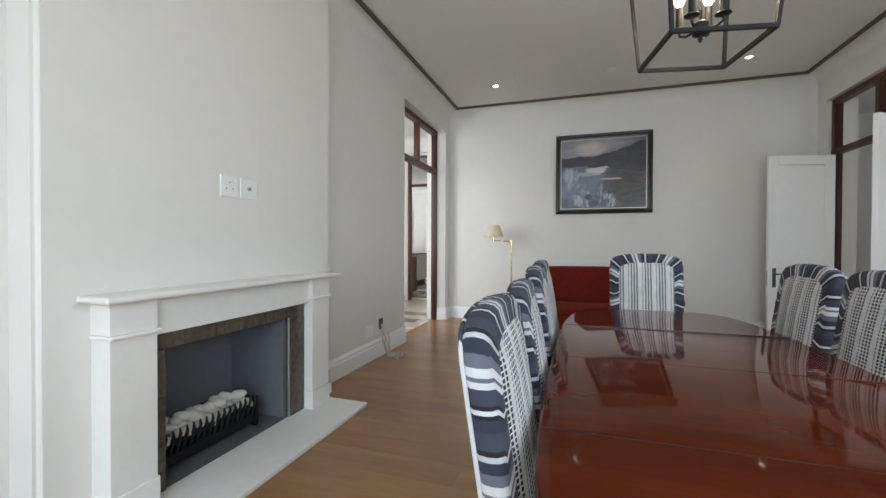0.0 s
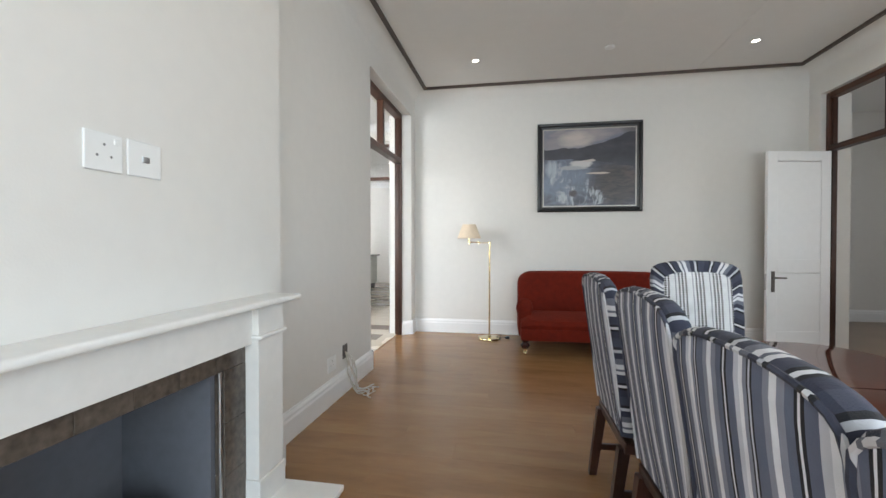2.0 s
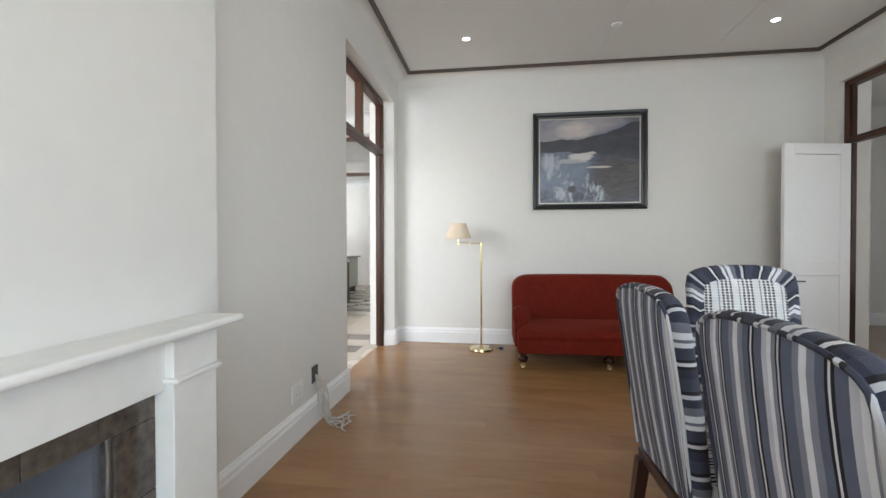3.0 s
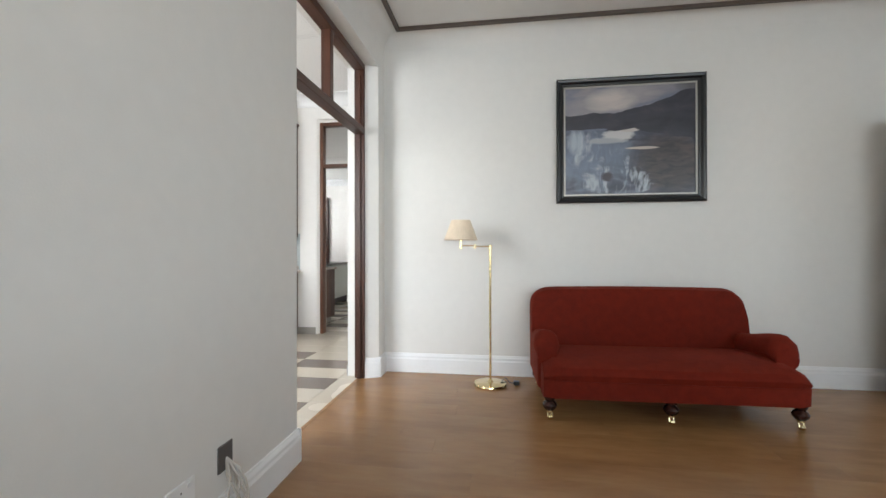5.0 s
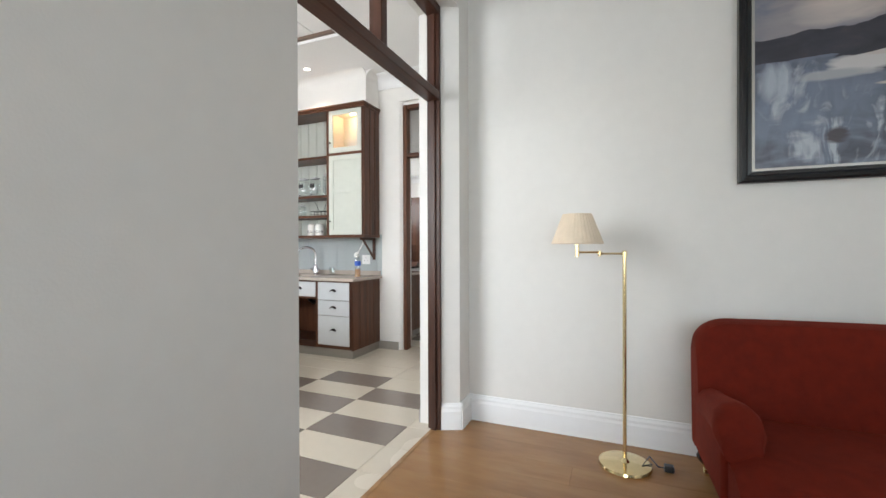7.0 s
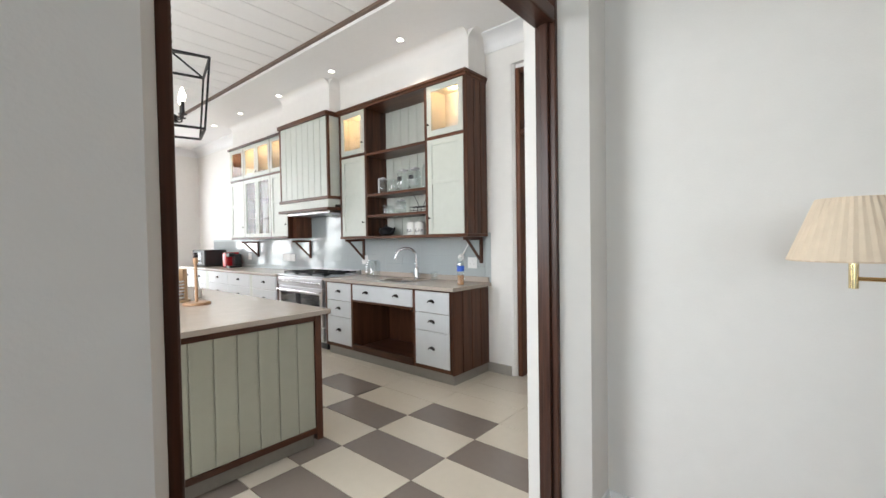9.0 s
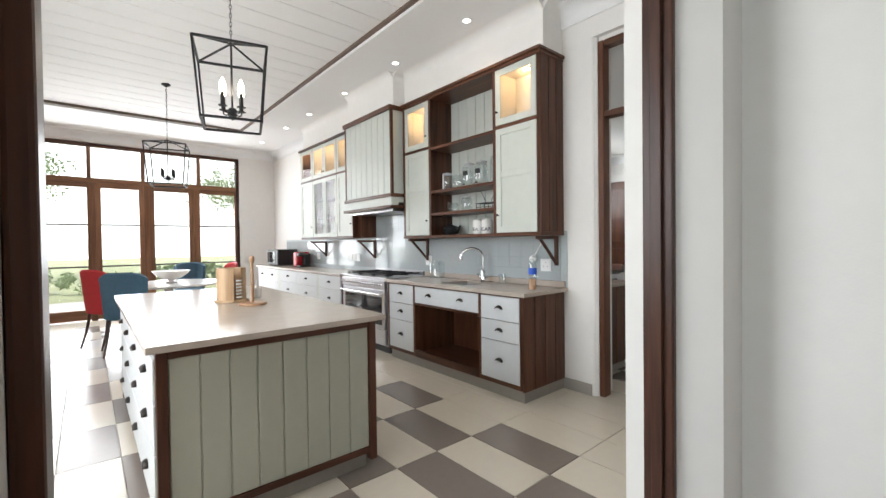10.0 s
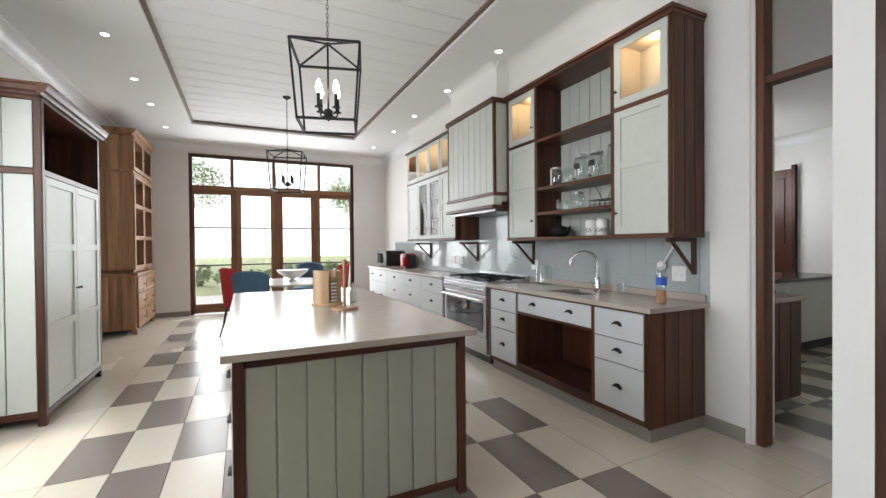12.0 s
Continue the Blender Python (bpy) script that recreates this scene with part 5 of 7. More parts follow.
def handle_cup(parent, x, y, z):
    """A cup pull on a front that faces -y."""
    bm = B()
    n = 9
    for s0, s1, r0, r1 in ((0.0, 0.5, 0.036, 0.036),):
        rows = []
        for j in range(5):
            b = math.pi / 2 * j / 4
            rows.append([bm.verts.new((x + 0.04 * math.cos(math.pi * i / (n - 1)) * (0.85 + .15 * math.cos(b)), y - 0.024 * math.sin(b), z - 0.014 + 0.032 * math.sin(math.pi * i / (n - 1)) * (0.35 + 0.65 * math.cos(b)))) for i in range(n)])
        for a, b in zip(rows, rows[1:]):
            for i in range(n - 1):
                bm.faces.new((a[i], a[i + 1], b[i + 1], b[i]))
    return part("cup_handle", bm, BRONZE, parent, "dark bronze cup handle", smooth=True)


def knob(parent, x, y, z):
    bm = B()
    lathe(bm, [(0.005, 0), (0.005, 0.012), (0.011, 0.016), (0.011, 0.022), (0.006, 0.026)], 10)
    bm.transform(pose(x, y, z, 90, 0, 0))
    return part("knob", bm, BRONZE, parent, "small dark bronze knob", smooth=True)


def drawer(parent, x0, x1, y, z0, z1, cups=1):
    bm = B()
    box(bm, x0 + .003, y, z0 + .003, x1 - .003, y + .02, z1 - .003, 0.003)
    d = part("drawer_front", bm, PALEWHITE, parent, "cool white painted drawer front")
    for k in range(cups):
        handle_cup(d, x0 + (x1 - x0) * (k + 0.5) / cups if cups == 1 else x0 + (x1 - x0) * (0.25 + 0.5 * k), y - .001, (z0 + z1) / 2 + .01)
    return d


def shaker(parent, x0, x1, y, z0, z1, mids=(), glazed=False, knob_at=None, name="door"):
    """A framed cupboard door facing -y."""
    w = 0.058
    x0, x1, z0, z1 = x0 + .003, x1 - .003, z0 + .003, z1 - .003
    bm = B()
    box(bm, x0, y, z0, x0 + w, y + .022, z1, 0.002)
    box(bm, x1 - w, y, z0, x1, y + .022, z1, 0.002)
    for a, b in [(z0, z0 + w), (z1 - w, z1)] + [(m - w / 2, m + w / 2) for m in mids]:
        box(bm, x0 + w, y + .0005, a, x1 - w, y + .0215, b, 0.002)
    d = part(name, bm, SAGE, parent, "pale sage framed door")
    bm = B()
    box(bm, x0 + w - .004, y + .010, z0 + w - .004, x1 - w + .004, y + (.014 if glazed else .018), z1 - w + .004)
    p = part("pane" if glazed else "panel", bm, PANE if glazed else SAGE, d, "clear glass pane" if glazed else "")
    if glazed:
        p.visible_shadow = False
    if knob_at:
        knob(d, knob_at[0], y, knob_at[1])
    return d


def cap_boards(parent, x0, x1, y0, y1, z0, z1, n, axis="X", face=1, material=None):
    """Upright boards with recessed joints over an end (axis X: end faces +-x)."""
    for k in range(n):
        bm = B()
        if axis == "X":
            a, b = y0 + (y1 - y0) * k / n, y0 + (y1 - y0) * (k + 1) / n
            box(bm, x0, a + .003, z0, x1, b - .003, z1, 0.004)
        else:
            a, b = x0 + (x1 - x0) * k / n, x0 + (x1 - x0) * (k + 1) / n
            box(bm, a + .003, y0, z0, b - .003, y1, z1, 0.004)
        part("board", bm, material or REDWOOD, parent)


# ---- base cabinets along the north wall ----
BY, BXE = 8.152, -2.79                                     # fronts, and the end of the run
def base_unit(name, label, x0, x1):
    t = thing(name, label, "cabinet", "kitchen base cabinets")
    return t


def plinth(parent, x0, x1, y0=8.178):
    bm = B()
    box(bm, x0, y0, 0, x1, KN - .002, 0.10)
    part("plinth", bm, mat("grey_plinth", (0.26, 0.24, 0.21), 0.45, vary=0.06), parent, "grey tiled plinth")


t = base_unit("sink_cabinet", "sage and dark timber sink cabinet with drawers and an open bay", 0, 0)
plinth(t, -4.73, BXE - 0.012)
for xa, xb in ((-4.765, -4.735), (-4.275, -4.245), (-3.295, -3.265), (-2.83, -2.81)):
    bm = B()
    box(bm, xa, BY + .002, 0.10, xb, KN - .003, 0.868, 0.002)
    part("side_panel", bm, REDWOOD, t, "dark red-brown timber panel")
bm = B()
box(bm, -4.735, BY + .004, 0.10, -2.83, KN - .004, 0.135)
part("bottom_panel", bm, REDWOOD_X, t, "dark red-brown timber panel")
bm = B()
box(bm, -4.735, KN - .03, 0.135, -2.83, KN - .004, 0.868)
part("back_panel", bm, REDWOOD, t, "dark red-brown timber panel")
# A black disc stands in for the dark inside of a pipe hole.
bm = B()
tube(bm, [(-3.296, 8.42, 0.66), (-3.32, 8.42, 0.66)], 0.04, 18)
part("waste_pipe", bm, BLACKP, t, "short black disc standing in for a dark pipe hole", smooth=True)
bm = B()
box(bm, -4.765, BY - .004, 0.852, -2.81, BY + .03, 0.868, 0.002)
box(bm, -4.245, BY - .004, 0.655, -3.295, BY + .03, 0.675, 0.002)
box(bm, -4.245, BY - .004, 0.10, -3.295, BY + .03, 0.175, 0.004)
part("face_rail", bm, REDWOOD_X, t)
for z0, z1 in ((0.135, 0.455), (0.455, 0.645), (0.645, 0.852)):
    drawer(t, -4.735, -4.275, BY, z0, z1)
for z0, z1 in ((0.135, 0.47), (0.47, 0.645), (0.645, 0.852)):
    drawer(t, -3.265, -2.83, BY, z0, z1)
drawer(t, -4.245, -3.295, BY, 0.675, 0.852, 2)
cap_boards(t, BXE - .02, BXE, BY + .004, KN - .004, 0.09, 0.868, 4)
bm = B()
tube(bm, [(-3.72, 8.55, 0.70), (-3.72, 8.55, 0.58), (-3.72, 8.62, 0.54), (-3.72, 8.705, 0.54)], 0.025, 10)
lathe(bm, [(0.04, -.03), (0.045, 0), (0.04, .03)], 12, (-3.72, 8.55, 0.64))
part("drain_trap", bm, BLACKP, t, "black sink waste pipe", smooth=True)


def worktop(name, x0, x1, y0, y1, z0=0.868, z1=0.9, hole=None, label="polished beige quartz worktop"):
    bm = B()
    if hole:
        hx0, hx1, hy0, hy1 = hole
        for a in ((x0, y0, hx0, y1), (hx1, y0, x1, y1), (hx0, y0, hx1, hy0), (hx0, hy1, hx1, y1)):
            box(bm, a[0], a[1], z0, a[2], a[3], z1)
        bmesh.ops.remove_doubles(bm, verts=bm.verts, dist=1e-5)
    else:
        box(bm, x0, y0, z0, x1, y1, z1, 0.004)
    return tagged(part(name, bm, QUARTZ), label, "worktop")


SINK = (-3.96, -3.53, 8.28, 8.66)
worktop("worktop", -4.775, -2.757, BY - .03, KN - .002, hole=SINK)
bm = B()
box(bm, -2.777, KN - .03, 0.902, -4.775, KN - .003, 0.955, 0.003)
tagged(part("upstand", bm, QUARTZ), "beige quartz upstand along the wall", "upstand")


def sink():
    t = thing("sink", "undermounted stainless steel kitchen sink", "sink")
    x0, x1, y0, y1 = SINK
    bm = B()
    e = 0.006
    box(bm, x0 - e, y0 - e, 0.70, x1 + e, y1 + e, 0.706)
    for a in ((x0 - e, y0 - e, x0, y1 + e), (x1, y0 - e, x1 + e, y1 + e), (x0, y0 - e, x1, y0), (x0, y1, x1, y1 + e)):
        box(bm, a[0], a[1], 0.706, a[2], a[3], 0.868)
    part("bowl", bm, STEEL, t)
    part("waste", lathe(B(), [(0.04, 0.0), (0.04, 0.003), (0.03, 0.001), (0.001, 0.001)], 18, ((x0 + x1) / 2, (y0 + y1) / 2, 0.7065)), CHROME, t)


sink()


def tap(x, y):
    t = thing("tap", "tall chrome swan-neck kitchen mixer tap", "tap", m=pose(x, y, 0.9))
    part("base", lathe(B(), [(0.032, 0), (0.032, 0.012), (0.024, 0.02), (0.024, 0.12), (0.016, 0.13)], 18), CHROME, t, smooth=True)
    bm = B()
    pts = [(0, 0, 0.10), (0, 0, 0.25)]
    for k in range(1, 13):
        a = math.pi * 1.08 * k / 12
        pts.append((-0.072 + 0.072 * math.cos(a), -0.09 + 0.09 * math.cos(a), 0.25 + 0.10 * math.sin(a)))
    tube(bm, pts, 0.0145, 12)
    part("spout", bm, CHROME, t, smooth=True)
    bm = B()
    for s in (-1, 1):
        tube(bm, [(0, 0, 0.055), (s * 0.055, 0, 0.055)], 0.013, 12)
        tube(bm, [(s * 0.045, 0, 0.055), (s * 0.052, -0.035, 0.085)], 0.006, 8)
    part("lever", bm, CHROME, t, smooth=True)


tap(-3.66, 8.60)

# ---- cooker ----
def cooker():
    t = thing("range_cooker", "wide stainless steel range cooker with gas hob", "cooker")
    x0, x1, y0, y1 = -5.90, -4.80, 8.16, KN - .01
    bm = B()
    box(bm, x0, y0 + .02, 0.09, x1, y1, 0.885, 0.004)
    part("body", bm, STEEL, t)
    bm = B()
    box(bm, x0, y0 - .015, 0.885, x1, y1, 0.905, 0.006)
    part("hob", bm, STEEL, t)
    bm = B()
    box(bm, x0 + .02, y0 - .02, 0.765, x1 - .02, y0 + .02, 0.875, 0.008)
    part("control_panel", bm, STEEL, t)
    for k in range(9):
        bm = B()
        lathe(bm, [(0.021, 0), (0.021, 0.006), (0.016, 0.01), (0.015, 0.03), (0.01, 0.033)], 14)
        bm.transform(pose(x0 + 0.09 + (x1 - x0 - 0.18) * k / 8, y0 - .02, 0.82, 90))
        part("control_knob", bm, CHROME, t, smooth=True)
    for a, b in ((x0 + .03, x1 - .03),):
        bm = B()
        box(bm, a, y0 - .012, 0.29, b, y0 + .02, 0.755, 0.006)
        d = part("oven_door", bm, STEEL, t)
        bm = B()
        box(bm, a + .06, y0 - .016, 0.34, b - .06, y0 - .011, 0.675, 0.001)
        part("oven_glass", bm, mat("smoked_glass", (0.02, 0.021, 0.023), 0.05, vary=0.05), d, "dark oven glass")
        bm = B()
        tube(bm, [(a + .03, y0 - .012, 0.71), (a + .03, y0 - .055, 0.71), (b - .03, y0 - .055, 0.71), (b - .03, y0 - .012, 0.71)], 0.011, 10)
        part("oven_handle", bm, CHROME, d, smooth=True)
    bm = B()
    box(bm, x0 + .03, y0 - .008, 0.11, x1 - .03, y0 + .02, 0.28, 0.005)
    part("storage_drawer", bm, STEEL, t)
    bm = B()
    box(bm, x0 + .04, y0 + .06, 0.0, x1 - .04, y1 - .02, 0.092)
    part("foot_plinth", bm, BLACKP, t)
    for k in range(3):
        xa = x0 + 0.06 + k * (x1 - x0 - .12) / 3
        xb = xa + (x1 - x0 - .12) / 3 - .015
        bm = B()
        for y in (y0 + .06, y0 + .30, y0 + .54):
            box(bm, xa, y, 0.925, xb, y + .014, 0.94, 0.002)
        for x in (xa, (xa + xb) / 2, xb - .012):
            box(bm, x, y0 + .06, 0.926, x + .012, y0 + .554, 0.9395, 0.002)
        for x, y in ((xa, y0 + .06), (xb - .012, y0 + .06), (xa, y0 + .54), (xb - .012, y0 + .54)):
            box(bm, x, y, 0.904, x + .012, y + .012, 0.927)
        part("pan_support", bm, IRON, t)
        for y in (y0 + .18, y0 + .42):
            part("burner", lathe(B(), [(0.05, 0.904), (0.05, 0.914), (0.035, 0.916), (0.035, 0.922), (0.001, 0.923)], 18, ((xa + xb) / 2, y, 0)), IRON, t)
    bm = B()
    box(bm, x0, y1 - .03, 0.905, x1, y1, 0.96, 0.004)
    part("back_guard", bm, STEEL, t)


cooker()

# far base units
FX0 = -9.55
t = base_unit("drawer_cabinet", "pale sage painted base cabinets with small drawers", 0, 0)
plinth(t, FX0 + .03, -5.93)
bm = B()
box(bm, FX0, BY + .022, 0.10, -5.91, KN - .003, 0.868)
part("carcass", bm, REDWOOD_X, t)
xs = [FX0, -9.0, -8.42, -8.30, -7.62, -6.72, -6.62, -6.02, -5.91]
for a, b, zs in ((FX0, -9.0, (0.12, 0.62, 0.86)), (-9.0, -8.42, (0.12, 0.62, 0.86)), (-8.30, -7.52, (0.12, 0.40, 0.66, 0.86)), (-7.52, -6.74, (0.12, 0.40, 0.66, 0.86)), (-6.66, -5.95, (0.12, 0.40, 0.66, 0.86))):
    for z0, z1 in zip(zs, zs[1:]):
        drawer(t, a, b, BY, z0, z1)
for a, b in ((-8.42, -8.30), (-6.74, -6.66)):
    shaker(t, a, b, BY, 0.12, 0.86) if False else None
    bm = B()
    box(bm, a + .003, BY, .123, b - .003, BY + .02, .857, 0.003)
    part("filler_panel", bm, SAGE, t)
worktop("worktop", FX0 - .03, -5.905, BY - .03, KN - .002)

# ---- wall cabinets ----
UY, UB, UT, UM = 8.40, 1.375, 2.945, 2.365                   # front, bottom, top, split


def shelf(parent, x0, x1, z, y0=UY, th=0.03, name="shelf"):
    bm = B()
    box(bm, x0, y0 + .004, z - th, x1, KN - .006, z, 0.002)
    return part(name, bm, REDWOOD_X, parent)


def lit_box(parent, x0, x1, z0, z1):
    """A glazed display box: pale lining and a small lamp at its top."""
    bm = B()
    box(bm, x0 + .004, KN - .045, z0 + .004, x1 - .004, KN - .03, z1 - .004)
    box(bm, x0, UY + .03, z0, x0 + .006, KN - .03, z1)
    box(bm, x1 - .006, UY + .03, z0, x1, KN - .03, z1)
    box(bm, x0 + .007, UY + .03, z1 - .006, x1 - .007, KN - .046, z1 - .0015)
    box(bm, (x0 + x1) / 2 - .003, KN - .049, z0 + .004, (x0 + x1) / 2 + .003, KN - .0452, z1 - .007)
    part("lining", bm, SAGEIN, parent, "pale cupboard lining")
    xm = (x0 + x1) / 2
    lp = part("cabinet_lamp", lathe(B(), [(0.03, 0), (0.03, -0.008), (0.001, -0.009)], 16, (xm, UY + .17, z1 - .0062)), WARM, parent, "glowing round cabinet lamp")
    d = bpy.data.lights.new("cabinet_lamp_light", "POINT")
    d.energy, d.color, d.shadow_soft_size = 2.5, (1.0, 0.66, 0.33), 0.03
    o = new("cabinet_lamp_light", d)
    o.location = (xm, UY + .17, z1 - .05)


t = thing("wall_cabinet", "sage and dark timber wall cabinet with open shelves", "cabinet")
X = [-4.775, -4.735, -4.29, -4.255, -3.33, -3.295, -2.83, -2.81]
for a, b in ((X[0], X[1]), (X[2], X[3]), (X[4], X[5]), (X[6], X[7])):
    bm = B()
    box(bm, a, UY + .002, UB, b, KN - .004, UT - .03, 0.002)
    part("upright", bm, REDWOOD, t)
shelf(t, X[0], BXE, UB + .02, UY - .012, 0.03, "base_board")
bm = B()
box(bm, X[0] - .005, UY - .035, UT - .03, BXE + .02, KN - .004, UT, 0.006)
box(bm, X[0], UY - .015, UT - .055, BXE + .008, KN - .006, UT - .028, 0.004)
part("cornice_board", bm, REDWOOD_X, t)
for a, b in ((X[1], X[2]), (X[5], X[6])):
    shelf(t, a, b, UM + .015)
    lit_box(t, a, b, UM + .015, UT - .055)
    bm = B()
    box(bm, a, KN - .03, UB + .02, b, KN - .006, UM)
    part("back_board", bm, REDWOOD, t)
shaker(t, X[1], X[2], UY, UB + .02, UM - .015, mids=(1.93,), knob_at=(X[2] - .03, 1.56))
shaker(t, X[5], X[6], UY, UB + .02, UM - .015, mids=(1.93,), knob_at=(X[5] + .03, 1.56))
shaker(t, X[1], X[2], UY, UM + .015, UT - .055, glazed=True, knob_at=(X[2] - .03, 2.50))
shaker(t, X[5], X[6], UY, UM + .015, UT - .055, glazed=True, knob_at=(X[5] + .03, 2.50))
for z in (2.36, 1.885, 1.64):
    shelf(t, X[3], X[4], z)
cap_boards(t, X[3], X[4], KN - .03, KN - .008, UB + .02, UT - .055, 7, "Y", material=SAGE)
cap_boards(t, BXE - .02, BXE, UY + .004, KN - .004, UB + .02, UT - .055, 3)

t = thing("wall_cabinet", "pale sage wall cabinet with lit glazed top boxes", "cabinet")
V = [-7.90, -7.40, -6.52, -6.04]
for x in (V[0], V[1] - .015, V[2] - .015, V[3] - .04):
    bm = B()
    box(bm, x, UY + .002, UB + .03, x + .02, KN - .004, UT - .03, 0.002)
    part("upright", bm, REDWOOD, t)
shelf(t, V[0], V[3], UB + .05, UY - .008, 0.03, "base_board")
bm = B()
box(bm, V[0] - .02, UY - .03, UT - .03, V[3], KN - .004, UT, 0.006)
part("cornice_board", bm, REDWOOD_X, t)
for a, b in zip(V, V[1:]):
    a2, b2 = a + .005, b - .005
    shelf(t, a2, b2, UM + .03)
    if b - a > .6:
        m_ = (a + b) / 2
        lit_box(t, a2, m_, UM + .03, UT - .03)
        lit_box(t, m_, b2, UM + .03, UT - .03)
        shaker(t, a2, m_, UY, UM + .03, UT - .03, glazed=True, knob_at=(m_ - .03, 2.47))
        shaker(t, m_, b2, UY, UM + .03, UT - .03, glazed=True, knob_at=(m_ + .03, 2.47))
        for xa, xb, kx in ((a2, m_, m_ - .03), (m_, b2, m_ + .03)):
            shaker(t, xa, xb, UY, UB + .05, UM, glazed=True, knob_at=(kx, 1.60))
        for z in (1.75, 2.05):
            shelf(t, a2 + .01, b2 - .01, z, UY + .06, 0.02)
        bm = B()
        box(bm, a2, KN - .03, UB + .05, b2, KN - .008, UM)
        part("back_board", bm, SAGEIN, t)
    else:
        lit_box(t, a2, b2, UM + .03, UT - .03)
        shaker(t, a2, b2, UY, UM + .03, UT - .03, glazed=True, knob_at=(b2 - .03, 2.47))
        shaker(t, a2, b2, UY, UB + .05, UM, mids=(1.95,), knob_at=(b2 - .03, 1.60))
        bm = B()
        box(bm, a2, KN - .03, UB + .05, b2, KN - .008, UM)
        part("back_board", bm, REDWOOD, t)
cap_boards(t, V[3] - .018, V[3], UY + .004, KN - .004, UB + .05, UT - .03, 3)

# cooker hood, boxed in boards
t = thing("cooker_hood", "boarded sage cooker hood with dark timber bands", "cooker hood")
HX0, HX1, HY = -5.935, -4.79, 8.245
cap_boards(t, HX0 + .03, HX1 - .03, HY, HY + .02, 1.90, UT - .06, 8, "Y", material=SAGE)
bm = B()
box(bm, HX0 + .003, HY + .018, 1.80, HX1 - .003, KN - .009, UT - .06)
part("box", bm, SAGE, t)
for x in (HX0, HX1 - .03):
    bm = B()
    box(bm, x, HY - .004, 1.905, x + .03, HY + .03, UT - .06, 0.003)
    part("corner_post", bm, REDWOOD, t)
for z0, z1, o in ((UT - .06, UT - .005, .03), (1.865, 1.905, .02), (1.73, 1.765, .035)):
    bm = B()
    box(bm, HX0 - .01, HY - o, z0, HX1 + .012, KN - .006, z1, 0.006)
    part("band", bm, REDWOOD_X, t)
bm = B()
box(bm, HX0 + .007, HY - .005, 1.765, HX1 - .007, HY + .1, 1.866, 0.003)
part("valance", bm, SAGE, t)
bm = B()
box(bm, HX0 + .08, HY + .06, 1.70, HX1 - .08, KN - .05, 1.732)
part("extractor", bm, STEEL, t, "steel extractor grille")
bm = B()
box(bm, V[3] + .006, UY + .08, UB + .024, V[3] + .103, KN - .012, 1.728, 0.003)
part("side_support", bm, REDWOOD, t)

# plaster bulkhead over the cabinets
bm = B()
box(bm, V[0], UY + .06, UT + .001, HX0, KN, KZ)
box(bm, HX0 + .02, HY + .05, UT + .001, HX1 - .02, KN, KZ)
box(bm, HX1 - .02, UY + .06, UT + .001, BXE - .01, KN, KZ)
setting(part("bulkhead", bm, KWALL), "white plaster bulkhead above the cabinets", "bulkhead")
bm = B()
BC = [(0, 0)] + [(0.10 * (1 - math.cos(a)), -0.10 + 0.10 * math.sin(a)) for a in (k * math.pi / 16 for k in range(9))]
for p0, p1, o in (((V[0], UY + .06, KZ), (HX0 + .02, UY + .06, KZ), (0, -1, 0)), ((HX0 + .02, HY + .05, KZ), (HX1 - .02, HY + .05, KZ), (0, -1, 0)), ((HX1 - .02, UY + .06, KZ), (BXE - .01, UY + .06, KZ), (0, -1, 0)),
                  ((BXE - .01, UY + .06, KZ), (BXE - .01, KN, KZ), (1, 0, 0)), ((HX1 - .02, HY + .05, KZ), (HX1 - .02, UY + .06, KZ), (1, 0, 0))):
    extrude_profile(bm, BC, p0, p1, o)
setting(part("cornice_bulkhead", bm, KWALL, smooth=True), "white moulded plaster cornice", "cornice")


def bracket(x):
    t = thing("shelf_bracket", "dark timber angle bracket under the wall cabinet", "bracket", "cabinet brackets")
    bm = B()
    box(bm, x - .014, KN - .04, UB - .28, x + .014, KN - .008, UB - .012, 0.003)
    part("upright", bm, DARKWOOD, t)
    bm = B()
    box(bm, x - .014, UY + .03, UB - .042, x + .014, KN - .04, UB - .012, 0.003)
    part("arm", bm, DARKWOOD, t)
    bm = B()
    tube(bm, [(x, KN - .03, UB - .26), (x, UY + .07, UB - .03)], 0.014, 4)
    part("brace", bm, DARKWOOD, t)


for x in (-2.86, -4.72, -5.97, -7.6):
    bracket(x)

# ---- island ----
IX0, IX1, IY0, IY1 = -5.11, -2.797, 5.714, 6.79
t = thing("kitchen_island", "grey-green boarded kitchen island with dark timber corner posts", "kitchen island")
bm = B()
box(bm, IX0 + .05, IY0 + .05, 0, IX1 - .045, IY1 - .05, 0.10)
part("plinth", bm, mat("grey_plinth", (0.26, 0.24, 0.21), 0.45, vary=0.06), t)
bm = B()
box(bm, IX0 + .02, IY0 + .02, 0.10, IX1 - .02, IY1 - .02, 0.86)
part("carcass", bm, ISLAND, t)
for x in (IX0, IX1 - .045):
    for y in (IY0, IY1 - .045):
        bm = B()
        box(bm, x, y, 0.045, x + .045, y + .045, 0.865, 0.004)
        part("corner_post", bm, DARKWOOD, t)
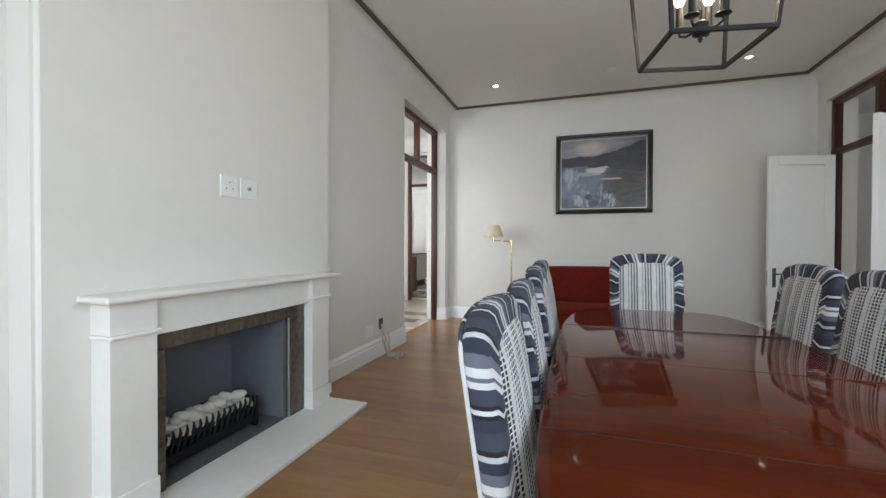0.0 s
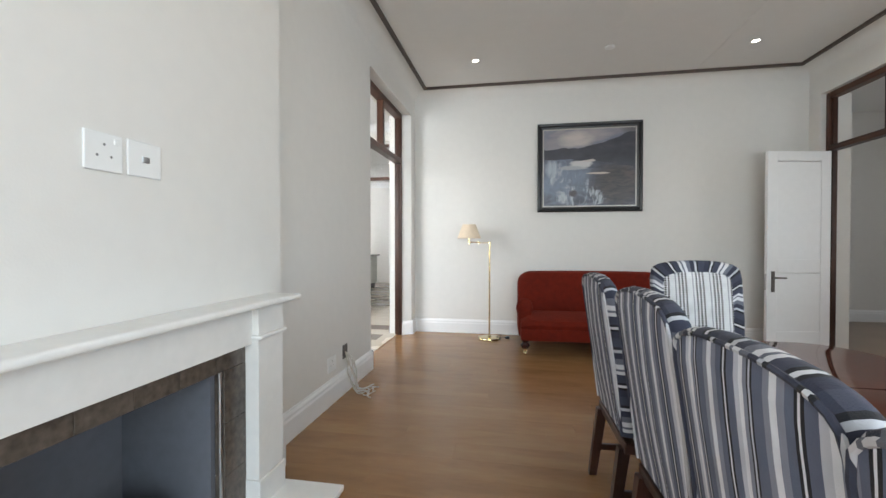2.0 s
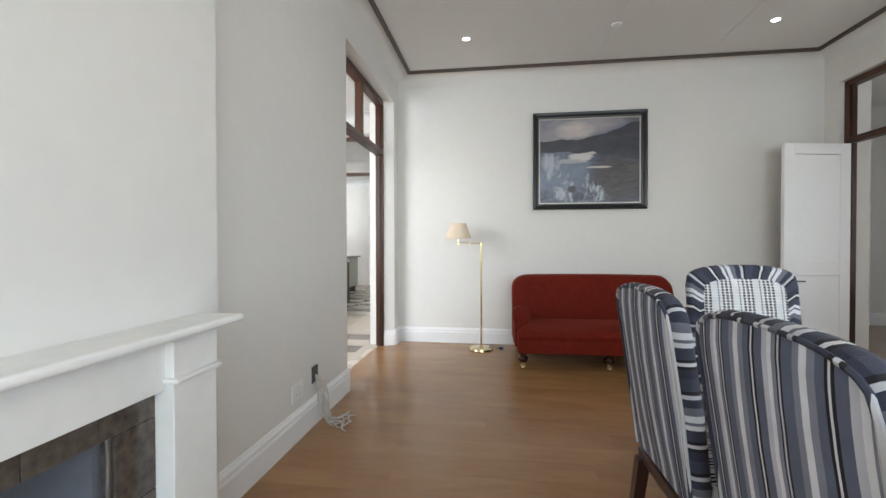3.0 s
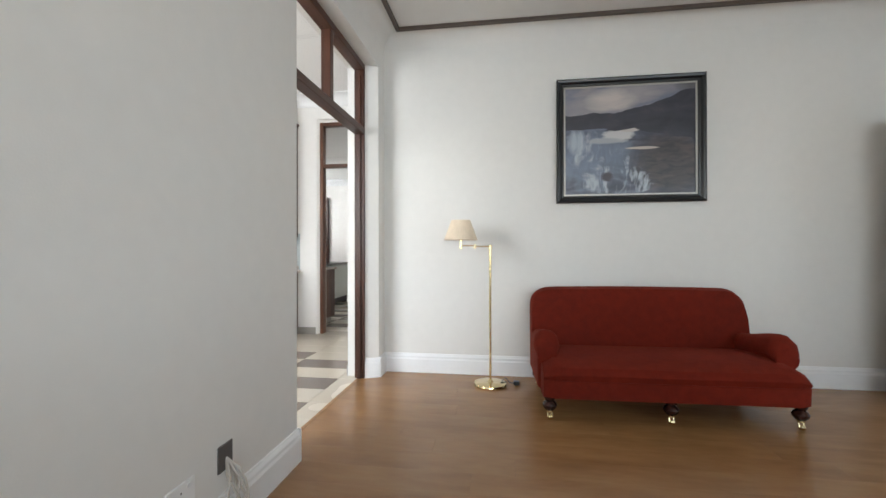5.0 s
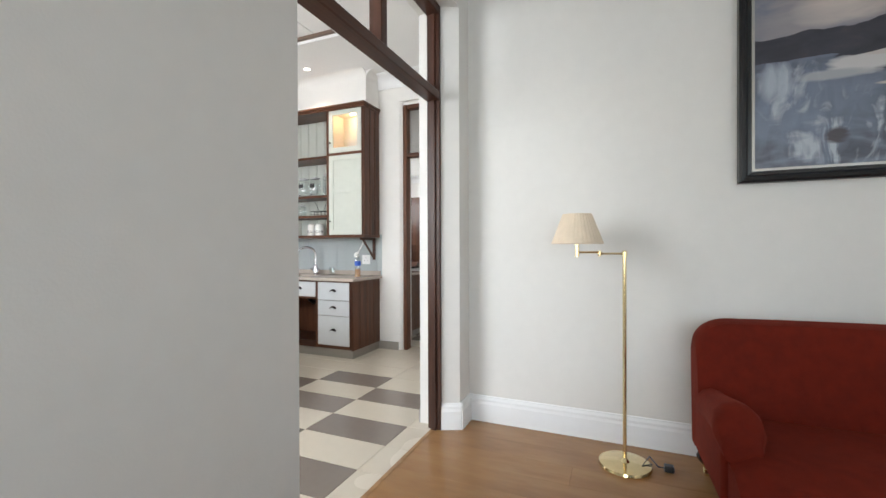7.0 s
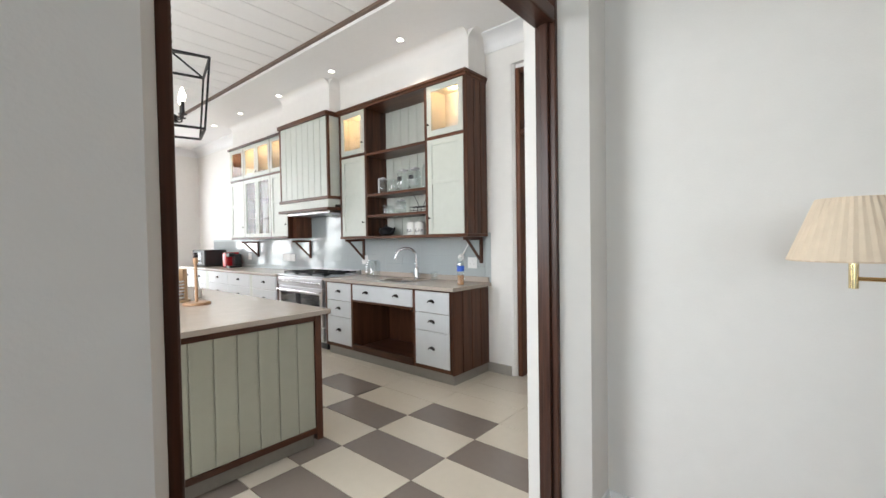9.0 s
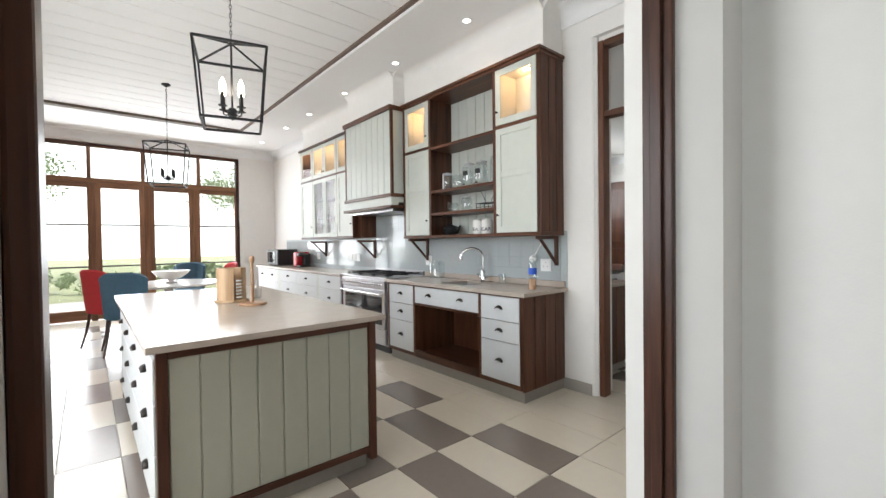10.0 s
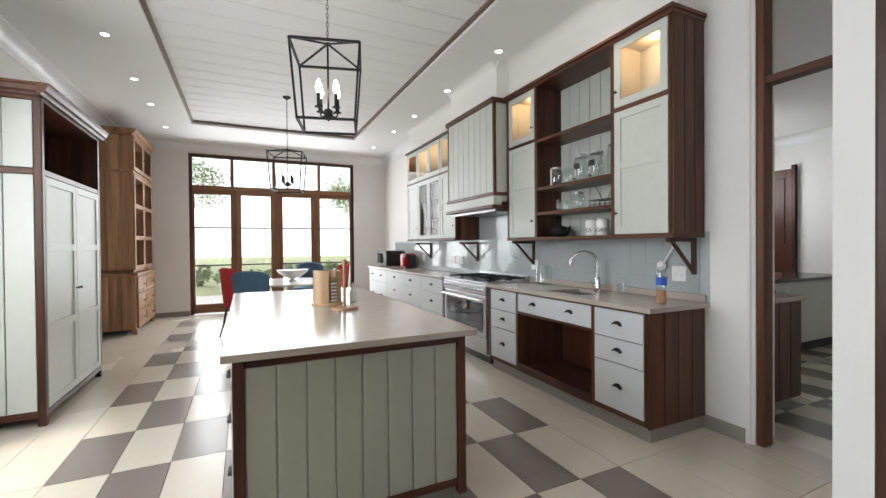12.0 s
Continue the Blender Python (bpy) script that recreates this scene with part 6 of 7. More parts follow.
for z0, z1 in ((0.825, 0.866), (0.09, 0.125)):
    bm = B()
    box(bm, IX0 + .045, IY0 + .004, z0, IX1 - .045, IY0 + .04, z1, 0.003)
    box(bm, IX0 + .045, IY1 - .04, z0, IX1 - .045, IY1 - .004, z1, 0.003)
    part("rail", bm, DARKWOOD_X, t)
    for xa, xb in ((IX1 - .04, IX1 - .004), (IX0 + .004, IX0 + .04)):
        bm = B()
        box(bm, xa, IY0 + .045, z0, xb, IY1 - .045, z1, 0.003)
        part("end_rail", bm, DARKWOOD_H, t)
cap_boards(t, IX1 - .024, IX1 - .012, IY0 + .046, IY1 - .046, 0.126, 0.824, 8, material=ISLAND)
for a, b in ((IX1 - .60, IX1 - .05), (IX1 - 1.15, IX1 - .60), (IX1 - 1.70, IX1 - 1.15), (IX0 + .05, IX1 - 1.70)):
    for z0, z1 in ((0.126, 0.40), (0.40, 0.62), (0.62, 0.824)):
        drawer(t, a, b, IY0 - .006, z0, z1)
worktop("island_worktop", IX0 - .06, IX1 + .055, IY0 - .04, IY1 + .04, label="polished beige quartz island worktop")

# ---- tall cabinets along the south wall ----
t = thing("tall_cabinet", "tall pale sage larder cupboard with dark timber edging", "cabinet")
TX0_, TX1_, TF = -6.34, -4.98, 4.42
for x in (TX0_, TX1_ - .05):
    for y in (TF - .05, KS + .05):
        bm = B()
        box(bm, x, y, 0.0, x + .05, y + .05, 2.45, 0.006)
        part("corner_post", bm, REDWOOD, t)
bm = B()
box(bm, TX0_ + .03, KS + .02, 0.09, TX1_ - .03, TF - .026, 1.89)
box(bm, TX0_ + .03, KS + .02, 1.89, TX1_ - .03, KS + .04, 2.45)
box(bm, TX0_ + .01, KS + .02, 1.9, TX0_ + .03, TF - .05, 2.45)
part("carcass", bm, REDWOOD, t)
for z in (1.90, 2.45, 0.09):
    bm = B()
    box(bm, TX0_ + .003, KS + .01, z - .025, TX1_ - .003, TF - .003, z + .02, 0.004)
    part("rail", bm, REDWOOD_X, t)
prof = [(0, 0), (0.02, 0), (0.03, 0.02), (0.05, 0.03), (0.06, 0.06), (0.07, 0.07), (0.07, 0.085), (0, 0.085)]
bm = B()
extrude_profile(bm, prof, (TX0_ - .07, TF, 2.45), (TX1_ + .07, TF, 2.45), (0, 1, 0))
extrude_profile(bm, prof, (TX1_, KS + .01, 2.45), (TX1_, TF, 2.45), (1, 0, 0))
box(bm, TX0_, KS + .01, 2.47, TX1_, TF, 2.533)
part("cornice_board", bm, REDWOOD_X, t)
cap_boards(t, TX1_ - .03, TX1_ - .012, KS + .1, TF - .052, 0.115, 1.874, 3, material=SAGE)
cap_boards(t, TX1_ - .03, TX1_ - .012, KS + .1, TF - .052, 1.925, 2.42, 3, material=SAGE)


def south_door(parent, x0, x1, z0, z1, mids, kx, material, glazed=False):
    """A framed door that faces +y."""
    w, y = 0.06, TF_
    x0, x1 = x0 + .003, x1 - .003
    bm = B()
    box(bm, x0, y - .022, z0, x0 + w, y, z1, 0.002)
    box(bm, x1 - w, y - .022, z0, x1, y, z1, 0.002)
    for a, b in [(z0, z0 + w), (z1 - w, z1)] + [(m - w / 2, m + w / 2) for m in mids]:
        box(bm, x0 + w, y - .0215, a, x1 - w, y - .0005, b, 0.002)
    d = part("door", bm, material, parent)
    bm = B()
    box(bm, x0 + w - .004, y - .016, z0 + w - .004, x1 - w + .004, y - .010, z1 - w + .004)
    p = part("pane" if glazed else "panel", bm, PANE if glazed else material, d)
    if glazed:
        p.visible_shadow = False
    bm = B()
    lathe(bm, [(0.005, 0), (0.005, 0.014), (0.013, 0.02), (0.012, 0.028), (0.004, 0.03)], 10)
    bm.transform(pose(kx, y, (z0 + z1) / 2 if z1 - z0 < 1.2 else 0.98, -90, 0, 0))
    part("knob", bm, BRONZE, d, "small dark bronze knob", smooth=True)


TF_ = TF
xm = (TX0_ + TX1_) / 2
south_door(t, TX0_ + .05, xm, 0.12, 1.87, (0.72, 1.33), xm - .03, SAGE)
south_door(t, xm, TX1_ - .05, 0.12, 1.87, (0.72, 1.33), xm + .03, SAGE)

t = thing("dresser", "tall warm brown timber dresser with glazed upper doors", "dresser")
DX0, DX1, DF, DT = -9.97, -8.60, 4.31, 3.06
bm = B()
box(bm, DX0, KS + .02, 0.08, DX1, DF - .03, 0.90, 0.004)
box(bm, DX0 + .02, KS + .02, 0.95, DX1 - .02, DF - .06, 0.99)
box(bm, DX0 + .02, KS + .02, 0.95, DX0 + .05, DF - .06, DT)
box(bm, DX0 + .02, KS + .02, 0.95, DX1 - .02, KS + .04, DT)
box(bm, DX0 + .02, KS + .02, DT - .04, DX1 - .02, DF - .06, DT)
for z in (1.45, 1.95, 2.44):
    box(bm, DX0 + .05, KS + .04, z, DX1 - .05, DF - .10, z + .025)
part("carcass", bm, LIGHTWOOD, t)
cap_boards(t, DX1 - .05, DX1 - .02, KS + .03, DF - .062, 0.96, DT - .02, 3, material=LIGHTWOOD)
cap_boards(t, DX1 - .001, DX1 + .012, KS + .03, DF - .03, 0.09, 0.90, 3, material=LIGHTWOOD)
bm = B()
box(bm, DX0 - .02, KS + .01, 0.90, DX1 + .025, DF, 0.94, 0.008)
part("moulding", bm, LIGHTWOOD, t)
bm = B()
box(bm, DX0 - .01, KS + .01, 2.46, DX1 - .005, DF - .045, 2.50, 0.006)
part("moulding", bm, LIGHTWOOD, t)
bm = B()
extrude_profile(bm, prof, (DX0 - .03, DF - .06, DT - .03), (DX1 + .04, DF - .06, DT - .03), (0, 1, 0))
extrude_profile(bm, prof, (DX1 - .02, KS + .01, DT - .03), (DX1 - .02, DF - .06, DT - .03), (1, 0, 0))
part("cornice_board", bm, LIGHTWOOD, t)
TF_ = DF - .03
xm = (DX0 + DX1) / 2
for a, b, kx in ((DX0 + .03, xm, xm - .03), (xm, DX1 - .03, xm + .03)):
    TF_ = DF - .035
    south_door(t, a, b, 0.99, 2.45, (1.48, 1.97), kx, LIGHTWOOD, True)
    south_door(t, a, b, 2.51, DT - .04, (), kx, LIGHTWOOD, True)
    TF_ = DF - .005
    for z0, z1 in ((0.10, 0.36), (0.37, 0.62), (0.63, 0.88)):
        south_door(t, a, b, z0, z1, (), (a + b) / 2, LIGHTWOOD)
for x in (DX0 + .03, DX1 - .09):
    bm = B()
    box(bm, x, DF - .09, 0, x + .06, DF - .03, 0.085, 0.006)
    part("foot", bm, LIGHTWOOD, t)

# ---- lanterns and downlights ----
lantern(-3.9, 6.31, 2.165, 0.50, 0.37, 0.445, TZ - .012, -15, True, "kitchen lanterns")
lantern(-7.05, 6.32, 2.095, 0.50, 0.37, 0.445, TZ - .012, -15, True, "kitchen lanterns")
for x in (-3.42, -4.57, -5.78, -6.945, -7.93, -9.22):
    downlight(x, 8.17, KZ - .001, "kitchen downlights")
for x in (-3.5, -4.65, -5.81, -6.96, -7.93, -9.17):
    downlight(x, 4.61, KZ - .001, "kitchen downlights")
for x in (-3.42, -6.945, -7.93):
    spot_lamp(x, 8.17, KZ - .02, 30 if x > -4 else 18, angle=100)
for x in (-4.65, -6.96):
    spot_lamp(x, 4.61, KZ - .02, 20, angle=95)
downlight(-2.6, 10.9, 3.049, "scullery downlight")


# ---- splashback ----
bm = B()
box(bm, -9.55, KN - .006, 0.90, BXE + .03, KN - .002, UB + .03)
splash = setting(part("splashback", bm, mat("pale_grout", (0.44, 0.49, 0.50), 0.35)), "pale grey-blue glazed tile splashback", "splashback")
bm = B()
box(bm, HX0 - .1, KN - .006, UB + .03, HX1, KN - .002, 1.75)
part("splashback_upper", bm, bpy.data.materials["pale_grout"], splash)
GLAZE = mat("grey_blue_glaze", (0.41, 0.45, 0.46), 0.08, vary=0.03, scale=6, rand=0.10, coat=0.3, bump=0.05, bump_scale=9)


def glazed_tile_mesh(w, h):
    bm = B()
    box(bm, 0, -0.006, 0, w, 0, h)
    for v in bm.verts:
        if v.co.y < -.003:
            v.co.x += .0006 if v.co.x < w / 2 else -.0006
            v.co.z += .0006 if v.co.z < h / 2 else -.0006
    bmesh.ops.recalc_face_normals(bm, faces=bm.faces)
    me = bpy.data.meshes.new("wall_tile")
    bm.to_mesh(me)
    bm.free()
    me.materials.append(GLAZE)
    return me


_gt = glazed_tile_mesh(0.1486, 0.1036)
_rt = random.Random(31)
for i in range(45):
    x = -9.53 + 0.149 * i
    if x + .147 > BXE + .03:
        break
    rows = 4 if not (HX0 - .08 < x < HX1 - .1) else 8
    for j in range(rows):
        ob = new("wall_tile", _gt)
        ob.matrix_basis = pose(x, KN - .006, 0.957 + 0.104 * j, _rt.uniform(-.4, .4), 0, _rt.uniform(-.4, .4))
        ob.parent = splash

for x, n in ((-4.71, 1), (-2.98, 1), (-6.72, 3), (-7.93, 1)):
    for k in range(n):
        socket_plate("wall_socket", "white plastic power socket on the splashback", pose(x + .125 * k, KN - .0125, 1.095, 0, 0, -90), 0 if n == 1 else 2, 0.115, 0.115)


# ---- glassware and small things ----
def bottle_like(name, label, category, x, y, z, prof, material, group="", seg=20, lid=None, lid_mat=None, m_extra=None):
    t = thing(name, label, category, group, pose(x, y, z))
    part("body", lathe(B(), prof, seg), material, t, smooth=True)
    if lid:
        part("lid", lathe(B(), lid, seg), lid_mat, t, smooth=True)
    return t


THIN = pane_glass("thin_glassware")
THIN.node_tree.nodes["Mix Shader"].inputs[0].default_value = 0.16
_tr = THIN.node_tree.nodes["Transparent BSDF"]
_tr.inputs[0].default_value = (0.90, 0.94, 0.94, 1)
Z1, Z2, Z3 = 1.886, 1.641, 1.396


def jar(x, y, z, r, h, lidded=True, label="clear glass storage jar with a lid"):
    t = bottle_like("glass_jar", label, "jar", x, y, z, [(r * .9, 0), (r, .008), (r, h * .78), (r * .8, h * .88), (r * .8, h * .92)], THIN, "glass jars on the shelves",
                    lid=[(r * .86, h * .9), (r * .86, h * .97), (r * .3, h), (r * .25, h * 1.03)] if lidded else None, lid_mat=STEEL)
    for ob in t.children:
        if ob.name.startswith("body"):
            ob.visible_shadow = False
    return t


def beaded(x, y, z):
    t = jar(x, y, z, 0.062, 0.19)
    bm = B()
    for k in range(8):
        bmesh.ops.create_icosphere(bm, subdivisions=1, radius=0.011, matrix=Matrix.Translation((0.0, -0.064, 0.02 + .02 * k)))
    part("beads", bm, WHITEP, t, "string of white beads")


beaded(-4.13, 8.54, Z1)
jar(-3.98, 8.56, Z1, 0.055, 0.17, False, "open clear glass jug")
for x in (-3.80, -3.62):
    t = jar(x, 8.55, Z1, 0.068, 0.25)
    bm = B()
    n = 7
    vs = [[bm.verts.new((0.0695 * math.sin(a), -0.0695 * math.cos(a), zz)) for a in (-.55 + 1.1 * k / (n - 1) for k in range(n))] for zz in (0.115, 0.165)]
    for k in range(n - 1):
        bm.faces.new((vs[0][k], vs[0][k + 1], vs[1][k + 1], vs[1][k]))
    part("chalk_label", bm, BLACKP, t, "black chalkboard label")
    bm = B()
    tube(bm, [(0, -.066, .03), (0, -.10, .03), (0, -.105, .015)], 0.009, 8)
    part("spigot", bm, CHROME, t, "small chrome spigot", smooth=True)
jar(-3.43, 8.57, Z1, 0.07, 0.29)
jar(-4.10, 8.55, Z2, 0.038, 0.13, False, "small clear glass bottle")
jar(-4.02, 8.56, Z2, 0.034, 0.11, False, "small clear glass bottle")
jar(-3.84, 8.55, Z2, 0.058, 0.16)


def wire_rack(x, y, z):
    t = thing("wire_rack", "black wire rack on the shelf", "rack", m=pose(x, y, z))
    for k in range(5):
        bm = B()
        tube(bm, [(-.11 + .055 * k, -.06, .0), (-.11 + .055 * k, -.06, .06), (-.11 + .055 * k, .06, .06), (-.11 + .055 * k, .06, .0)], 0.003, 5)
        part("wire", bm, IRON, t)
    for yy, zz in ((-.06, .06), (.06, .06), (-.06, .02)):
        bm = B()
        tube(bm, [(-.12, yy, zz), (.12, yy, zz)], 0.0035, 5)
        part("rail", bm, IRON, t)
    for s in (-1, 1):
        bm = B()
        tube(bm, [(s * .03, 0, .06), (s * .06, 0, .12), (s * .09, 0, .17), (s * .11, 0, .19)], 0.003, 5)
        part("hook", bm, IRON, t)
    return t


wire_rack(-3.53, 8.55, Z2)


def letters(text, size, r, material, parent, z):
    """Raised lettering bent round an upright cylinder, facing -y."""
    c = bpy.data.curves.new("lettering", "FONT")
    c.body, c.size, c.extrude, c.align_x = text, size, 0.0006, "CENTER"
    tmp = new("lettering_source", c)
    me = bpy.data.meshes.new_from_object(tmp.evaluated_get(bpy.context.evaluated_depsgraph_get()))
    bpy.data.objects.remove(tmp)
    for v in me.vertices:
        a, h, d = v.co.x / r, v.co.y, v.co.z
        v.co = ((r + .0008 + d) * math.sin(a), -(r + .0008 + d) * math.cos(a), z + h)
    me.materials.clear()
    me.materials.append(material)
    ob = new("lettering", me)
    ob.parent = parent
    ob["label"] = "black capital letters"
    return ob


CERAMIC = mat("white_glazed_ceramic", (0.80, 0.79, 0.76), 0.2, vary=0.02)
for x, word in ((-3.66, "TEA"), (-3.535, "SUGAR")):
    t = bottle_like("canister", "white ceramic canister with black lettering", "canister", x, 8.53, Z3, [(0.052, 0), (0.056, .006), (0.056, .125), (0.052, .13), (0.05, .14), (0.02, .148), (.012, .155)], CERAMIC, "lettered canisters")
    letters(word, 0.05, 0.056, BLACKP, t, 0.03)


def teapot(x, y, z):
    t = thing("teapot", "dark grey cast iron teapot", "teapot", m=pose(x, y, z))
    part("body", lathe(B(), [(0.045, 0), (0.08, .02), (0.092, .055), (0.075, .09), (0.03, .105), (0.012, .115), (0.016, .125), (0.004, .13)], 20), IRON, t, smooth=True)
    bm = B()
    tube(bm, [(.08, 0, .04), (.12, 0, .06), (.14, 0, .095)], [.02, .014, .01], 10)
    part("spout", bm, IRON, t, smooth=True)
    bm = B()
    tube(bm, [(-.08, 0, .08), (-.13, 0, .09), (-.135, 0, .05), (-.085, 0, .03)], .008, 8)
    part("handle", bm, IRON, t, smooth=True)


teapot(-4.09, 8.55, Z3)


def water_bottle(x, y):
    t = thing("water_bottle", "clear plastic bottle with a blue label, part full", "bottle", m=pose(x, y, 0.901))
    b = part("body", lathe(B(), [(0.03, 0), (0.034, .01), (0.032, .05), (0.034, .06), (0.032, .1), (0.036, .13), (0.036, .2), (0.02, .25), (0.013, .262), (0.013, .275)], 18), THIN, t, smooth=True)
    b.visible_shadow = False
    part("liquid", lathe(B(), [(0.028, .004), (0.032, .012), (0.030, .05), (0.031, .095)], 18), mat("amber_liquid", (0.50, 0.25, 0.12), 0.15, vary=0.1), t, "amber liquid")
    part("label_band", lathe(B(), [(0.0368, .132), (0.0368, .185)], 18, caps=False), mat("blue_label", (0.02, 0.10, 0.55), 0.35), t, "plain blue label")
    part("cap", lathe(B(), [(0.015, .268), (0.015, .288), (0.001, .289)], 14), WHITEP, t, smooth=True)


water_bottle(-2.885, 8.40)
jar(-4.38, 8.58, 0.901, 0.088, 0.215, False, "clear glass jug beside the sink")
t = bottle_like("tumbler", "clear glass tumbler on the worktop", "glass", -3.42, 8.62, 0.901, [(0.03, 0), (0.033, .004), (0.037, .09), (0.036, .091)], THIN)


def wall_cable():
    t = thing("hanging_adapter", "white plug adapter hanging by its cord", "plug")
    bm = B()
    tube(bm, [(-3.0, KN - .02, UB - .005), (-3.02, KN - .04, 1.28), (-3.06, KN - .05, 1.21), (-3.09, KN - .05, 1.165)], 0.006, 6)
    part("cord", bm, WHITEP, t, smooth=True)
    bm = B()
    lathe(bm, [(0.001, 0), (0.03, .004), (0.036, .02), (0.03, .036), (.001, .04)], 16)
    bm.transform(pose(-3.10, KN - .03, 1.15, 90))
    part("adapter", bm, WHITEP, t, smooth=True)


wall_cable()


def microwave():
    t = thing("microwave", "black and steel microwave oven on the worktop", "microwave")
    x0, x1, y0, y1, z0, z1 = -9.50, -8.90, 8.33, 8.71, 0.902, 1.215
    bm = B()
    box(bm, x0, y0, z0 + .01, x1, y1, z1, 0.008)
    part("case", bm, BLACKP, t)
    bm = B()
    box(bm, x0 + .01, y0 - .015, z0 + .02, x1 - .12, y0 + .002, z1 - .01, 0.005)
    d = part("door", bm, BLACKP, t)
    bm = B()
    box(bm, x0 + .05, y0 - .018, z0 + .06, x1 - .16, y0 - .014, z1 - .05, 0.001)
    part("window", bm, bpy.data.materials["smoked_glass"], d)
    bm = B()
    box(bm, x1 - .115, y0 - .012, z0 + .02, x1 - .01, y0 + .002, z1 - .01, 0.004)
    part("control_panel", bm, BLACKP, t)
    for x in (x0 + .04, x1 - .04):
        bm = B()
        lathe(bm, [(.015, 0), (.015, .012)], 10, (x, y0 + .05, z0 - .001))
        part("foot", bm, BLACKP, t)


microwave()


def coffee_machine():
    t = thing("coffee_machine", "small red and black coffee machine", "coffee machine")
    x, y, z = -8.26, 8.55, 0.901
    red = mat("gloss_red_plastic", (0.45, 0.015, 0.02), 0.2, vary=0.05)
    bm = B()
    box(bm, x - .15, y - .12, z, x + .03, y + .13, z + .27, 0.03, 4)
    part("body", bm, red, t, smooth=True)
    bm = B()
    box(bm, x + .02, y - .12, z, x + .18, y + .10, z + .03, 0.008)
    box(bm, x + .02, y - .02, z + .03, x + .16, y + .10, z + .24, 0.02, 3)
    box(bm, x + .02, y - .12, z + .19, x + .16, y, z + .26, 0.02, 3)
    part("brew_head", bm, BLACKP, t, smooth=True)


coffee_machine()


def knife_block(x, y):
    t = thing("utensil_block", "pale wooden curved utensil holder with a slotted front", "utensil holder", m=pose(x, y, 0.901, 0, 0, 18))
    pale = wood("pale_beech", (0.42, 0.26, 0.14), (0.62, 0.43, 0.26), "Z", 0.45, 1.2)
    part("base", lathe(B(), [(0.115, 0), (0.115, .012), (0.11, .015)], 28), pale, t, smooth=True)
    bm = B()
    for a0, a1, r in ((0.3, 5.9, 0.098),):
        n = 22
        rows = []
        for rr, z in ((r, .014), (r, .245), (r - .012, .245), (r - .012, .014)):
            rows.append([bm.verts.new((rr * math.cos(a0 + (a1 - a0) * k / n), rr * math.sin(a0 + (a1 - a0) * k / n), z)) for k in range(n + 1)])
        for q in range(4):
            for k in range(n):
                bm.faces.new((rows[q][k], rows[q][k + 1], rows[(q + 1) % 4][k + 1], rows[(q + 1) % 4][k]))
    part("wall", bm, pale, t, smooth=True)
    # White bars stand in for the light that shows through open slots.
    for k in range(6):
        bm = B()
        box(bm, 0.092, -.022, 0.03 + .024 * k, 0.100, .022, 0.042 + .024 * k, 0.002)
        part("slot", bm, CERAMIC, t, "white bar standing in for light through a slot")


knife_block(-4.02, 6.31)


def roll_holder(x, y):
    t = thing("paper_roll_holder", "turned wooden kitchen roll holder, empty", "roll holder", m=pose(x, y, 0.901))
    w = wood("warm_beech", (0.30, 0.16, 0.08), (0.50, 0.30, 0.17), "Z", 0.45, 1.2)
    part("base", lathe(B(), [(0.088, 0), (0.09, .006), (0.086, .016), (0.02, .018)], 28), w, t, smooth=True)
    part("spindle", lathe(B(), [(0.011, .014), (0.010, .26), (0.009, .285), (0.014, .295), (0.018, .315), (0.016, .33), (0.006, .338)], 16), w, t, smooth=True)


roll_holder(-3.72, 6.37)
bm = B()
lathe(bm, [(0.025, 0), (0.026, .07), (0.012, .085), (0.009, .125), (.004, .14)], 14, (-4.12, 6.52, 0.901))
tagged(part("sauce_bottle", bm, WHITEP, smooth=True), "small white plastic squeeze bottle", "bottle")


# ---- breakfast table ----
def round_table(x, y):
    t = thing("breakfast_table", "round white pedestal table by the doors", "table", m=pose(x, y, 0))
    w = mat("white_table_lacquer", (0.78, 0.77, 0.75), 0.2, vary=0.02)
    part("tabletop", lathe(B(), [(0.70, 0.715), (0.735, 0.722), (0.74, 0.735), (0.735, 0.748), (0.001, 0.75)], 48), w, t, smooth=True)
    part("pedestal", lathe(B(), [(0.30, 0), (0.30, .015), (0.10, .04), (0.05, .10), (0.04, .40), (0.06, .66), (0.14, .716)], 28), w, t, smooth=True)


round_table(-8.25, 6.45)
bm = B()
lathe(bm, [(0.075, 0), (0.077, .012), (0.04, .027), (0.04, .045), (0.13, .075), (0.215, .135), (0.25, .185), (0.238, .185), (0.125, .092), (0.001, .068)], 32, (-8.2, 6.48, 0.751))
tagged(part("fruit_bowl", bm, CERAMIC, smooth=True), "white footed ceramic fruit bowl on the table", "bowl")


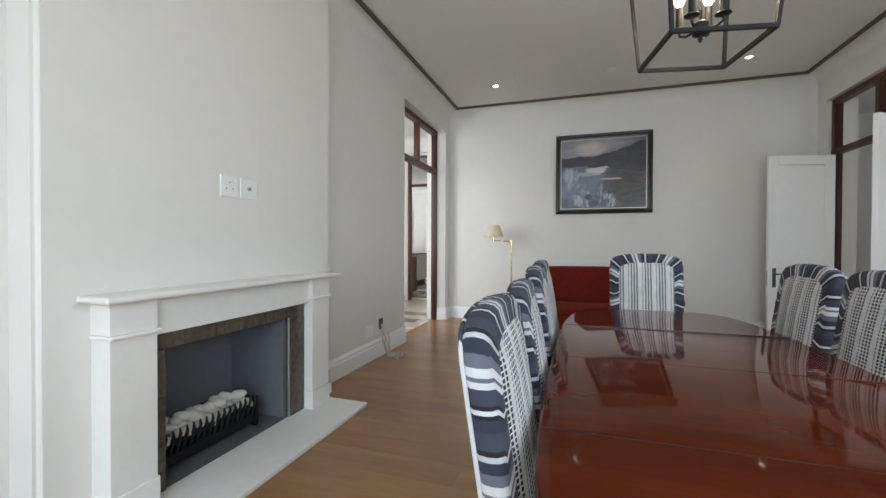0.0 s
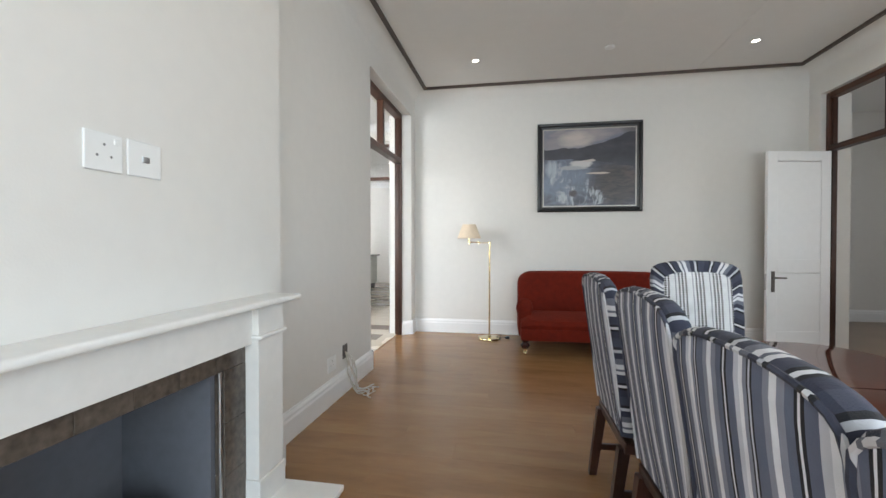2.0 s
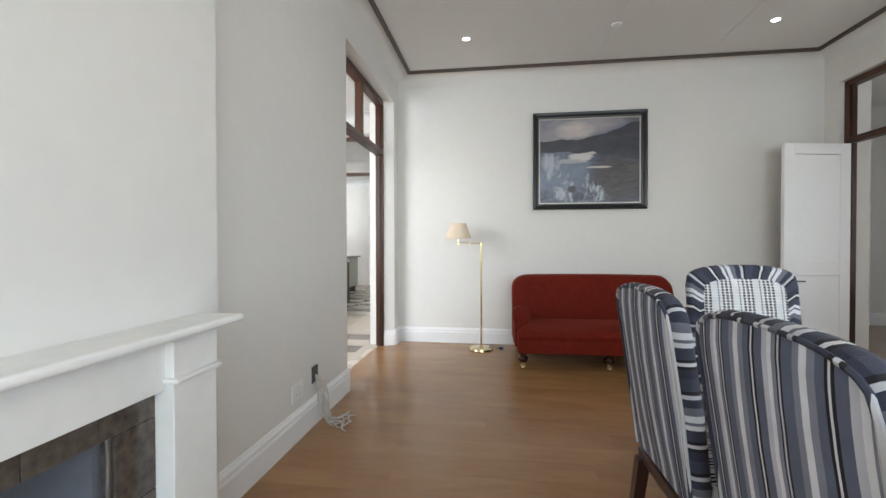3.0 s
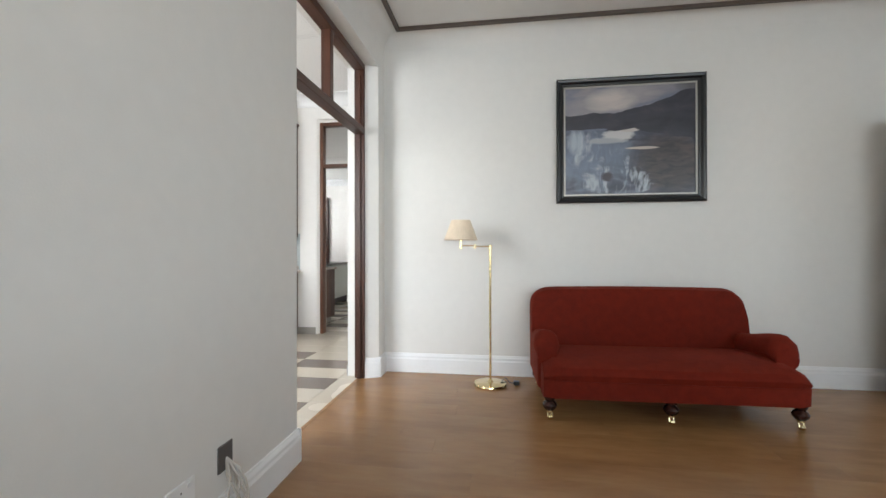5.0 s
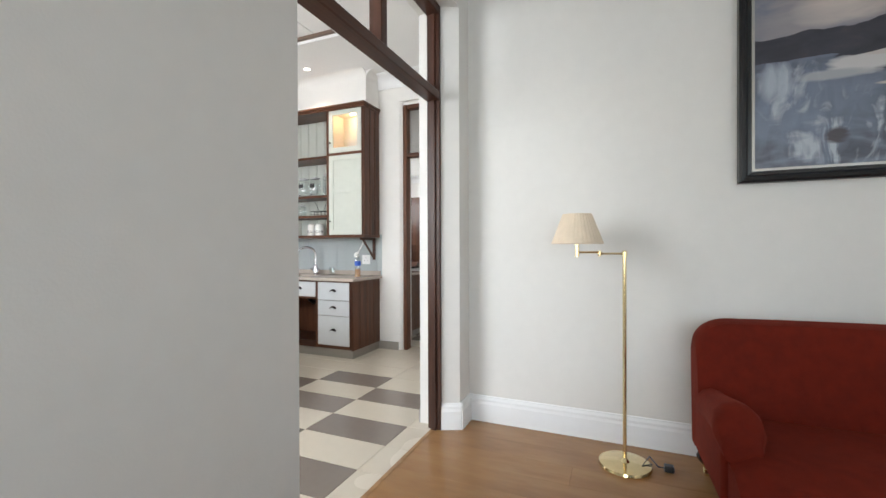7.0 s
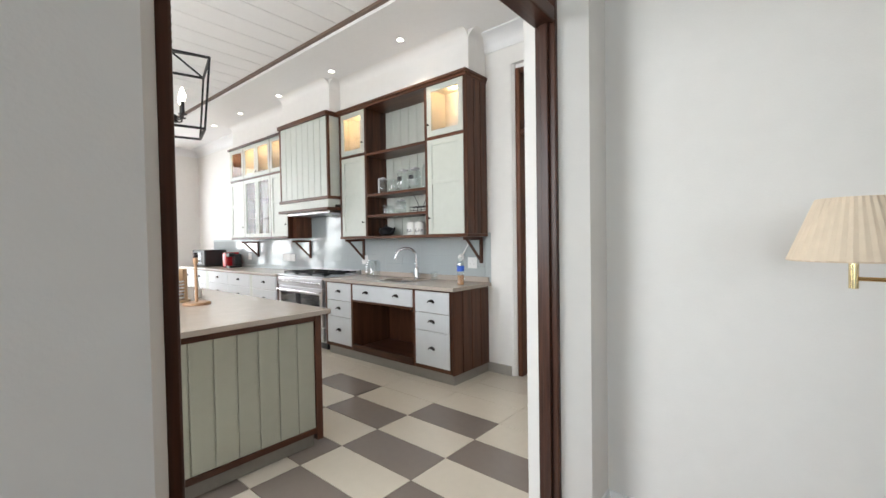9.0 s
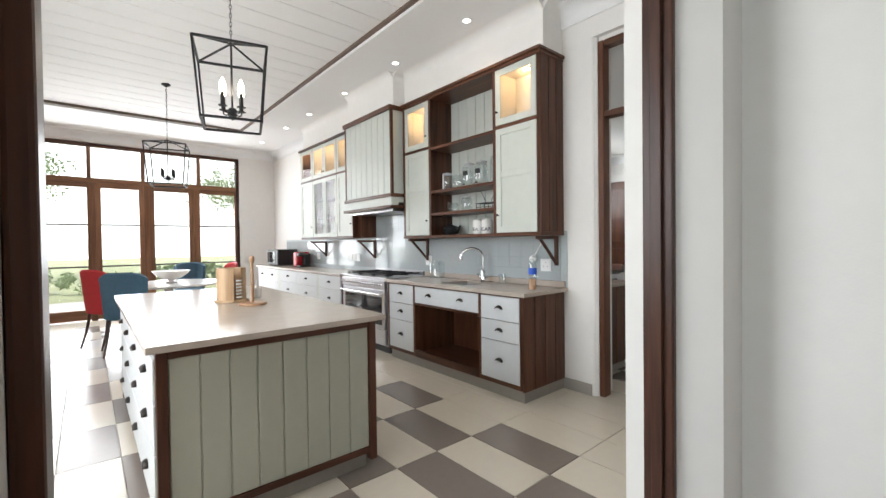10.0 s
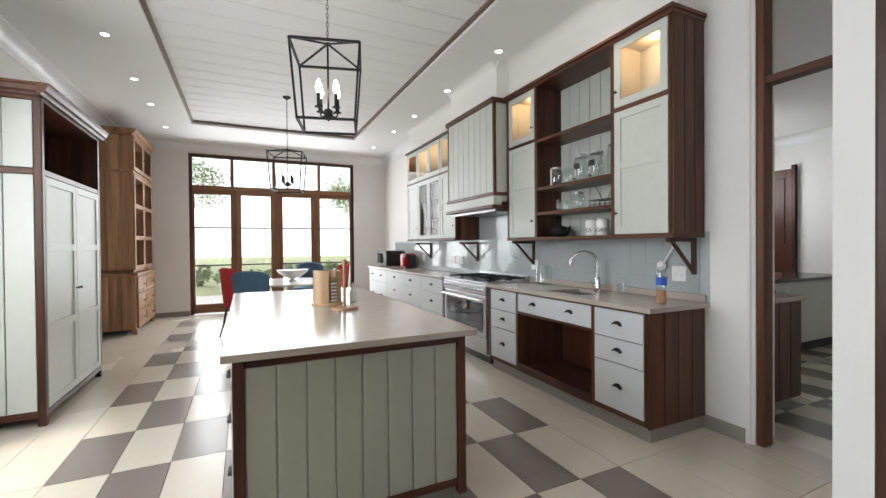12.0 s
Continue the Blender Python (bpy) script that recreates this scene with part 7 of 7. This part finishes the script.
def upholstered_chair(colour_name, label, m, group):
    t = thing("breakfast_chair", label, "chair", group, m)
    fab = bpy.data.materials[colour_name]
    bm = B()
    rows = []
    n = 12
    for k in range(n + 1):
        a = -1.15 + 2.3 * k / n
        bx, by = 0.275 * math.sin(a) / math.sin(1.15), -0.30 + 0.16 * (1 - math.cos(a))
        top = 0.90 - 0.05 * (abs(a) / 1.15) ** 3
        nx, ny = math.sin(a) * .7, -math.cos(a)
        ring = [(bx, by, .40), (bx + nx * .02, by - .02 + ny * .0, .60), (bx + nx * .035, by - .04, .80), (bx + nx * .04, by - .05, top - .02), (bx, by - .035, top), (bx - nx * .04, by - .01, top - .02), (bx - nx * .045, by + .03, .60), (bx - nx * .045, by + .055, .42)]
        rows.append([bm.verts.new(p) for p in ring])
    for a, b in zip(rows, rows[1:]):
        for j in range(8):
            bm.faces.new((a[j], a[(j + 1) % 8], b[(j + 1) % 8], b[j]))
    bm.faces.new(rows[0][::-1])
    bm.faces.new(rows[-1])
    part("backrest", bm, fab, t, smooth=True)
    bm = B()
    box(bm, -.25, -.24, .38, .25, .25, .49, .035, 4)
    part("seat", bm, fab, t, smooth=True)
    for sx in (-1, 1):
        for yy, dy in ((-.21, -.10), (.20, .03)):
            bm = B()
            tube(bm, [(sx * .20, yy, .39), (sx * .215, yy + dy * .4, .18), (sx * .225, yy + dy, 0)], [.02, .016, .011], 8)
            part("leg", bm, MAHOG_D, t, smooth=True)
    return t


mat("teal_blue_fabric", (0.055, 0.125, 0.185), 0.75, vary=0.12, scale=6, bump=0.15, bump_scale=200)
mat("bright_red_fabric", (0.50, 0.022, 0.03), 0.7, vary=0.1, scale=6, bump=0.15, bump_scale=200)
TALL = Matrix.Diagonal((0.95, 1.0, 1.14, 1))
BC = upholstered_chair("teal_blue_fabric", "curved-back teal blue upholstered chair", pose(-7.15, 5.95, 0, 0, 0, 62) @ Matrix.Diagonal((0.86, 1.0, 1.12, 1)), "breakfast chairs")
copy_thing(BC, pose(-9.3, 6.86, 0, 0, 0, 250))
RC = upholstered_chair("bright_red_fabric", "curved-back bright red upholstered chair", pose(-7.78, 5.80, 0, 0, 0, 28) @ TALL, "breakfast chairs")
copy_thing(RC, pose(-8.45, 7.12, 0, 0, 0, 182))

# ---- scullery things ----
t = thing("scullery_cabinet", "dark boarded scullery cabinet end", "cabinet")
bm = B()
box(bm, -3.4, 9.30, 0.10, -2.70, 9.78, 0.86)
part("carcass", bm, REDWOOD, t)
cap_boards(t, -2.70, -2.68, 9.30, 9.78, 0.10, 0.86, 3)
bm = B()
box(bm, -3.4, 9.34, 0, -2.74, 9.75, 0.10)
part("plinth", bm, bpy.data.materials["grey_plinth"], t)
bm = B()
box(bm, -3.42, 9.27, 0.862, -2.66, 9.81, 0.895, 0.004)
tagged(part("scullery_worktop", bm, QUARTZ), "beige quartz scullery worktop", "worktop")
t = thing("dishwasher", "steel fronted dishwasher in the scullery", "dishwasher")
bm = B()
box(bm, -3.9, 10.6, 0.0, -3.46, 11.2, 0.86, 0.004)
part("body", bm, STEEL, t)
bm = B()
box(bm, -3.46, 10.62, 0.72, -3.445, 11.18, 0.85, 0.003)
part("control_panel", bm, STEEL, t)
bm = B()
box(bm, -3.445, 10.85, 0.77, -3.44, 10.98, 0.80)
part("handle", bm, BLACKP, t)
t = thing("scullery_unit", "pale sage scullery base unit", "cabinet")
bm = B()
box(bm, -4.3, 11.22, 0.12, -3.56, 12.75, 0.86)
part("carcass", bm, SAGE, t)
bm = B()
box(bm, -3.56, 11.25, 0.14, -3.54, 12.72, 0.84, 0.003)
part("door", bm, SAGE, t)
bm = B()
box(bm, -4.25, 11.25, 0, -3.60, 12.7, 0.12)
part("plinth", bm, BLACKP, t)
bm = B()
box(bm, -4.3, 10.58, 0.863, -3.50, 12.85, 0.895, 0.004)
tagged(part("scullery_worktop", bm, mat("dark_stone_top", (0.05, 0.045, 0.04), 0.2, vary=0.2)), "dark stone scullery worktop", "worktop")
bm = B()
lathe(bm, [(0.08, 0), (0.11, .03), (0.13, .08), (0.125, .08), (0.10, .03), (0.001, .012)], 20, (-3.62, 11.2, 0.896))
tagged(part("fruit_basket", bm, mat("pink_basket", (0.45, 0.25, 0.2), 0.6), smooth=True), "shallow pinkish bowl on the scullery worktop", "bowl")
t = thing("door_4", "dark brown panelled timber door", "door")
t["kind"] = "structure"
bm = B()
box(bm, -5.30, 13.85, 0, -4.60, 13.898, 2.52, 0.004)
part("leaf", bm, DARKWOOD, t)
for z0, z1 in ((0.2, 1.15), (1.3, 2.38)):
    bm = B()
    box(bm, -5.20, 13.835, z0, -4.70, 13.852, z1, 0.008)
    part("panel", bm, DARKWOOD, t)
for x in (-5.35, -4.60):
    bm = B()
    box(bm, x, 13.82, 0, x + .05, 13.899, 2.58, 0.004)
    part("jamb", bm, DARKWOOD, t)


# ---- floor pieces ----
def tile_mesh(name, w, d, h, material, bev=0.0012):
    bm = B()
    box(bm, 0, 0, 0, w, d, h)
    for v in bm.verts:
        if v.co.z > h * .5:
            v.co.x += bev if v.co.x < w * .5 else -bev
            v.co.y += bev if v.co.y < d * .5 else -bev
    bmesh.ops.recalc_face_normals(bm, faces=bm.faces)
    me = bpy.data.meshes.new(name)
    bm.to_mesh(me)
    bm.free()
    me.materials.append(material)
    return me


TILE_L = mat("beige_porcelain", (0.62, 0.56, 0.465), 0.25, vary=0.025, scale=5, rand=0.1, rough_vary=0.05)
TILE_D = mat("taupe_porcelain", (0.215, 0.18, 0.155), 0.26, vary=0.035, scale=6, rand=0.1, rough_vary=0.05)
kfloor = bpy.data.objects["floor_kitchen"]
TW, TD = 0.632, 0.303
me_l, me_d = tile_mesh("tile", TW - .003, TD - .003, 0.008, TILE_L), tile_mesh("tile", TW - .003, TD - .003, 0.008, TILE_D)
far = {True: [], False: []}
ox, oy = -2.69, 7.464
for i in range(-13, 3):
    for j in range(-13, 22):
        x, y = ox + TW * i, oy + TD * j
        x1 = x + TW - .003
        if x1 < KW or x > -1.27 or y < KS - .3:
            continue
        if y > KN + .3 and x < -5.2:
            continue
        dark = (i + j) % 2 == 0 and (-9 <= j <= 0 and -11 <= i <= 1 or j >= 6)
        if x1 > -1.252:
            far[dark].append((x, y, -1.252, y + TD - .003))
        elif x > -7.6 and 4.3 < y < 8.9:
            ob = new("tile", me_d if dark else me_l)
            ob.location = (x, y, -0.008)
            ob.parent = kfloor
        else:
            far[dark].append((x, y, x1, y + TD - .003))
for dark, cells in far.items():
    bm = B()
    for a in cells:
        box(bm, a[0], a[1], -0.008, a[2], a[3], 0.0)
    ob = part("tile_field", bm, TILE_D if dark else TILE_L, kfloor)
    ob["kind"] = "stuff"

PLANK = wood("oak_plank", (0.245, 0.122, 0.047), (0.385, 0.208, 0.09), "X", 0.26, 0.45, rand=0.10, contrast=0.8)
for _n in PLANK.node_tree.nodes:
    if _n.type == "BUMP":
        _n.inputs["Strength"].default_value = 0.04
    elif _n.type == "MAPPING":
        _n.inputs["Scale"].default_value = (1.1, 4.2, 4.2)
dfloor = bpy.data.objects["floor"]
rng = random.Random(21)
row = 0
y = SY - .05
while y < NY:
    x = -1.25
    first = rng.uniform(0.6, 2.2)
    while x < EX + .3:
        ln = first if x == -1.25 else 2.2
        x1 = min(x + ln, EX + .3)
        bm = B()
        box(bm, x + .0003, y + .0003, -0.012, x1 - .0003, y + .1897, 0.0)
        part("plank", bm, PLANK, dfloor)
        x = x1
    y += 0.19
    row += 1
bm = B()
box(bm, -1.262, OY0 + .047, -0.01, -1.238, OY1 - .043, 0.003, 0.001)
tagged(part("threshold", bm, OAK), "narrow oak threshold strip between floors", "threshold", kind="structure")
